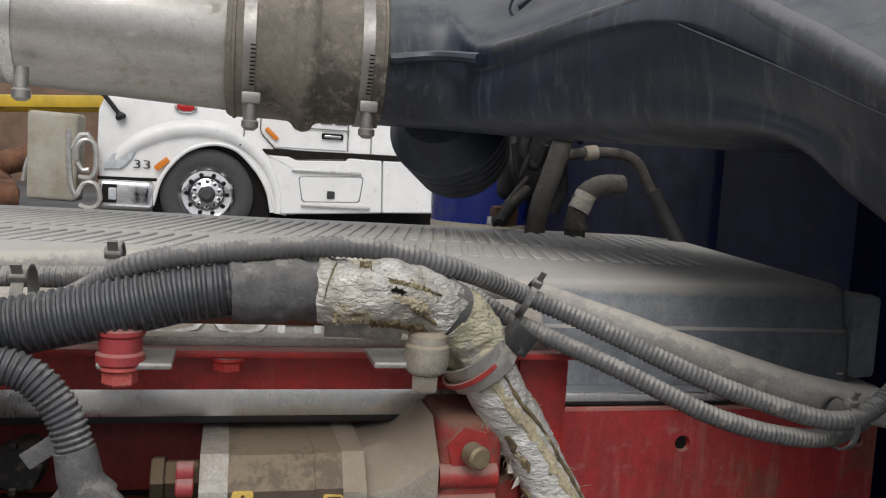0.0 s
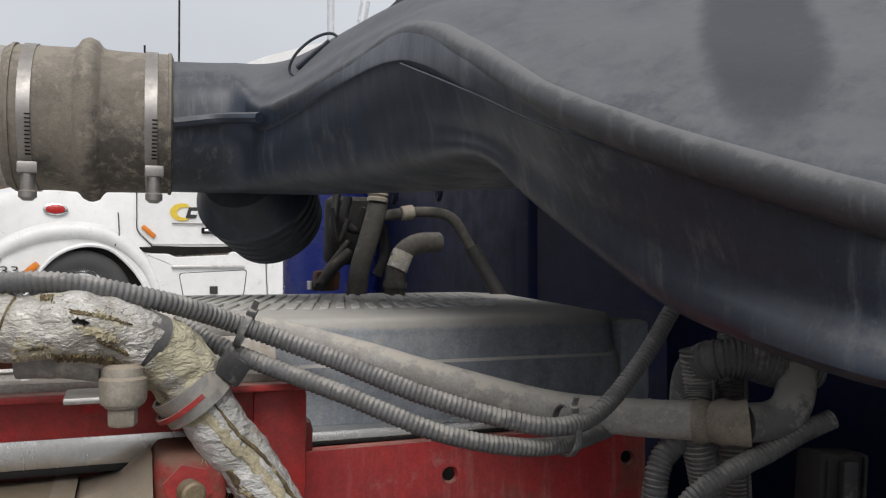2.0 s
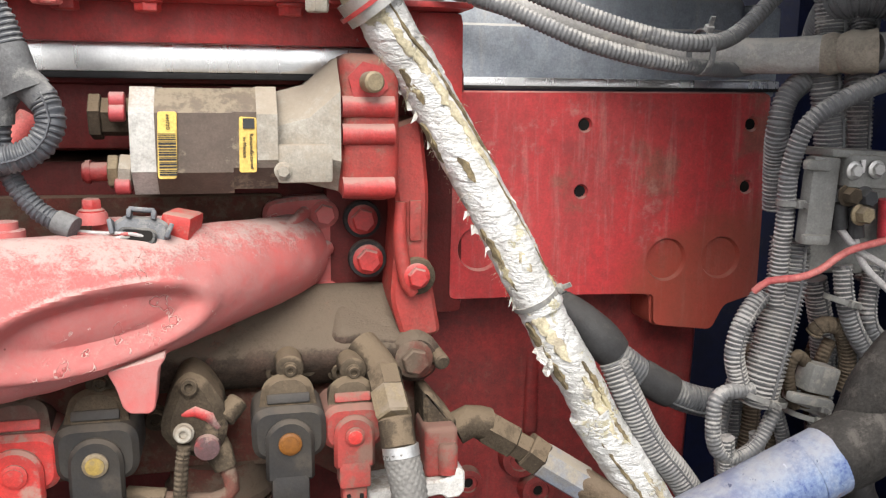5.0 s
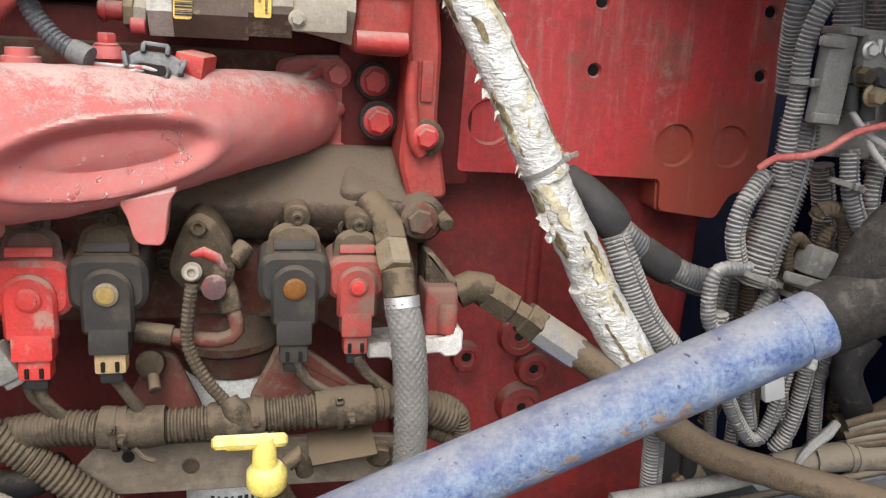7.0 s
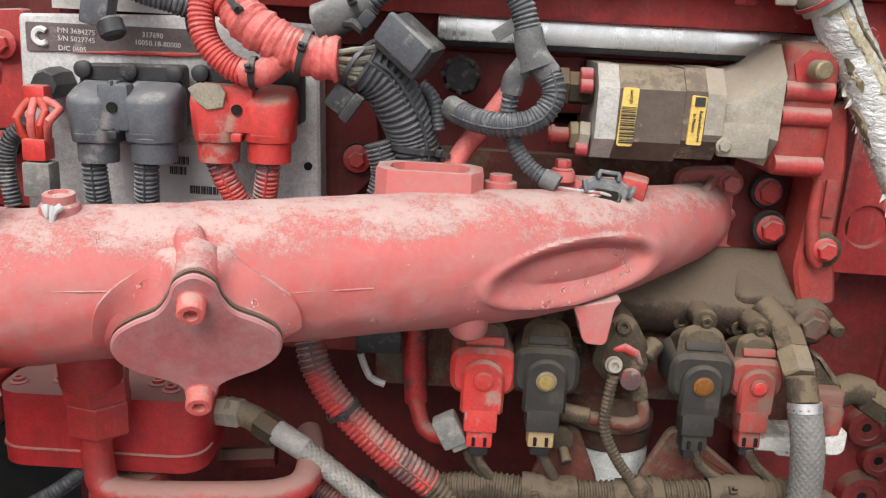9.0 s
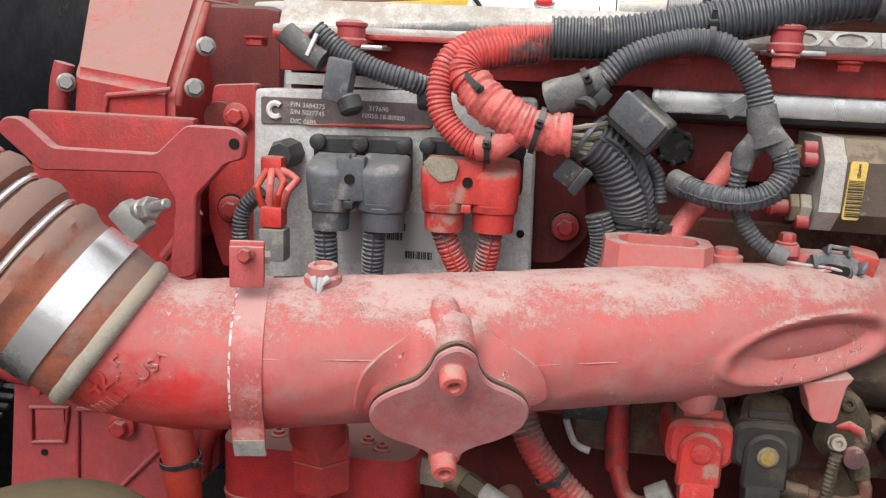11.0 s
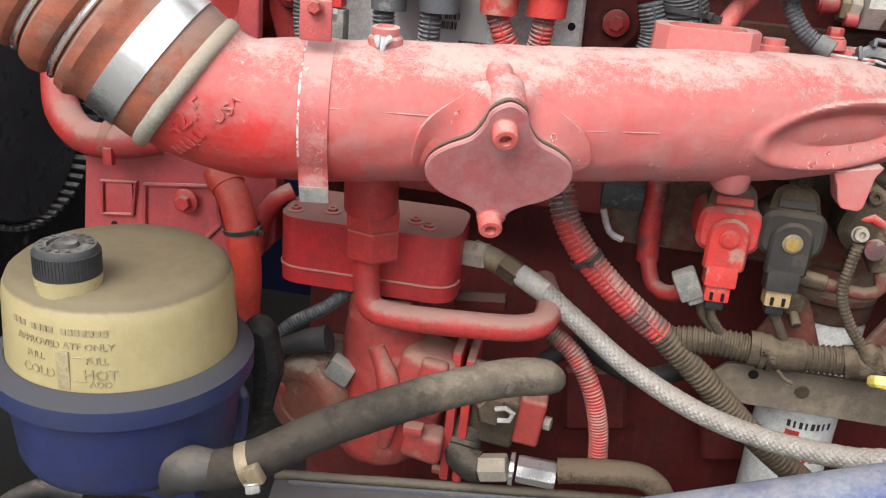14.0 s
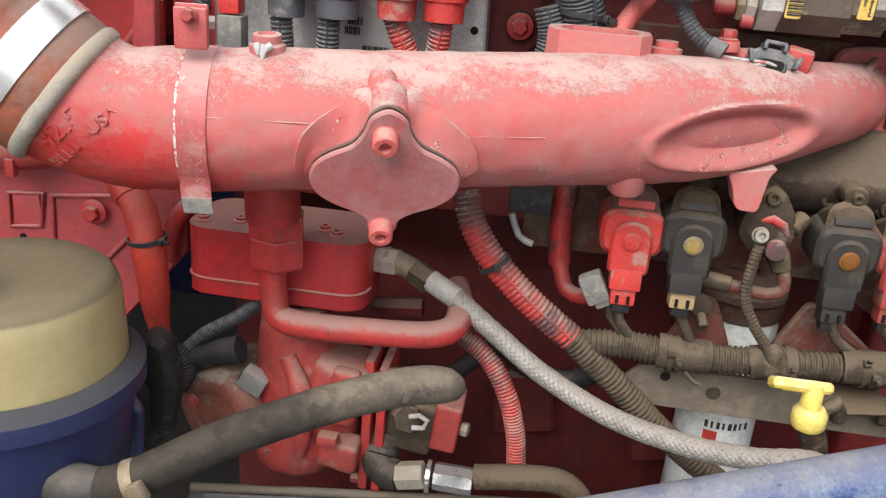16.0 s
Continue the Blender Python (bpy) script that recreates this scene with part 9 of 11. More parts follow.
    d = thing("dipstick", V((0.116, 0.500, 0.818)), "yellow plastic oil dipstick handle on a brown tube", "dipstick")
    hm = Matrix.Translation(V((0.092, 0.490, 0.880))) @ pose(0, 0, 0, 62, 4, 8)
    grip = [(-0.032, -0.010), (-0.026, -0.0130), (0.024, -0.0110), (0.031, -0.009), (0.0325, 0.005), (0.026, 0.0095), (0.0, 0.0110), (-0.027, 0.0110), (-0.0325, 0.008)]
    part("handle", plate(round_outline(grip, 0.004, 4), 0.012, hm, 0.003), "yellow_pale", d)
    part("handle_slot", plate([(q[0] * 0.62, q[1] * 0.45) for q in grip], 0.002, hm @ Matrix.Translation((0, -0.0012, 0)), 0.0004), "yellow", d)
    part("stem", lathe([(0.011, 0.0), (0.010, 0.02), (0.008, 0.028)], (0.104, 0.490, 0.862), (0, 0, 1), 20), "yellow_pale", d)
    part("cap", lathe([(0.015, -0.012), (0.0175, -0.008), (0.0175, 0.006), (0.013, 0.012)], (0.106, 0.490, 0.852), (0, 0, 1), 24), "yellow_pale", d)
    part("tube", sweep([(0.109, 0.492, 0.842), (0.122, 0.500, 0.812), (0.140, 0.520, 0.766), (0.163, 0.560, 0.694)], [0.0135, 0.014, 0.012, 0.010], 16), "grime", d)
    part("loop", sweep([(0.124, 0.500, 0.858), (0.134, 0.500, 0.866), (0.140, 0.505, 0.845)], 0.008, 10), "grime", d)


build_actuator()

# ---- reservoir, hoses and fittings below the manifold ----


def build_reservoir():
    cx, cy, rim_z = -0.658, 0.320, 0.888
    r = thing("fluid_reservoir", Vector((cx, cy, 0.78)), "yellowed plastic fluid reservoir with a black cap in a blue holder", "reservoir")
    part("tank", lathe([(0.06, 0.87), (0.1035, 0.88), (0.103, 0.90), (0.1005, 0.955), (0.0990, 0.965), (0.0955, 0.973), (0.089, 0.9785), (0.06, 0.9805), (0.001, 0.981)], (cx, cy, 0), (0, 0, 1), 72), "tan_plastic", r)
    cp = Vector((-0.667, 0.254, 0.988))
    cap = part("cap", lathe([(0.0264, 0.0), (0.0268, 0.003), (0.0264, 0.022), (0.0238, 0.027), (0.0150, 0.028), (0.0138, 0.0255), (0.0108, 0.0255), (0.0092, 0.029), (0.0034, 0.030), (0.001, 0.030)], cp, (0, 0, 1), 60), "black_plastic", r)
    for k in range(60):
        a = 2 * math.pi * k / 60
        part("grip_rib", block(cp + Vector((0.0266 * math.cos(a), 0.0266 * math.sin(a), 0.0125)), (0.0012, 0.0014, 0.018), 0, (0, 0, math.degrees(a))), "black_plastic", cap)
    for k in range(14):
        a = math.radians(20 + 22 * k)
        part("moulded_print", block(cp + Vector((0.0196 * math.cos(a), 0.0196 * math.sin(a), 0.0278)), (0.0038, 0.003, 0.0012), 0.0004, (0, 0, math.degrees(a))), "black_plastic", cap)
    part("neck", lathe([(0.026, -0.014), (0.027, -0.004), (0.0275, 0.002)], cp, (0, 0, 1), 32), "tan_plastic", r)
    part("rim", lathe([(0.1015, 0.006), (0.104, 0.011), (0.108, 0.010), (0.114, 0.003), (0.118, 0.0), (0.1185, -0.004), (0.118, -0.018), (0.1155, -0.020), (0.107, -0.021)], (cx, cy, rim_z), (0, 0, 1), 80, caps=False), "blue_dusty", r)
    part("bucket", lathe([(0.107, -0.019), (0.1065, -0.03), (0.101, -0.088), (0.097, -0.098), (0.088, -0.105), (0.05, -0.107), (0.001, -0.107)], (cx, cy, rim_z), (0, 0, 1), 72, caps=False), "blue", r)
    part("pedestal", block((cx - 0.02, cy + 0.08, rim_z - 0.15), (0.12, 0.06, 0.14), 0.01), "blue", r)
    part("wing", rough_up(plate(round_outline([(q[0], q[2]) for q in ((-0.587, 0.400, 0.872), (-0.566, 0.400, 0.889), (-0.546, 0.400, 0.882), (-0.540, 0.400, 0.831), (-0.549, 0.400, 0.772), (-0.571, 0.400, 0.748), (-0.597, 0.400, 0.746))], 0.012), 0.035, Matrix.Translation((0, 0.40, 0)), 0.008), 0.004, 30), "crust", r, "crusted black rubber flap")
    part("wing", rough_up(plate(round_outline([(q[0], q[2]) for q in ((-0.582, 0.370, 0.840), (-0.566, 0.370, 0.856), (-0.558, 0.370, 0.831), (-0.561, 0.370, 0.783), (-0.577, 0.370, 0.763))], 0.008), 0.02, Matrix.Translation((0, 0.372, 0)), 0.006), 0.003, 40), "crust", r)
    part("wing", plate(round_outline([(-0.012, -0.02), (0.022, -0.01), (0.03, 0.05), (0.004, 0.06)], 0.01), 0.014, Matrix.Translation(V((-0.581, 0.365, 0.784))) @ pose(0, 0, 0, 0, 0, -35), 0.004), "blue", r)
    def tank_r(z):
        return 0.103 - (z - 0.90) * 0.0455 + 0.0003
    def lettering(body, deg, size, z0):
        bm = text_mesh(body, size, Matrix.Identity(4), 0.0007, "LEFT")
        for v in bm.verts:
            rr = tank_r(z0 + v.co.z)
            a = radians(deg) + v.co.x / rr
            y = v.co.y
            v.co = Vector((cx + (rr - y) * math.sin(a), cy - (rr - y) * math.cos(a), z0 + v.co.z))
        part("moulded_print", bm, "print_brown", r)
    lettering("HOT", 11, 0.0130, 0.915)
    lettering("FULL", 12.5, 0.0085, 0.928)
    lettering("ADD", 13.5, 0.0085, 0.9065)
    lettering("COLD", -21, 0.0120, 0.9135)
    lettering("FULL", -18, 0.0085, 0.927)
    lettering("APPROVED ATF ONLY", -24, 0.0088, 0.9405)
    for z0, a0, a1 in ((0.931, 6.5, 11.5), (0.9095, 7, 12.5)):
        pts = [Vector((cx + tank_r(z0) * math.sin(radians(a)), cy - tank_r(z0) * math.cos(radians(a)), z0)) for a in np.linspace(a0, a1, 5)]
        part("moulded_print", sweep(pts, 0.0008, 5, smooth=False), "print_brown", r)
    for k in range(16):
        a = radians(-26 + k * 3.2)
        if k not in (3, 8):
            part("moulded_print", block((cx + (tank_r(0.953)) * math.sin(a), cy - tank_r(0.953) * math.cos(a), 0.953), (0.0042, 0.0012, 0.0055), 0, (0, 0, math.degrees(a))), "print_brown", r, "bar of unreadable moulded print")
    a = radians(1.8)
    part("sight_slot", block((cx + 0.1022 * math.sin(a), cy - 0.1022 * math.cos(a), 0.9175), (0.0115, 0.0025, 0.036), 0.001, (0, 0, 1.8)), "print_brown", r)
    # hose stub and return hose
    part("outlet", sweep([(-0.598, 0.280, 0.783), (-0.574, 0.260, 0.809), (-0.559, 0.258, 0.812), (-0.545, 0.262, 0.813)], [0.022, 0.0225, 0.0205, 0.0165], 20), "rubber_capped", r)
    h = thing("return_hose", V((-0.417, 0.350, 0.830)), "thick black rubber hose with a dusty grey end", "hose")
    part("hose", rough_up(sweep([(-0.553, 0.262, 0.808), (-0.515, 0.268, 0.821), (-0.455, 0.310, 0.843), (-0.389, 0.345, 0.863), (-0.341, 0.375, 0.871), (-0.300, 0.398, 0.875), (-0.276, 0.410, 0.874), (-0.262, 0.418, 0.871), (-0.254, 0.424, 0.866), (-0.250, 0.430, 0.861)], [0.0185, 0.0185, 0.0185, 0.0185, 0.0185, 0.019, 0.019, 0.0175, 0.013, 0.006], 32, 0.004), 0.0005, 90), "rubber_end", h)
    part("clamp", ring_band((-0.516, 0.268, 0.820), (0.85, 0.25, 0.32), 0.0187, 0.011, 0.0012, 32), "brass", h)
    part("clamp_screw", block((-0.500, 0.245, 0.827), (0.014, 0.010, 0.018), 0.002, (0, -30, 0)), "brass", h)
    part("clamp_head", hex_bolt((-0.501, 0.243, 0.820), (0.3, -0.5, -1), 0.007, 0.008, 0.009), "steel", h)
    hose("drain_hose", ((-0.811, 0.300, 0.674), (-0.774, 0.300, 0.705), (-0.749, 0.310, 0.713), (-0.718, 0.320, 0.702)), 0.010, "rubber", "black rubber hose under the reservoir")


build_reservoir()


def build_cooler():
    k = thing("oil_cooler_housing", V((-0.503, 0.620, 0.846)), "dark red oval housing with a dusty bolted lid", "oil cooler")
    zt = 0.944
    zb = V((-0.491, 0.572, 0.860)).z
    x0, x1 = V((-0.606, 0.575, 0.880)).x, V((-0.384, 0.575, 0.913)).x
    b = bmesh.new()
    out = round_outline([(x0, 0.572), (x1, 0.572), (x1, 0.69), (x0, 0.69)], 0.034, 8)
    rows = [[b.verts.new((x, y, z)) for x, y in out] for z in (zb, zt)]
    n = len(out)
    for q in range(n):
        b.faces.new((rows[0][q], rows[0][(q + 1) % n], rows[1][(q + 1) % n], rows[1][q]))
    b.faces.new(rows[0][::-1])
    b.faces.new(rows[1])
    bmesh.ops.bevel(b, geom=[e for e in b.edges if abs(e.calc_face_angle(0)) > 1.2], offset=0.011, segments=4, affect="EDGES")
    part("body", b, "cooler_red", k)
    part("seam", sweep([Vector((x, y, zb + 0.020)) for x, y in out[-9:] + out[:18]], 0.0022, 8, smooth=False), "red", k)
    for at in ((-0.590, 0.600, 0.930), (-0.547, 0.610, 0.938), (-0.425, 0.600, 0.938), (-0.444, 0.615, 0.940)):
        part("cap_screw", hex_bolt(V(at) * 1.0 + Vector((0, 0, zt - V(at).z)), (0, 0, 1), 0.0065, 0.010, 0.006, socket=True), "red", k)
    part("flange", block(((x0 + x1) / 2, 0.66, zb - 0.012), (0.16, 0.06, 0.02), 0.005), "red_dark", k)
    # vertical union and bent pipe
    u = thing("water_pipe", V((-0.479, 0.550, 0.887)), "red painted pipe with a large hex union, bent to the side", "pipe")
    cx = V((-0.480, 0.545, 0.966))
    part("spigot", lathe([(0.0295, 0), (0.0300, 0.004), (0.0295, 0.06)], (-0.479, 0.530, 0.984), (0, -0.15, 1), 28), "red", u)
    part("hex_nut", lathe([(0.0320, 0), (0.0335, 0.002), (0.0335, 0.022), (0.0320, 0.0245)], (-0.479, 0.540, 0.961), (0, 0, 1), 6), "red", u, smooth=20)
    part("hex_nut", lathe([(0.0310, 0), (0.0328, 0.003), (0.0328, 0.034), (0.0310, 0.0375)], (-0.479, 0.545, 0.9225), (0, 0, 1), 6), "red", u, smooth=20)
    part("pipe", sweep([(-0.485, 0.545, 0.924), (-0.484, 0.545, 0.888), (-0.475, 0.540, 0.859), (-0.440, 0.535, 0.855), (-0.367, 0.540, 0.855), (-0.302, 0.550, 0.856), (-0.275, 0.565, 0.862), (-0.272, 0.600, 0.872), (-0.283, 0.650, 0.876)], 0.0157, 20), "red", u)
    # feed hose with fittings, braided
    f = thing("braided_hose", V((-0.134, 0.560, 0.814)), "grey braided steel hose with brown hex fittings", "hose")
    part("fitting", rod((-0.394, 0.635, 0.907), (-0.354, 0.625, 0.909), 0.017, 6, 0.002), "alu_cast", f)
    part("fitting", sweep([(-0.373, 0.630, 0.912), (-0.343, 0.625, 0.905), (-0.324, 0.615, 0.899)], 0.0145, 14), "brass", f)
    part("nut", rod((-0.334, 0.615, 0.906), (-0.309, 0.605, 0.896), 0.016, 6, 0.002), "grime", f)
    part("ferrule", rod((-0.313, 0.605, 0.901), (-0.276, 0.592, 0.886), 0.0135, 20, 0.002), "rubber_grey", f)
    pts = [(-0.280, 0.593, 0.889), (-0.232, 0.580, 0.858), (-0.167, 0.560, 0.820), (-0.088, 0.530, 0.795), (-0.012, 0.500, 0.792), (0.054, 0.470, 0.805), (0.110, 0.450, 0.822), (0.16, 0.44, 0.80)]
    rb = 0.0131
    part("sleeve", woven(pts, rb * 0.92, 6, 0.0070, 0.12, 72, 0.0010), "braid", f)
    # striped red and black conduit
    conduit("conduit", ((-0.277, 0.600, 1.017), (-0.265, 0.590, 0.981), (-0.237, 0.585, 0.942), (-0.189, 0.580, 0.898), (-0.141, 0.580, 0.862)), 0.0168, "red_over_black", "wide conduit with worn red paint, slanting down", group="lower harness", pitch=0.006)
    conduit("conduit", ((-0.145, 0.580, 0.865), (-0.083, 0.582, 0.811), (-0.015, 0.585, 0.748), (0.050, 0.590, 0.697), (0.101, 0.600, 0.658)), 0.0160, "loom_dirty", "dirt-caked lower end of the wide conduit", group="lower harness", pitch=0.006)
    zip_tie("tie", V((-0.237, 0.585, 0.940)), (0.55, 0, -0.8), 0.0178, None)
    conduit("conduit", ((-0.267, 0.620, 0.825), (-0.232, 0.610, 0.801), (-0.206, 0.600, 0.763), (-0.190, 0.600, 0.709), (-0.184, 0.600, 0.659)), 0.0125, "red_over_black", "conduit with worn red stripes hanging down", group="lower harness")
    rh = thing("red_hose", V((-0.636, 0.565, 0.80)), "red painted hose with grimy patches", "hose")
    part("hose", rough_up(sweep([(-0.679, 0.585, 0.982), (-0.655, 0.570, 0.954), (-0.641, 0.560, 0.910), (-0.637, 0.560, 0.851), (-0.636, 0.565, 0.803)], [0.019, 0.0195, 0.020, 0.0175, 0.0125], 24, 0.006), 0.0012, 45), "red_dirty", rh)
    part("end_cuff", rough_up(sweep([(-0.683, 0.588, 0.986), (-0.676, 0.583, 0.979), (-0.667, 0.577, 0.970)], [0.0200, 0.0215, 0.0205], 24, 0.004), 0.0006, 80), "red_dirty", rh, "grimy thickened end")
    zip_tie("tie", V((-0.643, 0.560, 0.927)), (0.1, 0.05, -1), 0.0215, None, head=(0.9, -0.4, 0))
    hose("red_hose", ((-0.609, 0.640, 0.954), (-0.627, 0.630, 0.943), (-0.644, 0.630, 0.915), (-0.654, 0.640, 0.871)), 0.0115, "red", "thin red pipe curving behind the hose", "pipe")
    hose("red_hose", ((-0.077, 0.640, 1.284), (-0.098, 0.625, 1.255), (-0.125, 0.610, 1.220), (-0.142, 0.600, 1.188)), 0.0105, "tape_red", "faded red rubber hose beside the filler cap", "hose")
    hose("red_hose", ((-0.165, 0.660, 1.021), (-0.166, 0.660, 0.971), (-0.162, 0.660, 0.920)), 0.0135, "red_over_black", "black hose flecked with red paint", "hose")
    hose("red_hose", ((-0.163, 0.655, 0.926), (-0.151, 0.645, 0.894), (-0.130, 0.630, 0.893), (-0.114, 0.620, 0.907)), 0.0098, "red", "red hose end bending under the solenoid", "hose")
    # pump body behind the hoses
    p = thing("fuel_transfer_pump", V((-0.469, 0.620, 0.596)), "red cast pump body, worn to primer", "pump")
    rings = []
    for cx2, cy2, z2, rx, ry in ((-0.474, 0.600, 0.850, 0.040, 0.040), (-0.474, 0.600, 0.825, 0.045, 0.043), (-0.470, 0.602, 0.800, 0.050, 0.046), (-0.464, 0.604, 0.775, 0.058, 0.050), (-0.458, 0.606, 0.745, 0.066, 0.054), (-0.456, 0.608, 0.700, 0.068, 0.056), (-0.460, 0.606, 0.665, 0.066, 0.056), (-0.468, 0.604, 0.640, 0.060, 0.052), (-0.474, 0.604, 0.622, 0.046, 0.042), (-0.476, 0.606, 0.614, 0.026, 0.024)):
        rings.append([(cx2 + rx * math.cos(a), cy2 + ry * math.sin(a), z2) for a in [k * math.pi / 7 for k in range(14)]])
    part("casting", rough_up(rough_up(loft(rings, 7, 5), 0.007, 17), 0.0015, 70), "red_worn", p)
    part("web", rough_up(sweep([(-0.470, 0.556, 0.800), (-0.452, 0.548, 0.760), (-0.446, 0.544, 0.715), (-0.452, 0.548, 0.670)], [0.010, 0.014, 0.013, 0.008], 16, 0.006), 0.002, 45), "red_worn", p)
    drum = part("drum", rough_up(lathe([(0.056, 0.10), (0.058, 0.03), (0.057, 0.014), (0.052, 0.004), (0.044, 0.0), (0.032, 0.0015), (0.030, 0.004), (0.001, 0.004)], (-0.566, 0.556, 0.700), (0.28, 1, 0), 48), 0.0025, 28), "red_rusty", p)
    part("bolt_cap", hex_bolt((-0.590, 0.552, 0.722), (-0.28, -1, 0), 0.006, 0.008, 0.005), "red_worn", drum)
    part("shoulder", rough_up(block((-0.412, 0.590, 0.755), (0.070, 0.08, 0.080), 0.018, (0, 14, 0), 4), 0.004, 24), "red_worn", p)
    part("shoulder_pad", rough_up(block((-0.398, 0.553, 0.775), (0.034, 0.02, 0.040), 0.008, (0, 8, 0), 3), 0.001, 40), "red_worn", p)
    part("foot", rough_up(block((-0.405, 0.565, 0.672), (0.052, 0.04, 0.040), 0.010, (0, 6, 0), 4), 0.003, 30), "red_worn", p)
    part("foot_pad", rough_up(block((-0.415, 0.545, 0.700), (0.026, 0.02, 0.014), 0.005), 0.001, 40), "red_worn", p)
    part("sump_boss", rough_up(lathe([(0.034, 0.05), (0.032, 0.01), (0.024, 0.0), (0.001, -0.002)], (-0.482, 0.566, 0.640), (0.1, 0.9, 0.45), 30), 0.003, 40), "red_rusty", p, "rusted lower boss")
    for x, ztop in ((-0.374, 0.800), (-0.357, 0.792)):
        part("flange", rough_up(block((x, 0.612, (ztop + 0.614) / 2), (0.012, 0.085, ztop - 0.614), 0.004, (0, 1, 0)), 0.001, 40), "red", p)
    part("flange_stud", rod((-0.352, 0.580, 0.783), (-0.336, 0.578, 0.783), 0.008, 6, 0.001), "grime", p)
    part("flange_stud", rod((-0.392, 0.578, 0.625), (-0.378, 0.578, 0.625), 0.007, 6, 0.001), "red_worn", p)
    valve = part("valve_block", rough_up(block((-0.322, 0.612, 0.705), (0.062, 0.06, 0.070), 0.008, (0, 6, 0), 3), 0.002, 40), "grime", p, "grimy black relief valve block")
    part("valve_flange", rough_up(block((-0.276, 0.610, 0.712), (0.034, 0.06, 0.066), 0.006, (0, 6, 0), 3), 0.0015, 40), "red_worn", valve)
    part("valve_nut", rod((-0.328, 0.585, 0.722), (-0.322, 0.565, 0.730), 0.019, 6, 0.002), "grime", valve)
    part("valve_bolt", rod((-0.258, 0.600, 0.706), (-0.249, 0.598, 0.706), 0.009, 6, 0.001), "alu_cast", valve)
    part("stud", rod((-0.265, 0.620, 0.686), (-0.298, 0.620, 0.682), 0.010, 6, 0.001), "red", p)
    part("elbow", rough_up(sweep([(-0.338, 0.612, 0.690), (-0.352, 0.598, 0.676), (-0.357, 0.580, 0.656), (-0.342, 0.568, 0.647), (-0.328, 0.564, 0.648)], [0.021, 0.023, 0.023, 0.021, 0.019], 18, 0.006), 0.001, 60), "grime_black", p)
    part("clip", sweep([(-0.318, 0.560, 0.738), (-0.306, 0.556, 0.744), (-0.296, 0.556, 0.738), (-0.300, 0.555, 0.728), (-0.314, 0.555, 0.726)], 0.0032, 8), "wire_white", p, "torn white plastic clip")
    part("collar", lathe([(0.022, 0), (0.0245, 0.002), (0.0245, 0.008), (0.022, 0.010)], (-0.357, 0.582, 0.660), (0.1, 0.6, 0.7), 28), "grime_black", p)
    h = thing("pressure_hose", V((-0.213, 0.560, 0.672)), "grey rubber hose with plated hex fittings", "hose")
    part("nut", rod((-0.330, 0.562, 0.649), (-0.295, 0.560, 0.658), 0.0175, 6, 0.002), "alu_cast", h)
    part("collar", lathe([(0.014, 0), (0.0205, 0.001), (0.0205, 0.006), (0.014, 0.007)], (-0.293, 0.560, 0.657), (1, 0, 0), 20), "bright_steel", h)
    part("ferrule", lathe([(0.0165, 0), (0.0175, 0.004), (0.0175, 0.044), (0.016, 0.048)], (-0.283, 0.560, 0.659), (1, 0, -0.02), 8), "bright_steel", h)
    part("hose", sweep([(-0.233, 0.560, 0.666), (-0.178, 0.562, 0.674), (-0.129, 0.570, 0.670), (-0.100, 0.580, 0.639), (-0.084, 0.590, 0.572)], 0.0158, 18), "hose_caked", h)
    sp = thing("spare_plug", V((-0.539, 0.575, 0.774)), "loose grey plug with a torn black boot", "connector")
    part("body", block((-0.516, 0.565, 0.754), (0.034, 0.024, 0.027), 0.005, (0, 28, 0)), "moss_grey", sp)
    part("contacts", block((-0.526, 0.562, 0.761), (0.012, 0.016, 0.018), 0.004, (0, 22, 0)), "black_plastic", sp)
    part("boot", rough_up(sweep([(-0.604, 0.570, 0.766), (-0.575, 0.570, 0.779), (-0.534, 0.570, 0.792)], [0.010, 0.015, 0.018], 14, 0.005), 0.003, 40), "rubber_dusty", sp)
    conduit("conduit", ((-0.618, 0.575, 0.765), (-0.586, 0.580, 0.800), (-0.544, 0.585, 0.828), (-0.513, 0.600, 0.853)), 0.0085, "loom", "thin corrugated conduit behind the pipe", group="lower harness")
    conduit("conduit", ((-0.623, 0.560, 0.792), (-0.602, 0.565, 0.760), (-0.612, 0.560, 0.729)), 0.011, "rubber_dusty", "dirty conduit end beside the loose plug", group="lower harness")
    part("pipe_union", rod((-0.395, 0.680, 0.821), (-0.328, 0.680, 0.828), 0.013, 6, 0.001), "red_dark", u)
    # access covers on the crankcase
    for pts in (((-0.239, 0.700, 0.677), (-0.148, 0.700, 0.690), (-0.132, 0.700, 0.590), (-0.226, 0.700, 0.571)), ((-0.041, 0.700, 0.687), (0.059, 0.700, 0.719), (0.090, 0.700, 0.579), (-0.017, 0.700, 0.557))):
        cv = thing("access_cover", V(pts[2]), "dark red pressed cover on the crankcase side", "cover plate", "crankcase covers")
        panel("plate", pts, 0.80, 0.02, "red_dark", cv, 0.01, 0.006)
    for pts, rr in ((((-0.228, 0.660, 0.809), (-0.187, 0.660, 0.774), (-0.134, 0.660, 0.759), (-0.095, 0.660, 0.782)), 0.014), (((-0.300, 0.670, 0.723), (-0.246, 0.660, 0.781), (-0.206, 0.660, 0.804)), 0.012)):
        hose("oil_hose", pts, rr, "rubber", "black rubber hose in the shadow of the manifold")
    bx = thing("relay_plug", V((-0.204, 0.640, 1.001)), "dark square plug tucked under the manifold", "connector")
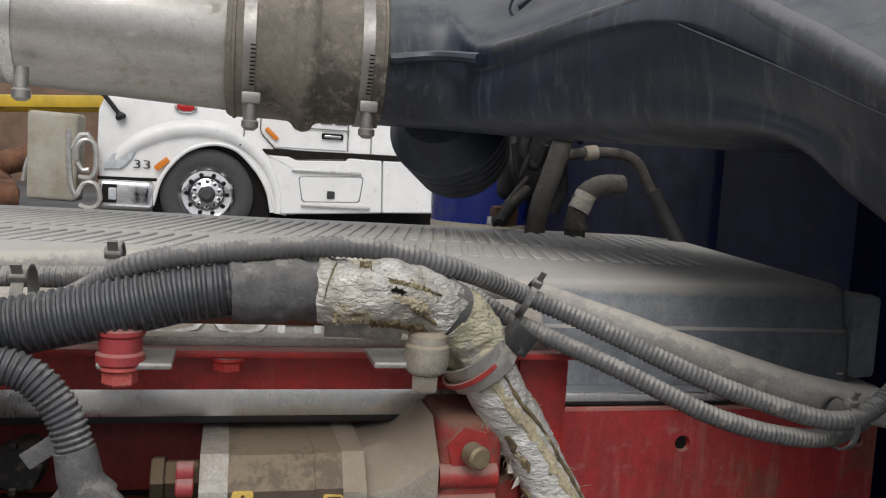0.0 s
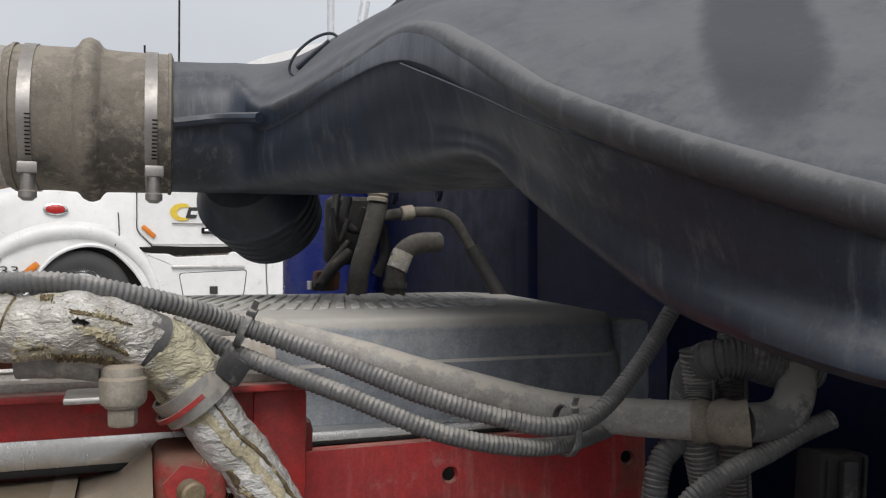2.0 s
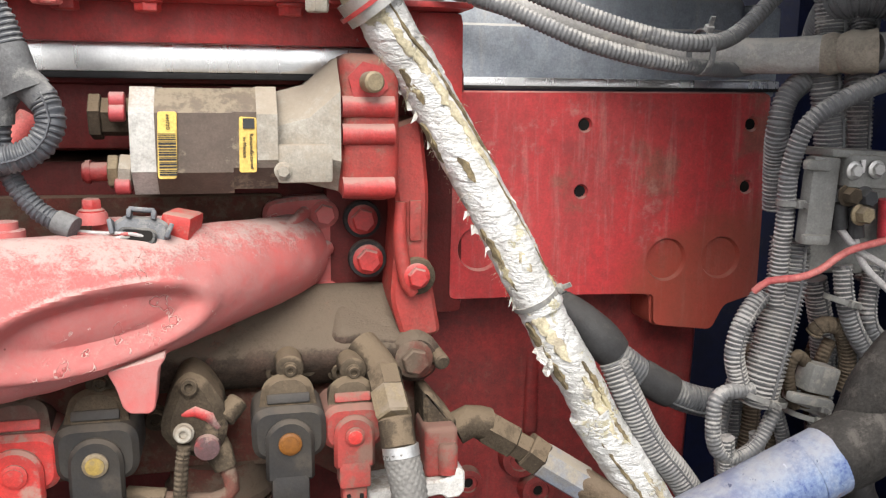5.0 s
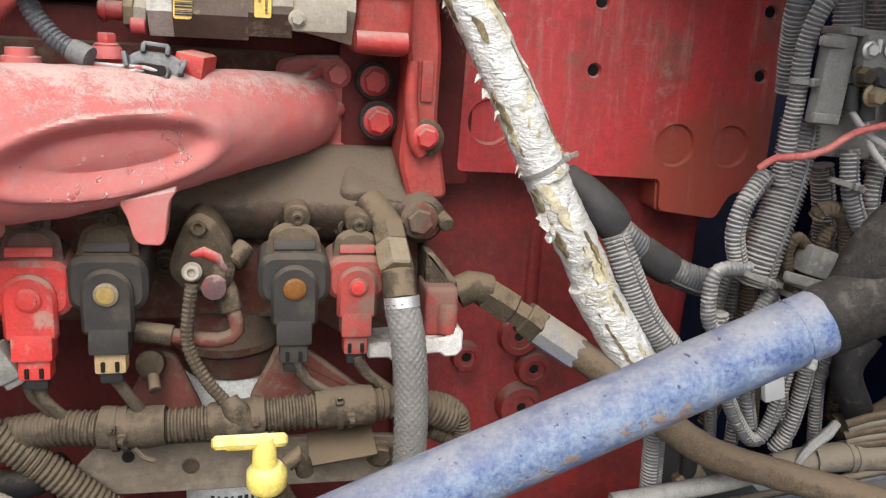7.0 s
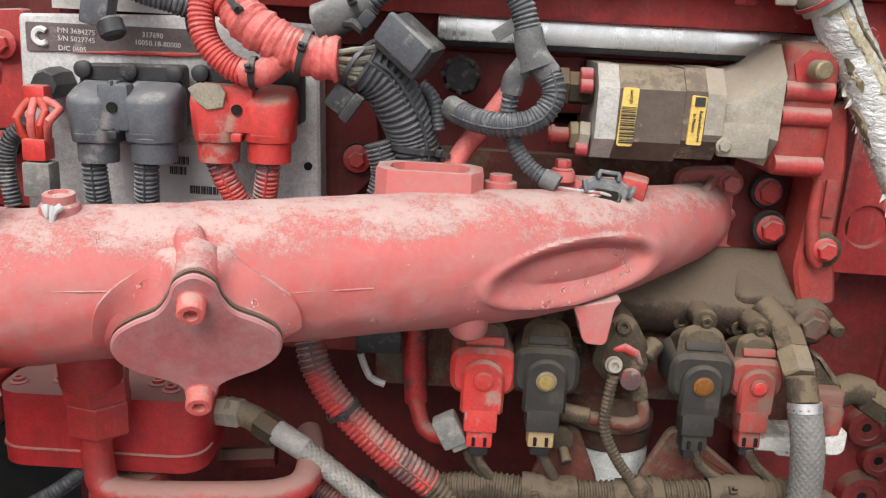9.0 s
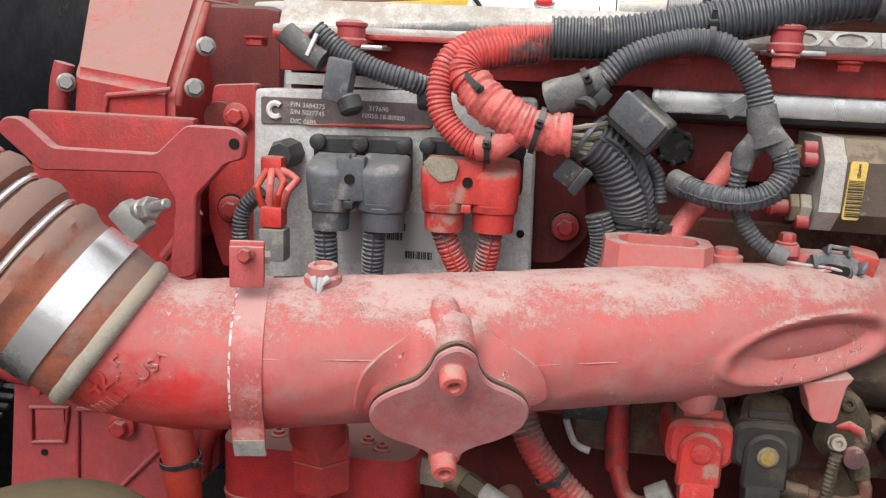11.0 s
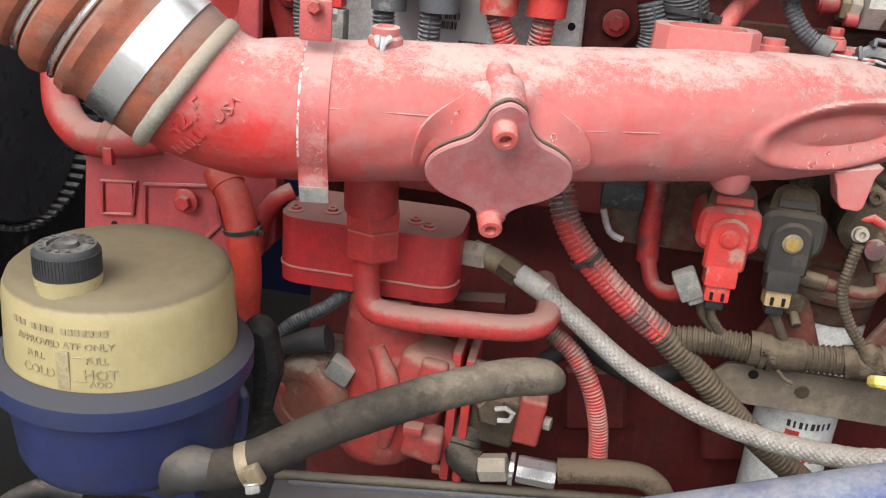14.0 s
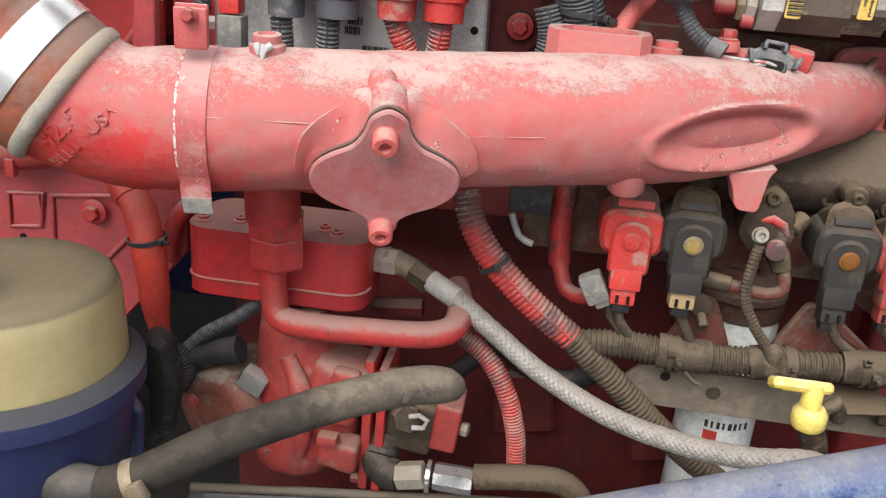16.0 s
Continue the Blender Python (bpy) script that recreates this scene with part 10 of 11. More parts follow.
    part("body", block((-0.205, 0.640, 1.004), (0.05, 0.03, 0.03), 0.005), "black_plastic", bx)
    part("wire", sweep([(-0.225, 0.630, 0.987), (-0.214, 0.630, 0.960), (-0.197, 0.630, 0.952)], 0.004, 8), "wire_white", bx)


build_cooler()


def build_brace():
    b = thing("blue_brace_tube", V((0.330, 0.380, 0.944)), "thick blue painted brace tube, scuffed and rusting", "brace tube")
    p1, p0 = V((0.540, 0.385, 1.022)), V((0.199, 0.385, 0.882))
    d = (p0 - p1).normalized()
    r = 0.0280
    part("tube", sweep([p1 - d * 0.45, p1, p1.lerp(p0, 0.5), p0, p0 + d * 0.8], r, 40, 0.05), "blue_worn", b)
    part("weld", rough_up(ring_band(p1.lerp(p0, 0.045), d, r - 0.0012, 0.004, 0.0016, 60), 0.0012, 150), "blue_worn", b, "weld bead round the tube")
    sl = part("sleeve", rough_up(sweep([p1 - d * 0.004, p1 - d * 0.007, p1 - d * 0.03, p1 - d * 0.05, p1 - d * 0.09, p1 - d * 0.12, p1 - d * 0.40], [r * 0.99, r * 1.04, r * 1.055, r * 1.07, r * 1.15, r * 1.13, r * 1.06], 44, 0.003), 0.0013, 60), "crust", b, "fuzzy black rubber sleeve end")
    part("branch", rough_up(sweep([(0.575, 0.392, 1.043), (0.587, 0.392, 1.066), (0.603, 0.394, 1.090), (0.640, 0.398, 1.118), (0.72, 0.41, 1.16)], [0.022, 0.024, 0.0245, 0.024, 0.024], 28, 0.006), 0.0016, 45), "crust", sl)
    q = p1.lerp(p0, 0.035) + Vector((-0.001, -0.0266, -0.0150))
    part("drip", rough_up(sweep([q, q + Vector((0.0, 0.002, -0.006))], [0.0022, 0.0040], 10), 0.0006, 300), "clear_nylon", b, "pale blob of hardened sealant")


build_brace()

# ---- insulated pipe, conduits and fuse box towards the cab ----


def build_insulated_pipe():
    p = thing("insulated_pipe", V((0.496, 0.610, 0.898)), "pipe lagged in torn silver foil and frayed yellow fibre", "insulated pipe")
    rng = random.Random(5)
    def lag(name, pts, r, mat, amount, seed, label="", scale=26):
        b = sweep(pts, r, 44, 0.0028)
        rough_up(b, amount * 0.7, scale, seed)
        crumple(b, amount * 0.42, scale * 2.3, seed)
        rough_up(b, amount * 0.5, scale * 3.1, seed + 5)
        rough_up(b, amount * 0.12, scale * 8.0, seed + 9)
        return part(name, b, mat, p, label, smooth=60)
    part("tape_wrap", rough_up(rough_up(sweep([(0.023, 0.600, 1.443), (0.050, 0.600, 1.444), (0.089, 0.598, 1.445)], 0.0225, 36, 0.0025), 0.003, 40), 0.0022, 110), "tape", p, "crumpled grey cloth tape")
    lag("foil_elbow", [(0.086, 0.598, 1.445), (0.112, 0.592, 1.446), (0.139, 0.590, 1.445), (0.167, 0.597, 1.438), (0.177, 0.600, 1.432)], 0.0238, "silver_wrap", 0.0055, 1, "crumpled silver foil at the bend")
    part("tape_wrap", rough_up(sweep([(0.171, 0.598, 1.437), (0.184, 0.603, 1.430)], 0.0245, 22, 0.004), 0.002, 50), "tape", p)
    lag("fibre_elbow", [(0.181, 0.604, 1.431), (0.200, 0.613, 1.417), (0.214, 0.620, 1.397)], 0.0252, "wrap_fibre", 0.0055, 2, "bare frayed yellow fibre lagging")
    lag("foil_run", [(0.212, 0.620, 1.400), (0.238, 0.628, 1.356), (0.259, 0.635, 1.329), (0.295, 0.635, 1.268), (0.334, 0.628, 1.197), (0.366, 0.622, 1.135), (0.387, 0.620, 1.097)], 0.0227, "foil_white", 0.0022, 3, "torn silver foil lagging")
    lag("fibre_run", [(0.376, 0.625, 1.116), (0.403, 0.620, 1.064), (0.432, 0.617, 1.015), (0.449, 0.613, 0.976)], 0.0224, "foil_white", 0.003, 4, "loose torn foil over yellow fibre")
    lag("foil_run", [(0.440, 0.612, 0.989), (0.471, 0.610, 0.941), (0.499, 0.608, 0.899), (0.520, 0.607, 0.863), (0.542, 0.605, 0.827)], 0.0244, "foil_white", 0.0022, 6)
    run = spline([(0.212, 0.620, 1.400), (0.238, 0.628, 1.356), (0.259, 0.635, 1.329), (0.295, 0.635, 1.268), (0.334, 0.628, 1.197), (0.366, 0.622, 1.135), (0.387, 0.620, 1.097)], 0.004)
    rr = 0.0227
    low = spline([(0.376, 0.625, 1.116), (0.403, 0.620, 1.064), (0.432, 0.617, 1.015), (0.449, 0.613, 0.976), (0.471, 0.610, 0.941), (0.499, 0.608, 0.899), (0.537, 0.606, 0.837)], 0.004)
    def on_run(f, a, lift, run=run):
        k = min(len(run) - 2, int(f * (len(run) - 1)))
        at = run[k].lerp(run[k + 1], min(1.0, f * (len(run) - 1) - k))
        t = (run[k + 1] - run[max(0, k - 1)]).normalized()
        n0 = Vector((0, -1, 0))
        n0 = (n0 - t * n0.dot(t)).normalized()
        s = t.cross(n0)
        s = s if s.x > 0 else -s
        return at + (n0 * math.cos(radians(a)) + s * math.sin(radians(a))) * (rr + lift), t, n0 * math.cos(radians(a)) + s * math.sin(radians(a))
    def tear(name, f0, f1, a0, a1, half, mat, seed, label="", lift=0.0016, path=run):
        b = bmesh.new()
        n = max(8, int((f1 - f0) * 110))
        rows = []
        for i in range(n + 1):
            g = i / n
            end = min(1.0, 0.25 + 4 * min(g, 1 - g))
            lo = half * end * (0.9 + 0.8 * noise.noise(Vector((i * 0.5, seed, 0))))
            hi = half * end * (0.9 + 0.8 * noise.noise(Vector((i * 0.5, seed, 9))))
            mid = a0 + (a1 - a0) * g + half * 0.35 * noise.noise(Vector((i * 0.21, seed, 4)))
            row = []
            for j in range(7):
                w = j / 6
                q = on_run(f0 + (f1 - f0) * g, mid - lo + (lo + hi) * w, -0.0015 if j in (0, 6) else lift * (0.75 + 0.5 * noise.noise(Vector((i * 0.9, j * 0.9, seed)))), path)[0]
                row.append(b.verts.new(q))
            rows.append(row)
        for r0, r1 in zip(rows, rows[1:]):
            for j in range(6):
                b.faces.new((r0[j], r0[j + 1], r1[j + 1], r1[j]))
        return part(name, b, mat, p, label, smooth=60)
    tear("fibre_tear", 0.02, 0.60, -8, 42, 15, "wrap_yellow", 1, "yellow fibre bared by a long tear")
    tear("dark_tear", 0.03, 0.57, 16, 60, 5, "wrap_dark", 2, "ragged brown tear along the lagging", 0.0022)
    tear("dark_tear", 0.20, 0.34, -42, -32, 13, "wrap_dark", 3)
    tear("dark_tear", 0.38, 0.50, -74, -66, 16, "wrap_dark", 4)
    tear("dark_tear", 0.50, 0.58, -22, -14, 13, "wrap_dark", 5)
    tear("fibre_tear", 0.80, 0.87, 2, 6, 16, "wrap_yellow", 6)
    tear("dark_tear", 0.70, 0.90, -62, -50, 14, "wrap_dark", 7)
    tear("dark_tear", 0.60, 0.98, 40, 62, 3, "wrap_dark", 8)
    tear("fibre_tear", 0.02, 0.24, -40, -8, 20, "wrap_yellow", 11, lift=0.003, path=low)
    tear("dark_tear", 0.08, 0.32, -66, -50, 16, "wrap_dark", 12, lift=0.003, path=low)
    tear("fibre_tear", 0.30, 0.55, 0, 10, 14, "wrap_yellow", 13, lift=0.003, path=low)
    tear("dark_tear", 0.26, 0.6, 18, 32, 8, "wrap_dark", 14, lift=0.0035, path=low)
    tear("dark_tear", 0.5, 0.95, -30, -10, 6, "wrap_dark", 15, lift=0.003, path=low)
    tear("fibre_tear", 0.7, 0.85, 20, 26, 11, "wrap_yellow", 16, lift=0.003, path=low)
    elb = spline([(0.088, 0.598, 1.445), (0.112, 0.592, 1.446), (0.139, 0.590, 1.445), (0.167, 0.597, 1.438)], 0.003)
    tear("dark_tear", 0.12, 0.92, 34, 22, 5, "wrap_dark", 21, lift=0.0046, path=elb)
    tear("dark_tear", 0.30, 0.95, -58, -50, 15, "wrap_dark", 22, lift=0.0046, path=elb)
    tear("fibre_tear", 0.10, 0.42, 52, 44, 11, "wrap_yellow", 23, lift=0.0046, path=elb)
    tear("fibre_tear", 0.55, 0.85, 2, -8, 10, "wrap_yellow", 24, lift=0.0046, path=elb)
    tear("hole", 0.54, 0.63, 14, 12, 6, "hole", 25, lift=0.0052, path=elb)
    tear("dark_tear", 0.70, 0.98, -14, -28, 5, "wrap_dark", 26, lift=0.0046, path=elb)
    tear("dark_tear", 0.04, 0.14, 10, -60, 5, "wrap_dark", 27, lift=0.0046, path=elb)
    # loose fibres and scraps along the torn edges
    def shred(b, size):
        f = rng.uniform(0.15, 0.97)
        a = rng.choice((-82, -72, 68)) + rng.uniform(-14, 14)
        q, t, out = on_run(f, a, -0.001)
        d = (out * rng.uniform(0.2, 0.9) + t * rng.uniform(-0.9, 0.9) + Vector((0, 0, -0.4))).normalized()
        w = t.cross(d).normalized() * size if size < 0.001 else t * size * rng.uniform(0.8, 2.6)
        L = rng.uniform(0.003, 0.011)
        mid = q + d * L * 0.6 + t * rng.uniform(-0.003, 0.003)
        tip = q + d * L + Vector((rng.uniform(-0.003, 0.003), 0, -0.003))
        th = d.cross(w).normalized() * 0.0003
        vs = [b.verts.new(x) for x in (q - w, q + w, mid + w * 0.8, mid - w * 0.9, tip)]
        us = [b.verts.new(v.co + th) for v in vs]
        for fc in ((vs[0], vs[1], vs[2], vs[3]), (vs[3], vs[2], vs[4]), (us[3], us[2], us[1], us[0]), (us[4], us[2], us[3])):
            b.faces.new(fc)
        return b
    for k in range(13):
        part("foil_scrap", shred(bmesh.new(), 0.0022), "foil_flap", p)
    b = bmesh.new()
    for k in range(110):
        shred(b, 0.0004)
    tagged(part("loose_fibres", b, "wrap_yellow", p), "loose pale fibres", kind="stuff")
    # fray along the top of the elbow
    b = bmesh.new()
    top = spline([(0.090, 0.595, 1.463), (0.122, 0.592, 1.464), (0.154, 0.592, 1.463), (0.187, 0.600, 1.447), (0.217, 0.615, 1.418), (0.230, 0.620, 1.401)], 0.001)
    for k in range(170):
        q = rng.choice(top) + Vector((rng.uniform(-0.004, 0.004), rng.uniform(-0.012, 0.012), -0.004))
        d = Vector((rng.uniform(-0.6, 0.9), rng.uniform(-0.7, 0.3), rng.uniform(0.2, 1.0))).normalized() * rng.uniform(0.004, 0.011)
        w = Vector((0.0004, 0, 0.0003))
        vs = [b.verts.new(x) for x in (q - w, q + w, q + d * 0.6 + w * 0.7 + Vector((0, 0, -0.001)), q + d)]
        b.faces.new(vs)
        b.faces.new([b.verts.new(v.co + Vector((0, 0.0004, 0))) for v in vs[::-1]])
    tagged(part("fray", b, "wrap_yellow", p), "frayed pale fibres", kind="stuff")
    # torn flaps of foil
    flaps = [(0.374, 0.594, 1.063), (0.383, 0.592, 1.053), (0.426, 0.591, 1.024)]
    for k, at in enumerate(flaps):
        b = bmesh.new()
        w, h = rng.uniform(0.008, 0.013), rng.uniform(0.012, 0.018)
        g = [[b.verts.new(((i / 3 - 0.5) * w * (1 - 0.25 * (j % 2)) + rng.uniform(-0.002, 0.002), 0.004 * math.sin(i * 1.3 + j) , -j / 3 * h + rng.uniform(-0.002, 0.002))) for i in range(4)] for j in range(4)]
        for r0, r1 in zip(g, g[1:]):
            for i in range(3):
                b.faces.new((r0[i], r0[i + 1], r1[i + 1], r1[i]))
        ext = bmesh.ops.extrude_face_region(b, geom=b.faces[:])
        for v in ext["geom"]:
            if isinstance(v, bmesh.types.BMVert):
                v.co.y += 0.0006
        b.transform(Matrix.Translation(V(at)) @ pose(0, 0, 0, rng.uniform(-18, 4), rng.uniform(-35, 35), rng.uniform(-20, 20)))
        part("torn_flap", b, "silver_wrap", p, "loose torn flap of white foil")
    zip_tie("tie", V((0.380, 0.622, 1.108)), (0.5, 0, -0.85), 0.0240, p, "moss_grey", head=(0.9, -0.6, 0.3))
    cl = thing("pipe_clamp", V((0.217, 0.620, 1.387)), "grey and red steel band clamp round the lagged pipe", "pipe clamp")
    part("band", ring_band((0.215, 0.620, 1.390), (0.62, 0.05, -0.8), 0.0268, 0.022, 0.0025, 36), "steel", cl)
    part("paint", ring_band((0.212, 0.619, 1.387), (0.62, 0.05, -0.8), 0.0272, 0.004, 0.0022, 36), "red", cl, "red overspray on the band")
    part("ear", block((0.243, 0.610, 1.409), (0.022, 0.02, 0.02), 0.003, (0, 35, 0)), "black_plastic", cl)
    sb = thing("support_bracket", V((0.163, 0.580, 1.380)), "rail stud with a dusty round bushing and nut", "pipe support", "rail supports")
    c = V((0.164, 0.585, 1.406))
    part("bushing", lathe([(0.015, -0.016), (0.0165, -0.012), (0.0165, 0.002), (0.0145, 0.004), (0.0145, 0.010), (0.011, 0.013)], c, (0, 0, 1), 24), "alu_cast", sb)
    part("plate", block(c + Vector((-0.012, 0.02, -0.012)), (0.055, 0.05, 0.005), 0.002), "steel", sb)
    part("nut", hex_bolt(c + Vector((0, 0, -0.016)), (0, 0, -1), 0.0105, 0.013, 0.016), "alu_cast", sb)
    pp = thing("lower_pipe", V((0.120, 0.620, 1.413)), "short grimy pipe and braided end under the lagging", "pipe")
    part("pipe", sweep([(-0.04, 0.630, 1.424), (0.087, 0.630, 1.424), (0.130, 0.625, 1.424)], 0.011, 14), "red_rusty", pp)
    part("braid_end", sweep([(0.092, 0.620, 1.421), (0.120, 0.616, 1.421), (0.150, 0.612, 1.417)], 0.0145, 16), "rubber_grey", pp)


build_insulated_pipe()


def build_right_harness():
    G = "cab side conduits"
    A = ((-0.497, 0.660, 1.393), (-0.338, 0.660, 1.403), (-0.134, 0.665, 1.413), (-0.042, 0.602, 1.459), (0.018, 0.598, 1.47), (0.084, 0.594, 1.477), (0.129, 0.594, 1.476), (0.181, 0.6, 1.465), (0.212, 0.612, 1.456), (0.256, 0.626, 1.440), (0.320, 0.610, 1.415), (0.392, 0.585, 1.384), (0.458, 0.570, 1.363), (0.504, 0.560, 1.355), (0.548, 0.570, 1.363), (0.594, 0.580, 1.399), (0.634, 0.590, 1.442), (0.665, 0.600, 1.481), (0.689, 0.620, 1.510))
    conduit("conduit", A, 0.0082, "loom_grey", "long dusty grey conduit arching over the engine", group=G)
    B = ((0.204, 0.665, 1.444), (0.243, 0.645, 1.421), (0.281, 0.625, 1.405), (0.327, 0.600, 1.387), (0.365, 0.585, 1.370), (0.404, 0.575, 1.354), (0.457, 0.570, 1.341), (0.515, 0.580, 1.335), (0.595, 0.630, 1.335), (0.669, 0.670, 1.347))
    conduit("conduit", B, 0.0079, "loom_grey", "second dusty conduit tied below the first", group=G)
    conduit("conduit", ((-0.151, 0.700, 1.434), (-0.102, 0.700, 1.435), (-0.042, 0.690, 1.440), (0.027, 0.680, 1.455), (0.089, 0.680, 1.466)), 0.0095, "loom_grey", "grey conduit running beside the lagged pipe", group=G)
    for at, ax, r in (((0.256, 0.632, 1.438), (0.8, -0.2, -0.4), 0.0165), ((0.520, 0.577, 1.348), (1, 0, 0), 0.0235)):
        zip_tie("tie", V(at), ax, r * 0.88, None, "loom_grey", head=(0.1, -0.6, 1))
    for at in ((-0.118, 0.630, 1.424), (-0.059, 0.640, 1.441)):
        zip_tie("tie", V(at), (1, 0, 0), 0.028, None, "moss_grey", head=(0, -0.7, 0.8), width=0.008)
    # grey coolant hose
    h = thing("coolant_hose", V((0.560, 0.530, 1.354)), "dusty grey rubber coolant hose with a crusted clamp end", "hose")
    part("hose", sweep([(-0.196, 0.780, 1.432), (-0.078, 0.770, 1.438), (0.043, 0.770, 1.442), (0.265, 0.760, 1.430), (0.367, 0.730, 1.406), (0.442, 0.700, 1.382), (0.542, 0.660, 1.354), (0.605, 0.615, 1.348), (0.650, 0.570, 1.349)], [0.013, 0.013, 0.013, 0.0135, 0.0145, 0.016, 0.017, 0.0175, 0.018], 22), "rubber_grey", h)
    part("crusted_end", rough_up(sweep([(0.646, 0.572, 1.349), (0.653, 0.566, 1.349), (0.660, 0.560, 1.349), (0.664, 0.550, 1.350), (0.669, 0.543, 1.350), (0.679, 0.535, 1.351)], [0.018, 0.0205, 0.0185, 0.021, 0.0195, 0.021], 20, 0.004), 0.0012, 60), "crust_tan", h)
    part("elbow", sweep([(0.674, 0.537, 1.351), (0.704, 0.535, 1.352), (0.721, 0.530, 1.364), (0.747, 0.550, 1.391), (0.764, 0.570, 1.420)], 0.0175, 18), "loom_grey", h)
    # bundle rising to the cab
    L = [
        (((0.757, 0.520, 1.352), (0.725, 0.525, 1.340), (0.694, 0.530, 1.325), (0.651, 0.535, 1.308), (0.618, 0.545, 1.282), (0.610, 0.555, 1.239), (0.613, 0.560, 1.195), (0.615, 0.565, 1.154), (0.617, 0.570, 1.101)), 0.0092, "loom_grey"),
        (((0.673, 0.600, 1.410), (0.678, 0.600, 1.370), (0.667, 0.590, 1.331), (0.678, 0.590, 1.276), (0.681, 0.590, 1.218), (0.662, 0.580, 1.168)), 0.0165, "loom_grey"),
        (((0.770, 0.660, 1.469), (0.756, 0.650, 1.406), (0.732, 0.620, 1.315), (0.735, 0.620, 1.256), (0.736, 0.620, 1.214)), 0.0155, "loom_grey"),
        (((0.708, 0.660, 1.327), (0.689, 0.630, 1.376), (0.679, 0.590, 1.400), (0.702, 0.570, 1.403), (0.733, 0.560, 1.394), (0.774, 0.560, 1.391)), 0.019, "loom_grey"),
        (((0.650, 0.570, 1.477), (0.668, 0.560, 1.465), (0.711, 0.550, 1.445), (0.754, 0.540, 1.423)), 0.0125, "loom"),
        (((0.640, 0.585, 1.167), (0.635, 0.580, 1.122), (0.623, 0.575, 1.070), (0.612, 0.572, 1.029), (0.608, 0.575, 0.998)), 0.0205, "loom_grey"),
        (((0.604, 0.575, 1.112), (0.582, 0.570, 1.085), (0.575, 0.570, 1.051), (0.587, 0.572, 1.013)), 0.0105, "loom_grey"),
        (((0.594, 0.565, 1.015), (0.557, 0.562, 1.013), (0.550, 0.560, 0.987), (0.556, 0.560, 0.957), (0.580, 0.562, 0.944), (0.606, 0.565, 0.956), (0.627, 0.570, 0.989)), 0.0082, "loom_grey"),
        (((0.566, 0.560, 0.968), (0.575, 0.565, 0.915), (0.600, 0.570, 0.859), (0.635, 0.575, 0.813), (0.654, 0.575, 0.826), (0.665, 0.575, 0.881), (0.669, 0.575, 0.935)), 0.0085, "loom_grey"),
        (((0.619, 0.585, 0.958), (0.626, 0.585, 0.878), (0.640, 0.585, 0.822)), 0.0085, "loom_grey"),
        (((0.692, 0.585, 0.957), (0.699, 0.585, 0.889), (0.691, 0.585, 0.820), (0.678, 0.590, 0.789)), 0.0095, "loom_grey"),
        (((0.679, 0.555, 1.143), (0.684, 0.550, 1.103), (0.703, 0.550, 1.066), (0.734, 0.550, 1.034), (0.772, 0.550, 1.007)), 0.0098, "loom_grey"),
        (((0.724, 0.565, 1.139), (0.719, 0.560, 1.087), (0.736, 0.560, 1.062), (0.776, 0.560, 1.047)), 0.0098, "loom_grey"),
        (((0.665, 0.570, 1.069), (0.670, 0.565, 1.079), (0.694, 0.565, 1.072), (0.708, 0.568, 1.036), (0.706, 0.570, 1.005)), 0.0088, "loom_dirty"),
        (((0.653, 0.575, 0.988), (0.639, 0.570, 1.028), (0.645, 0.565, 1.048), (0.664, 0.570, 1.026), (0.667, 0.575, 0.987)), 0.0065, "loom_dirty"),
        (((0.694, 0.580, 1.058), (0.684, 0.580, 1.028), (0.692, 0.580, 0.983)), 0.0075, "loom_dirty"),
        (((0.422, 0.672, 1.089), (0.443, 0.650, 1.068), (0.471, 0.630, 1.042), (0.512, 0.625, 1.011), (0.552, 0.622, 0.990), (0.585, 0.618, 0.981)), 0.0165, "loom_mid"),
        (((0.467, 0.620, 1.036), (0.480, 0.610, 1.002), (0.506, 0.605, 0.952), (0.538, 0.600, 0.912), (0.568, 0.600, 0.870)), 0.0155, "loom_grey"),
        (((0.529, 0.600, 0.847), (0.536, 0.605, 0.788), (0.542, 0.610, 0.711)), 0.0125, "loom_grey"),
        (((0.645, 0.625, 1.192), (0.635, 0.615, 1.238), (0.625, 0.600, 1.277), (0.634, 0.600, 1.310), (0.664, 0.600, 1.334)), 0.012, "loom_grey"),
        (((0.781, 0.630, 1.212), (0.784, 0.630, 1.156), (0.770, 0.620, 1.107)), 0.017, "loom_grey"),
        (((0.745, 0.620, 1.065), (0.742, 0.610, 1.008), (0.774, 0.600, 0.964)), 0.016, "loom"),
        (((0.691, 0.610, 1.117), (0.710, 0.610, 1.041), (0.705, 0.600, 0.978)), 0.013, "loom_grey"),
    ]
    # the mass of conduits packed behind the front ones
    rng = random.Random(31)
    for k in range(11):
        x0, x1 = 0.622 + 0.016 * k, 0.618 + 0.016 * k
        y = 0.632 + 0.014 * (k % 3)
        top, bot = 1.02 + 0.012 * (k % 4), 0.77 + 0.025 * (k % 3)
        sway = [rng.uniform(-0.016, 0.016) for q in range(4)]
        L.append((((x0, y, top), (x0 + sway[0], y, top - 0.07), (x0 + sway[1], y - 0.005, top - 0.15), (x1 + sway[2], y, (top + bot) / 2 - 0.05), (x1 + sway[3], y, bot)), rng.choice((0.0075, 0.0085, 0.0105)), ("loom_grey", "loom_dirty", "loom_mid")[k % 3]))
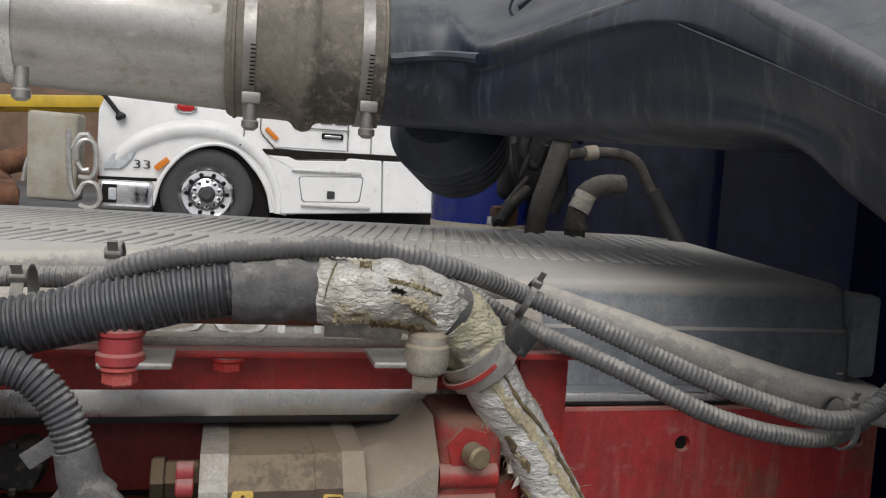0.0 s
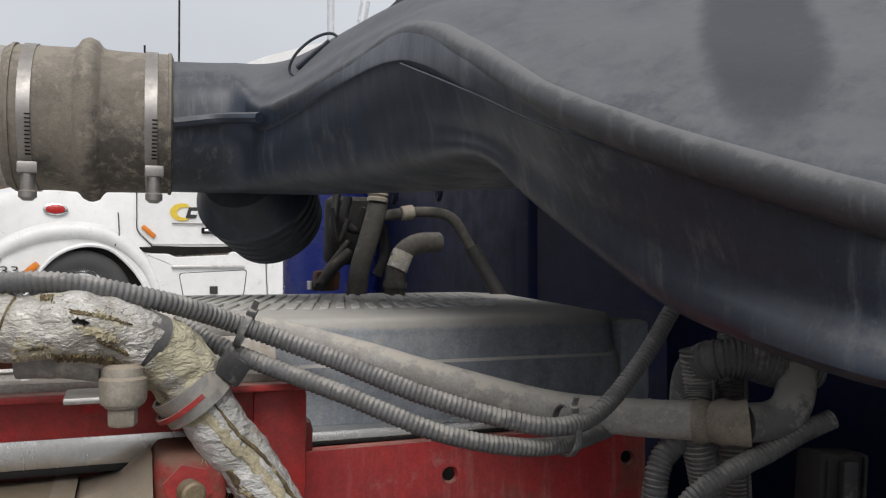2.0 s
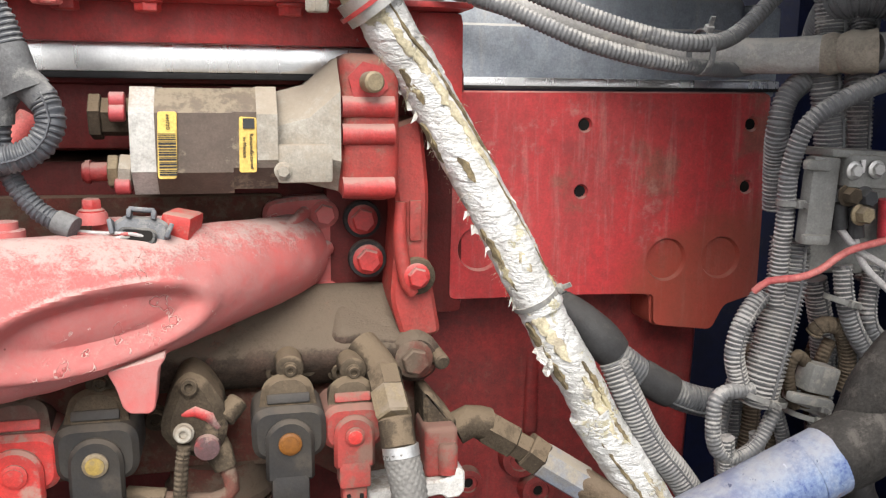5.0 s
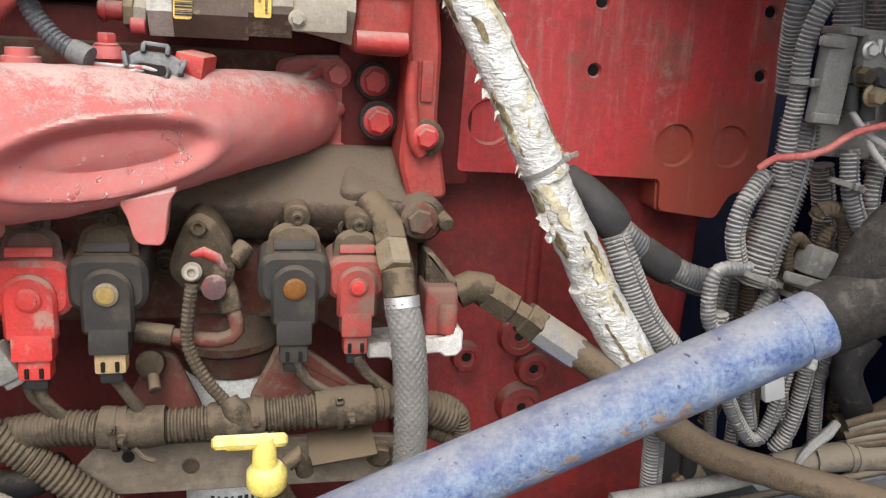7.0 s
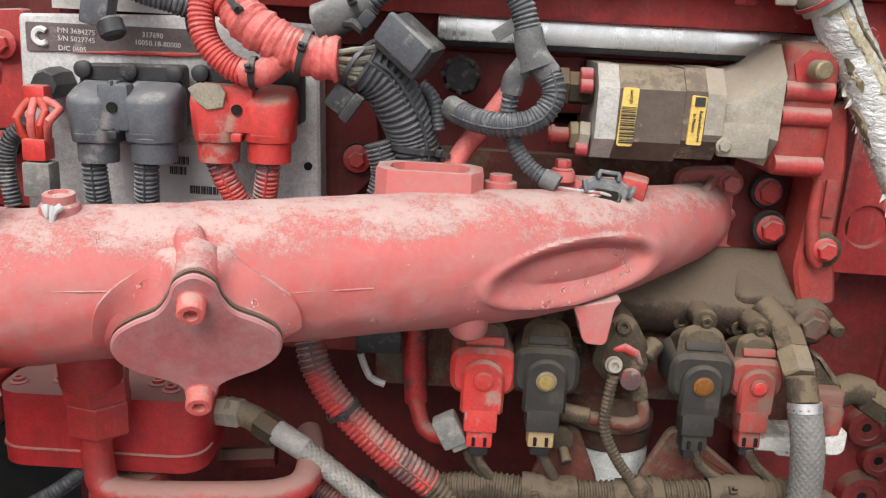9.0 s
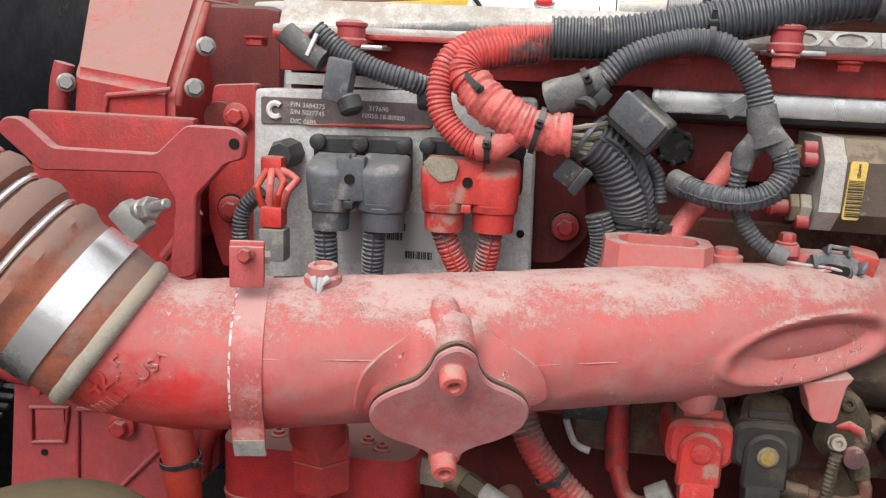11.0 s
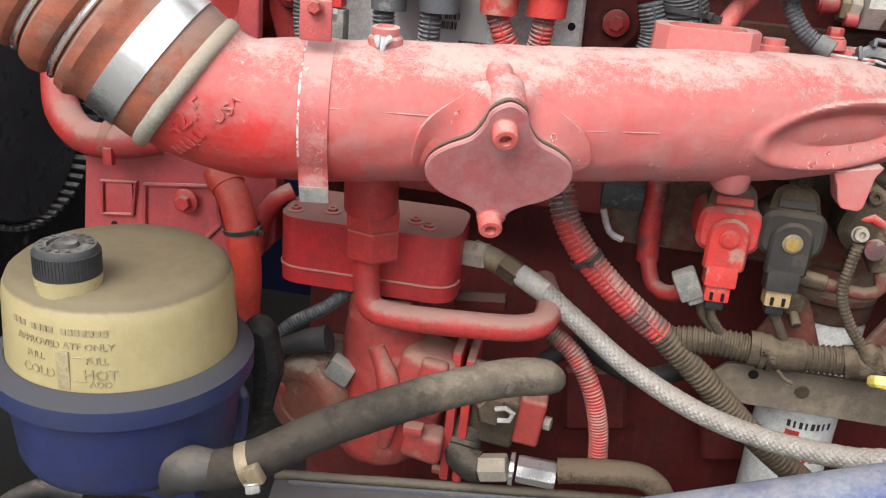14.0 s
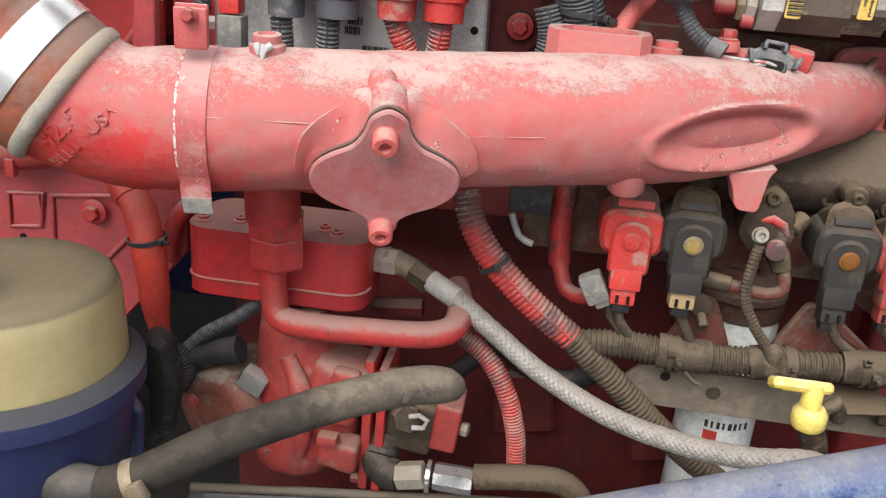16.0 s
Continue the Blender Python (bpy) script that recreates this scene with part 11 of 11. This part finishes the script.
    for pts, r, mat in L:
        conduit("conduit", pts, r, mat, "dusty corrugated conduit in the cab side bundle" if mat != "loom_dirty" else "dirt-caked conduit curled in the cab side bundle", group=G)
    part_tape = rough_up(sweep([(0.424, 0.665, 1.087), (0.440, 0.650, 1.076), (0.458, 0.636, 1.056), (0.474, 0.630, 1.040)], [0.0175, 0.0195, 0.0215, 0.0185], 20, 0.004), 0.002, 40)
    solid("taped_joint", part_tape, "rubber_dusty", "black taped joint where two conduits part", "harness branch", G)
    solid("taped_joint", rough_up(sweep([(0.500, 0.626, 1.018), (0.522, 0.624, 1.005), (0.536, 0.623, 0.997)], [0.0178, 0.0190, 0.0178], 20, 0.004), 0.0015, 50), "rubber_dusty", "black taped end of the lower conduit", "harness branch", G)
    for at, ax, r in (((0.615, 0.556, 1.207), (0, 0, 1), 0.0125), ((0.680, 0.552, 1.107), (0.3, 0, 1), 0.0165), ((0.608, 0.570, 1.006), (0.3, 0, 1), 0.026), ((0.667, 0.572, 0.996), (0.2, 0, 1), 0.024), ((0.665, 0.572, 0.982), (0.2, 0, 1), 0.022)):
        zip_tie("tie", V(at), ax, r, None, "moss_grey")
    cn = thing("multi_connector", V((0.665, 0.560, 1.027)), "dusty grey multi-way connector tied in the bundle", "connector")
    part("body", block((0.667, 0.562, 1.024), (0.034, 0.026, 0.03), 0.004, (0, 14, 0)), "moss_grey", cn)
    part("latch", block((0.650, 0.548, 1.006), (0.05, 0.012, 0.010), 0.003, (0, 14, 0)), "moss_grey", cn)
    # fuse block
    f = thing("fuse_box", V((0.692, 0.570, 1.133)), "dusty grey fuse block with studs and cables", "fuse box")
    part("lid", block((0.636, 0.545, 1.210), (0.030, 0.016, 0.085), 0.004, (0, 3, 0)), "moss_grey", f)
    for py in (292, 424):
        part("lid_rib", block((0.624, 0.534, 1.245) if py == 292 else (0.628, 0.534, 1.174), (0.028, 0.008, 0.010), 0.003, (0, 3, 0)), "moss_grey", f)
    part("back_plate", block((0.696, 0.575, 1.188), (0.10, 0.012, 0.115), 0.004, (0, 3, 0)), "moss_grey", f)
    part("top_cap", block((0.683, 0.560, 1.254), (0.085, 0.05, 0.008), 0.003, (0, 3, 0)), "moss_grey", f)
    hs = part("stud_block", block((0.682, 0.545, 1.238), (0.050, 0.03, 0.032), 0.004, (0, 3, 0)), "moss_grey", f)
    for at in ((0.660, 0.528, 1.240), (0.684, 0.528, 1.241)):
        part("screw", hex_bolt(at, (0, -1, 0), 0.0062, 0.009, 0.006), "steel", f)
    for at, mat in (((0.661, 0.535, 1.216), "grime"), ((0.676, 0.532, 1.214), "black_plastic"), ((0.673, 0.530, 1.198), "brass")):
        part("stud", hex_bolt(at, (0, -1, 0), 0.0085, 0.011, 0.012), mat, f)
    part("mark", block((0.669, 0.528, 1.244), (0.004, 0.002, 0.012), 0), "white_ink", f)
    part("cable_boot", sweep([(0.660, 0.545, 1.207), (0.663, 0.545, 1.182)], 0.008, 12), "rubber_dusty", f)
    part("cable_boot", sweep([(0.677, 0.545, 1.204), (0.682, 0.545, 1.173)], 0.009, 12), "rubber_dusty", f)
    part("cable_boot", sweep([(0.722, 0.550, 1.209), (0.725, 0.550, 1.169)], 0.010, 12), "wire_red", f)
    plug = thing("wide_plug", V((0.733, 0.500, 1.289)), "black wide plug with red wires", "connector")
    part("body", block((0.741, 0.505, 1.301), (0.055, 0.03, 0.055), 0.005, (0, 5, 0)), "rubber", plug)
    part("rim", block((0.741, 0.495, 1.281), (0.060, 0.036, 0.012), 0.003, (0, 5, 0)), "black_plastic", plug)
    part("latch", block((0.741, 0.487, 1.306), (0.016, 0.008, 0.034), 0.002, (0, 5, 0)), "black_plastic", plug)
    for dx in (-0.02, 0.02):
        part("rib", block((0.741 + dx, 0.489, 1.304), (0.004, 0.005, 0.042), 0.0015, (0, 5, 0)), "rubber", plug)
    for k in range(3):
        a, b2 = V((0.738, 0.500, 1.262)) + Vector((0.009 * k, 0, 0)), V((0.770, 0.500, 1.212)) + Vector((0.012 * k, 0, 0))
        part("wire", sweep([a, a.lerp(b2, 0.5) + Vector((0, -0.004, 0)), b2], 0.0035, 8), "wire_red", plug)
    hose("red_wire", ((0.578, 0.550, 1.122), (0.587, 0.540, 1.134), (0.609, 0.530, 1.138), (0.632, 0.528, 1.145), (0.659, 0.525, 1.163), (0.704, 0.520, 1.175)), 0.0036, "wire_pink", "faded red battery wire draped across the bundle", "wire")
    hose("white_wire", ((0.664, 0.545, 1.182), (0.681, 0.540, 1.162), (0.701, 0.535, 1.150), (0.731, 0.530, 1.134)), 0.0035, "wire_white", "dirty white wire from the fuse block", "wire")
    hose("white_wire", ((0.682, 0.545, 1.173), (0.692, 0.540, 1.145), (0.724, 0.535, 1.116)), 0.0035, "wire_white", "dirty white wire from the fuse block", "wire")
    tag = thing("white_tag", V((0.634, 0.550, 0.881)), "small white plastic tag on the conduit", "tag")
    part("tag", block((0.636, 0.552, 0.885), (0.024, 0.010, 0.026), 0.003, (0, -12, 0)), "label_white", tag)
    part("strap", sweep([(0.613, 0.560, 0.890), (0.624, 0.558, 0.894)], 0.004, 8), "label_white", tag)


build_right_harness()


def build_low_right_hoses():
    # fitting chain from the pump to the brown hose
    h = thing("fuel_supply_hose", V((0.481, 0.620, 0.864)), "brown dirt-caked hose with large hex fittings", "hose")
    part("elbow", sweep([(0.305, 0.645, 0.966), (0.320, 0.645, 0.973), (0.340, 0.645, 0.968)], 0.0175, 14), "grime", h)
    part("hex", rod((0.337, 0.645, 0.966), (0.367, 0.640, 0.948), 0.019, 6, 0.002), "grime", h)
    part("hex", rod((0.363, 0.640, 0.950), (0.385, 0.636, 0.937), 0.0155, 6, 0.002), "grime", h)
    part("hex", rod((0.380, 0.637, 0.941), (0.396, 0.633, 0.929), 0.021, 6, 0.002), "grime", h)
    part("ferrule", rod((0.393, 0.634, 0.931), (0.442, 0.625, 0.900), 0.0195, 8, 0.003), "blue_grime", h)
    part("hose", rough_up(sweep([(0.434, 0.627, 0.906), (0.475, 0.600, 0.880), (0.502, 0.570, 0.860), (0.564, 0.540, 0.821), (0.665, 0.535, 0.786), (0.730, 0.530, 0.767), (0.800, 0.525, 0.746), (0.900, 0.515, 0.722)], 0.0168, 28, 0.005), 0.0011, 55), "hose_caked", h)
    # upright hose at the pump
    u = thing("pump_hose", V((0.248, 0.560, 0.815)), "grey woven rubber hose with crimped fittings", "hose")
    part("banjo", sweep([(0.207, 0.640, 1.064), (0.219, 0.620, 1.051), (0.225, 0.600, 1.042)], 0.0165, 14), "grime", u)
    part("hex", rod((0.223, 0.605, 1.048), (0.225, 0.585, 1.033), 0.0165, 6, 0.002), "grime", u)
    part("ferrule", rod((0.224, 0.587, 1.034), (0.226, 0.562, 1.016), 0.0175, 6, 0.002), "brass", u)
    part("ferrule", rod((0.226, 0.562, 1.017), (0.228, 0.548, 0.992), 0.0158, 18, 0.002), "grime", u)
    part("crimp", ring_band((0.229, 0.547, 0.991), (0.1, -0.3, -1), 0.0145, 0.010, 0.0022, 24), "alu", u)
    part("hose", woven([(0.228, 0.547, 0.992), (0.235, 0.540, 0.955), (0.240, 0.540, 0.907), (0.243, 0.545, 0.855), (0.245, 0.560, 0.782)], 0.0164), "woven_grey", u, "grey woven hose")
    conduit("conduit", ((0.247, 0.600, 0.860), (0.278, 0.600, 0.864), (0.303, 0.600, 0.850), (0.309, 0.605, 0.821), (0.298, 0.610, 0.797)), 0.0105, "loom_dirty", "dirty conduit curling behind the grey hose", group="lower harness")
    conduit("conduit", ((0.277, 0.610, 0.826), (0.304, 0.610, 0.811), (0.319, 0.610, 0.783)), 0.0095, "loom_dirty", "dirty conduit curling behind the grey hose", group="lower harness")
    # fittings low on the right
    for pts, r, mat, words in ((((0.789, 0.600, 0.829), (0.763, 0.600, 0.881), (0.783, 0.600, 0.923)), 0.018, "rubber", "black rubber hose low beside the cab bundle"), (((0.780, 0.620, 0.797), (0.831, 0.610, 0.815), (0.862, 0.600, 0.849)), 0.015, "loom_dirty", "dirt-caked hose low beside the cab bundle")):
        hose("cab_hose", pts, r, mat, words, group="cab side hoses")
    hb = thing("braided_hose", V((0.549, 0.575, 0.74)), "pale woven steel hose passing under the brown hose", "hose", "cab side hoses")
    part("sleeve", woven([(0.480, 0.580, 0.742), (0.549, 0.575, 0.753), (0.611, 0.572, 0.763), (0.672, 0.570, 0.778), (0.740, 0.568, 0.790), (0.830, 0.568, 0.796)], 0.0105, 6, 0.005, 0.06, 60, 0.0012), "braid_pale", hb)
    cl = thing("clamped_hose", V((0.684, 0.560, 0.79)), "dusty grey hose end with a milky clamp strap", "hose", "cab side hoses")
    part("hose", sweep([(0.660, 0.560, 0.783), (0.700, 0.558, 0.791), (0.745, 0.556, 0.795), (0.800, 0.556, 0.792), (0.86, 0.556, 0.79)], 0.0165, 20), "rubber_tan", cl)
    for x in (0.705, 0.748, 0.757):
        part("ring", ring_band((x, 0.5565, 0.7945), (1, 0, 0.05), 0.0168, 0.006, 0.0016, 28), "rubber_tan", cl)
    part("strap", sweep([(0.676, 0.548, 0.778), (0.680, 0.545, 0.800), (0.693, 0.545, 0.818), (0.712, 0.548, 0.830), (0.724, 0.552, 0.840)], [0.0035, 0.0045, 0.0055, 0.0065, 0.005], 8), "clear_nylon", cl, "milky nylon strap")
    for k in range(5):
        hose("cab_wire", ((0.742 + 0.004 * (k % 2), 0.558, 0.806 + 0.007 * k), (0.762, 0.552, 0.812 + 0.008 * k), (0.800, 0.550, 0.815 + 0.009 * k), (0.850, 0.552, 0.825 + 0.009 * k)), 0.0048, ("loom_dirty", "rubber_tan")[k % 2], "dusty brown wire in the cab side bunch", "wire", group="cab side wires")
    v = thing("drain_fitting", V((0.598, 0.620, 0.739)), "small brass drain fitting with a grey hose", "fitting")
    part("body", rod((0.580, 0.620, 0.732), (0.611, 0.620, 0.749), 0.013, 6, 0.002), "brass", v)
    part("tube", sweep([(0.581, 0.620, 0.799), (0.591, 0.620, 0.769), (0.592, 0.620, 0.739)], 0.010, 12), "rubber_dusty", v)


M["blue_grime"] = surface("blue_stained_fitting", (0.14, 0.18, 0.26), (0.20, 0.18, 0.15), 0.6, dust=0.25, settle=0.4, dust_colour=(0.3, 0.26, 0.2), bump=0.2)
build_low_right_hoses()


def build_firewall_hoses():
    G = "firewall hoses"
    hose("heater_hose", ((0.626, 1.500, 1.617), (0.620, 1.500, 1.590), (0.604, 1.500, 1.536), (0.588, 1.500, 1.482), (0.579, 1.500, 1.418)), 0.0195, "hose_dim", "dusty grey heater hose on the firewall", group=G)
    solid("hose_ferrule", lathe([(0.02, 0), (0.021, 0.006), (0.018, 0.009), (0.021, 0.013), (0.018, 0.018), (0.021, 0.023), (0.019, 0.03)], (0.621, 1.495, 1.612), (0.1, 0, 1), 20), "alu_cast", "ribbed metal ferrule on a heater hose", "hose fitting", G)
    hose("heater_pipe", ((0.632, 1.500, 1.585), (0.677, 1.500, 1.592), (0.736, 1.500, 1.595), (0.778, 1.500, 1.583), (0.806, 1.500, 1.544), (0.823, 1.500, 1.516)), 0.0105, "hose_dim", "dusty grey heater pipe bending on the firewall", "pipe", group=G)
    hose("heater_pipe", ((0.814, 1.490, 1.527), (0.837, 1.480, 1.483), (0.867, 1.460, 1.422)), 0.0145, "rubber_dusty", "taped lower end of the heater pipe", "pipe", group=G)
    solid("hose_ferrule", rod((0.669, 1.495, 1.590), (0.694, 1.495, 1.594), 0.0145, 16, 0.002), "alu_cast", "pale clamp on the heater pipe", "hose fitting", G)
    hose("elbow_hose", ((0.737, 1.470, 1.535), (0.693, 1.460, 1.532), (0.661, 1.455, 1.515), (0.646, 1.455, 1.478), (0.643, 1.455, 1.420)), 0.0195, "hose_dim", "lagged elbow hose on the firewall", group=G)
    solid("foil_patch", rough_up(sweep([(0.660, 1.452, 1.515), (0.646, 1.452, 1.483)], 0.0205, 16, 0.005), 0.002, 60), "silver_wrap", "silver foil patch on the elbow hose", "foil wrap", G)
    solid("hose_clamp", ring_band((0.643, 1.452, 1.454), (0.05, 0, 1), 0.020, 0.012, 0.003, 24), "hose_dim", "dusty clamp on the elbow hose", "hose clamp", G)
    for pts, r in ((((0.586, 1.580, 1.627), (0.577, 1.580, 1.582), (0.604, 1.580, 1.560), (0.618, 1.570, 1.605)), 0.009), (((0.573, 1.620, 1.640), (0.559, 1.600, 1.559), (0.578, 1.600, 1.515), (0.541, 1.580, 1.470)), 0.008), (((0.512, 1.500, 1.450), (0.538, 1.520, 1.482), (0.579, 1.550, 1.514)), 0.011), (((0.544, 1.550, 1.602), (0.558, 1.550, 1.536), (0.578, 1.550, 1.580)), 0.005), (((0.650, 1.560, 1.571), (0.657, 1.560, 1.515), (0.639, 1.560, 1.470)), 0.010), (((0.581, 1.560, 1.537), (0.532, 1.540, 1.481), (0.505, 1.520, 1.445)), 0.006)):
        hose("vent_hose", pts, r, "rubber", "thin black hose tangled behind the engine", group=G)
    mod = thing("firewall_valve", V((0.558, 1.600, 1.469)), "black valve body behind the bellows", "valve")
    part("body", rough_up(block((0.608, 1.660, 1.562), (0.10, 0.06, 0.14), 0.02, None, 3), 0.006, 20), "rubber", mod)
    part("block", rough_up(block((0.534, 1.550, 1.460), (0.05, 0.04, 0.04), 0.01), 0.003, 40), "rust", mod)
    part("bleed_screw", rod((0.492, 1.500, 1.445), (0.492, 1.500, 1.461), 0.006, 10, 0.001), "bright_steel", mod)
    for at in ((0.647, 1.470, 1.626), (0.737, 1.470, 1.635)):
        ey = thing("lifting_eye", V(at), "small blue steel eye on the firewall", "eye bracket", "firewall eyes")
        c = V(at)
        part("ring", sweep([c + Vector((0.0, 0.010 * math.cos(a), 0.017 * math.sin(a))) for a in [k * math.pi / 8 for k in range(17)]], 0.005, 8, smooth=False), "navy", ey)
        part("bore", lathe([(0.006, 0), (0.006, 0.002)], c, (1, 0.2, 0), 12), "hole", ey)


build_firewall_hoses()


def build_sensor():
    s = thing("manifold_sensor", V((0.010, 0.600, 1.184)), "red sensor with a black plug and thin wires on the manifold", "sensor")
    part("base", block((0.012, 0.615, 1.184), (0.080, 0.035, 0.028), 0.006, (0, 0, 0)), "red_cast", s)
    part("body", block((0.046, 0.598, 1.194), (0.026, 0.040, 0.022), 0.004, (0, 10, -14)), "red_bright", s)
    part("bolt", hex_bolt((-0.026, 0.597, 1.207), (0, 0, 1), 0.0082, 0.0105, 0.011), "red", s)
    part("bolt_base", lathe([(0.0135, 0), (0.0125, 0.008), (0.0115, 0.010)], (-0.026, 0.597, 1.197), (0, 0, 1), 20), "red_cast", s)
    lug = Matrix.Translation((0.0145, 0.570, 1.1935)) @ pose(0, 0, 0, -22, 6, 0) @ Matrix.Scale(1.14, 4)
    part("plug", plate(round_outline([(-0.022, -0.006), (-0.015, -0.0125), (0.014, -0.0125), (0.022, -0.004), (0.019, 0.008), (0.011, 0.012), (-0.011, 0.012), (-0.019, 0.006)], 0.003, 4), 0.020, lug, 0.003), "grey_plastic", s)
    part("plug_collar", plate(round_outline([(-0.0135, -0.0075), (0.0135, -0.0075), (0.0135, 0.0055), (-0.0135, 0.0055)], 0.006, 6), 0.008, lug @ Matrix.Translation((-0.001, -0.006, -0.004)), 0.0015), "black_plastic", s)
    part("plug_socket", plate(round_outline([(-0.0105, -0.005), (0.0105, -0.005), (0.0105, 0.003), (-0.0105, 0.003)], 0.004, 6), 0.003, lug @ Matrix.Translation((-0.001, -0.0066, -0.0035)), 0.0004), "hole", s)
    latch = lug @ Matrix.Translation((0.0, 0.002, 0.0125))
    for dx in (-0.0085, 0.0085):
        part("latch_arm", block(latch @ Vector((dx, 0, 0)), (0.004, 0.016, 0.008), 0.0015, (-18, 6, 0)), "grey_plastic", s)
    part("latch_bridge", block(latch @ Vector((0, -0.004, 0.003)), (0.021, 0.006, 0.004), 0.0015, (-18, 6, 0)), "grey_plastic", s)
    for dx in (-0.019, 0.020):
        part("plug_wing", block(lug @ Vector((dx, -0.002, 0.001)), (0.004, 0.014, 0.013), 0.0015, (-18, 6 + dx * 900, 0)), "grey_plastic", s)
    for k in range(5):
        a = V((-0.034, 0.574, 1.1905)) + Vector((0, 0.0018 * (k % 3), 0.0016 * (k - 2)))
        b2 = lug @ Vector((-0.007 + 0.0036 * k, -0.004, -0.005 + 0.002 * (k % 2)))
        part("wire", sweep([a, a.lerp(b2, 0.35) + Vector((0, -0.003 * (k % 3), 0.001 * k - 0.003)), a.lerp(b2, 0.75) + Vector((0, -0.007, 0.0015 * (k - 2))), b2], 0.0015, 8), ("wire_pink", "wire_white", "moss_grey")[k % 3], s)


build_sensor()
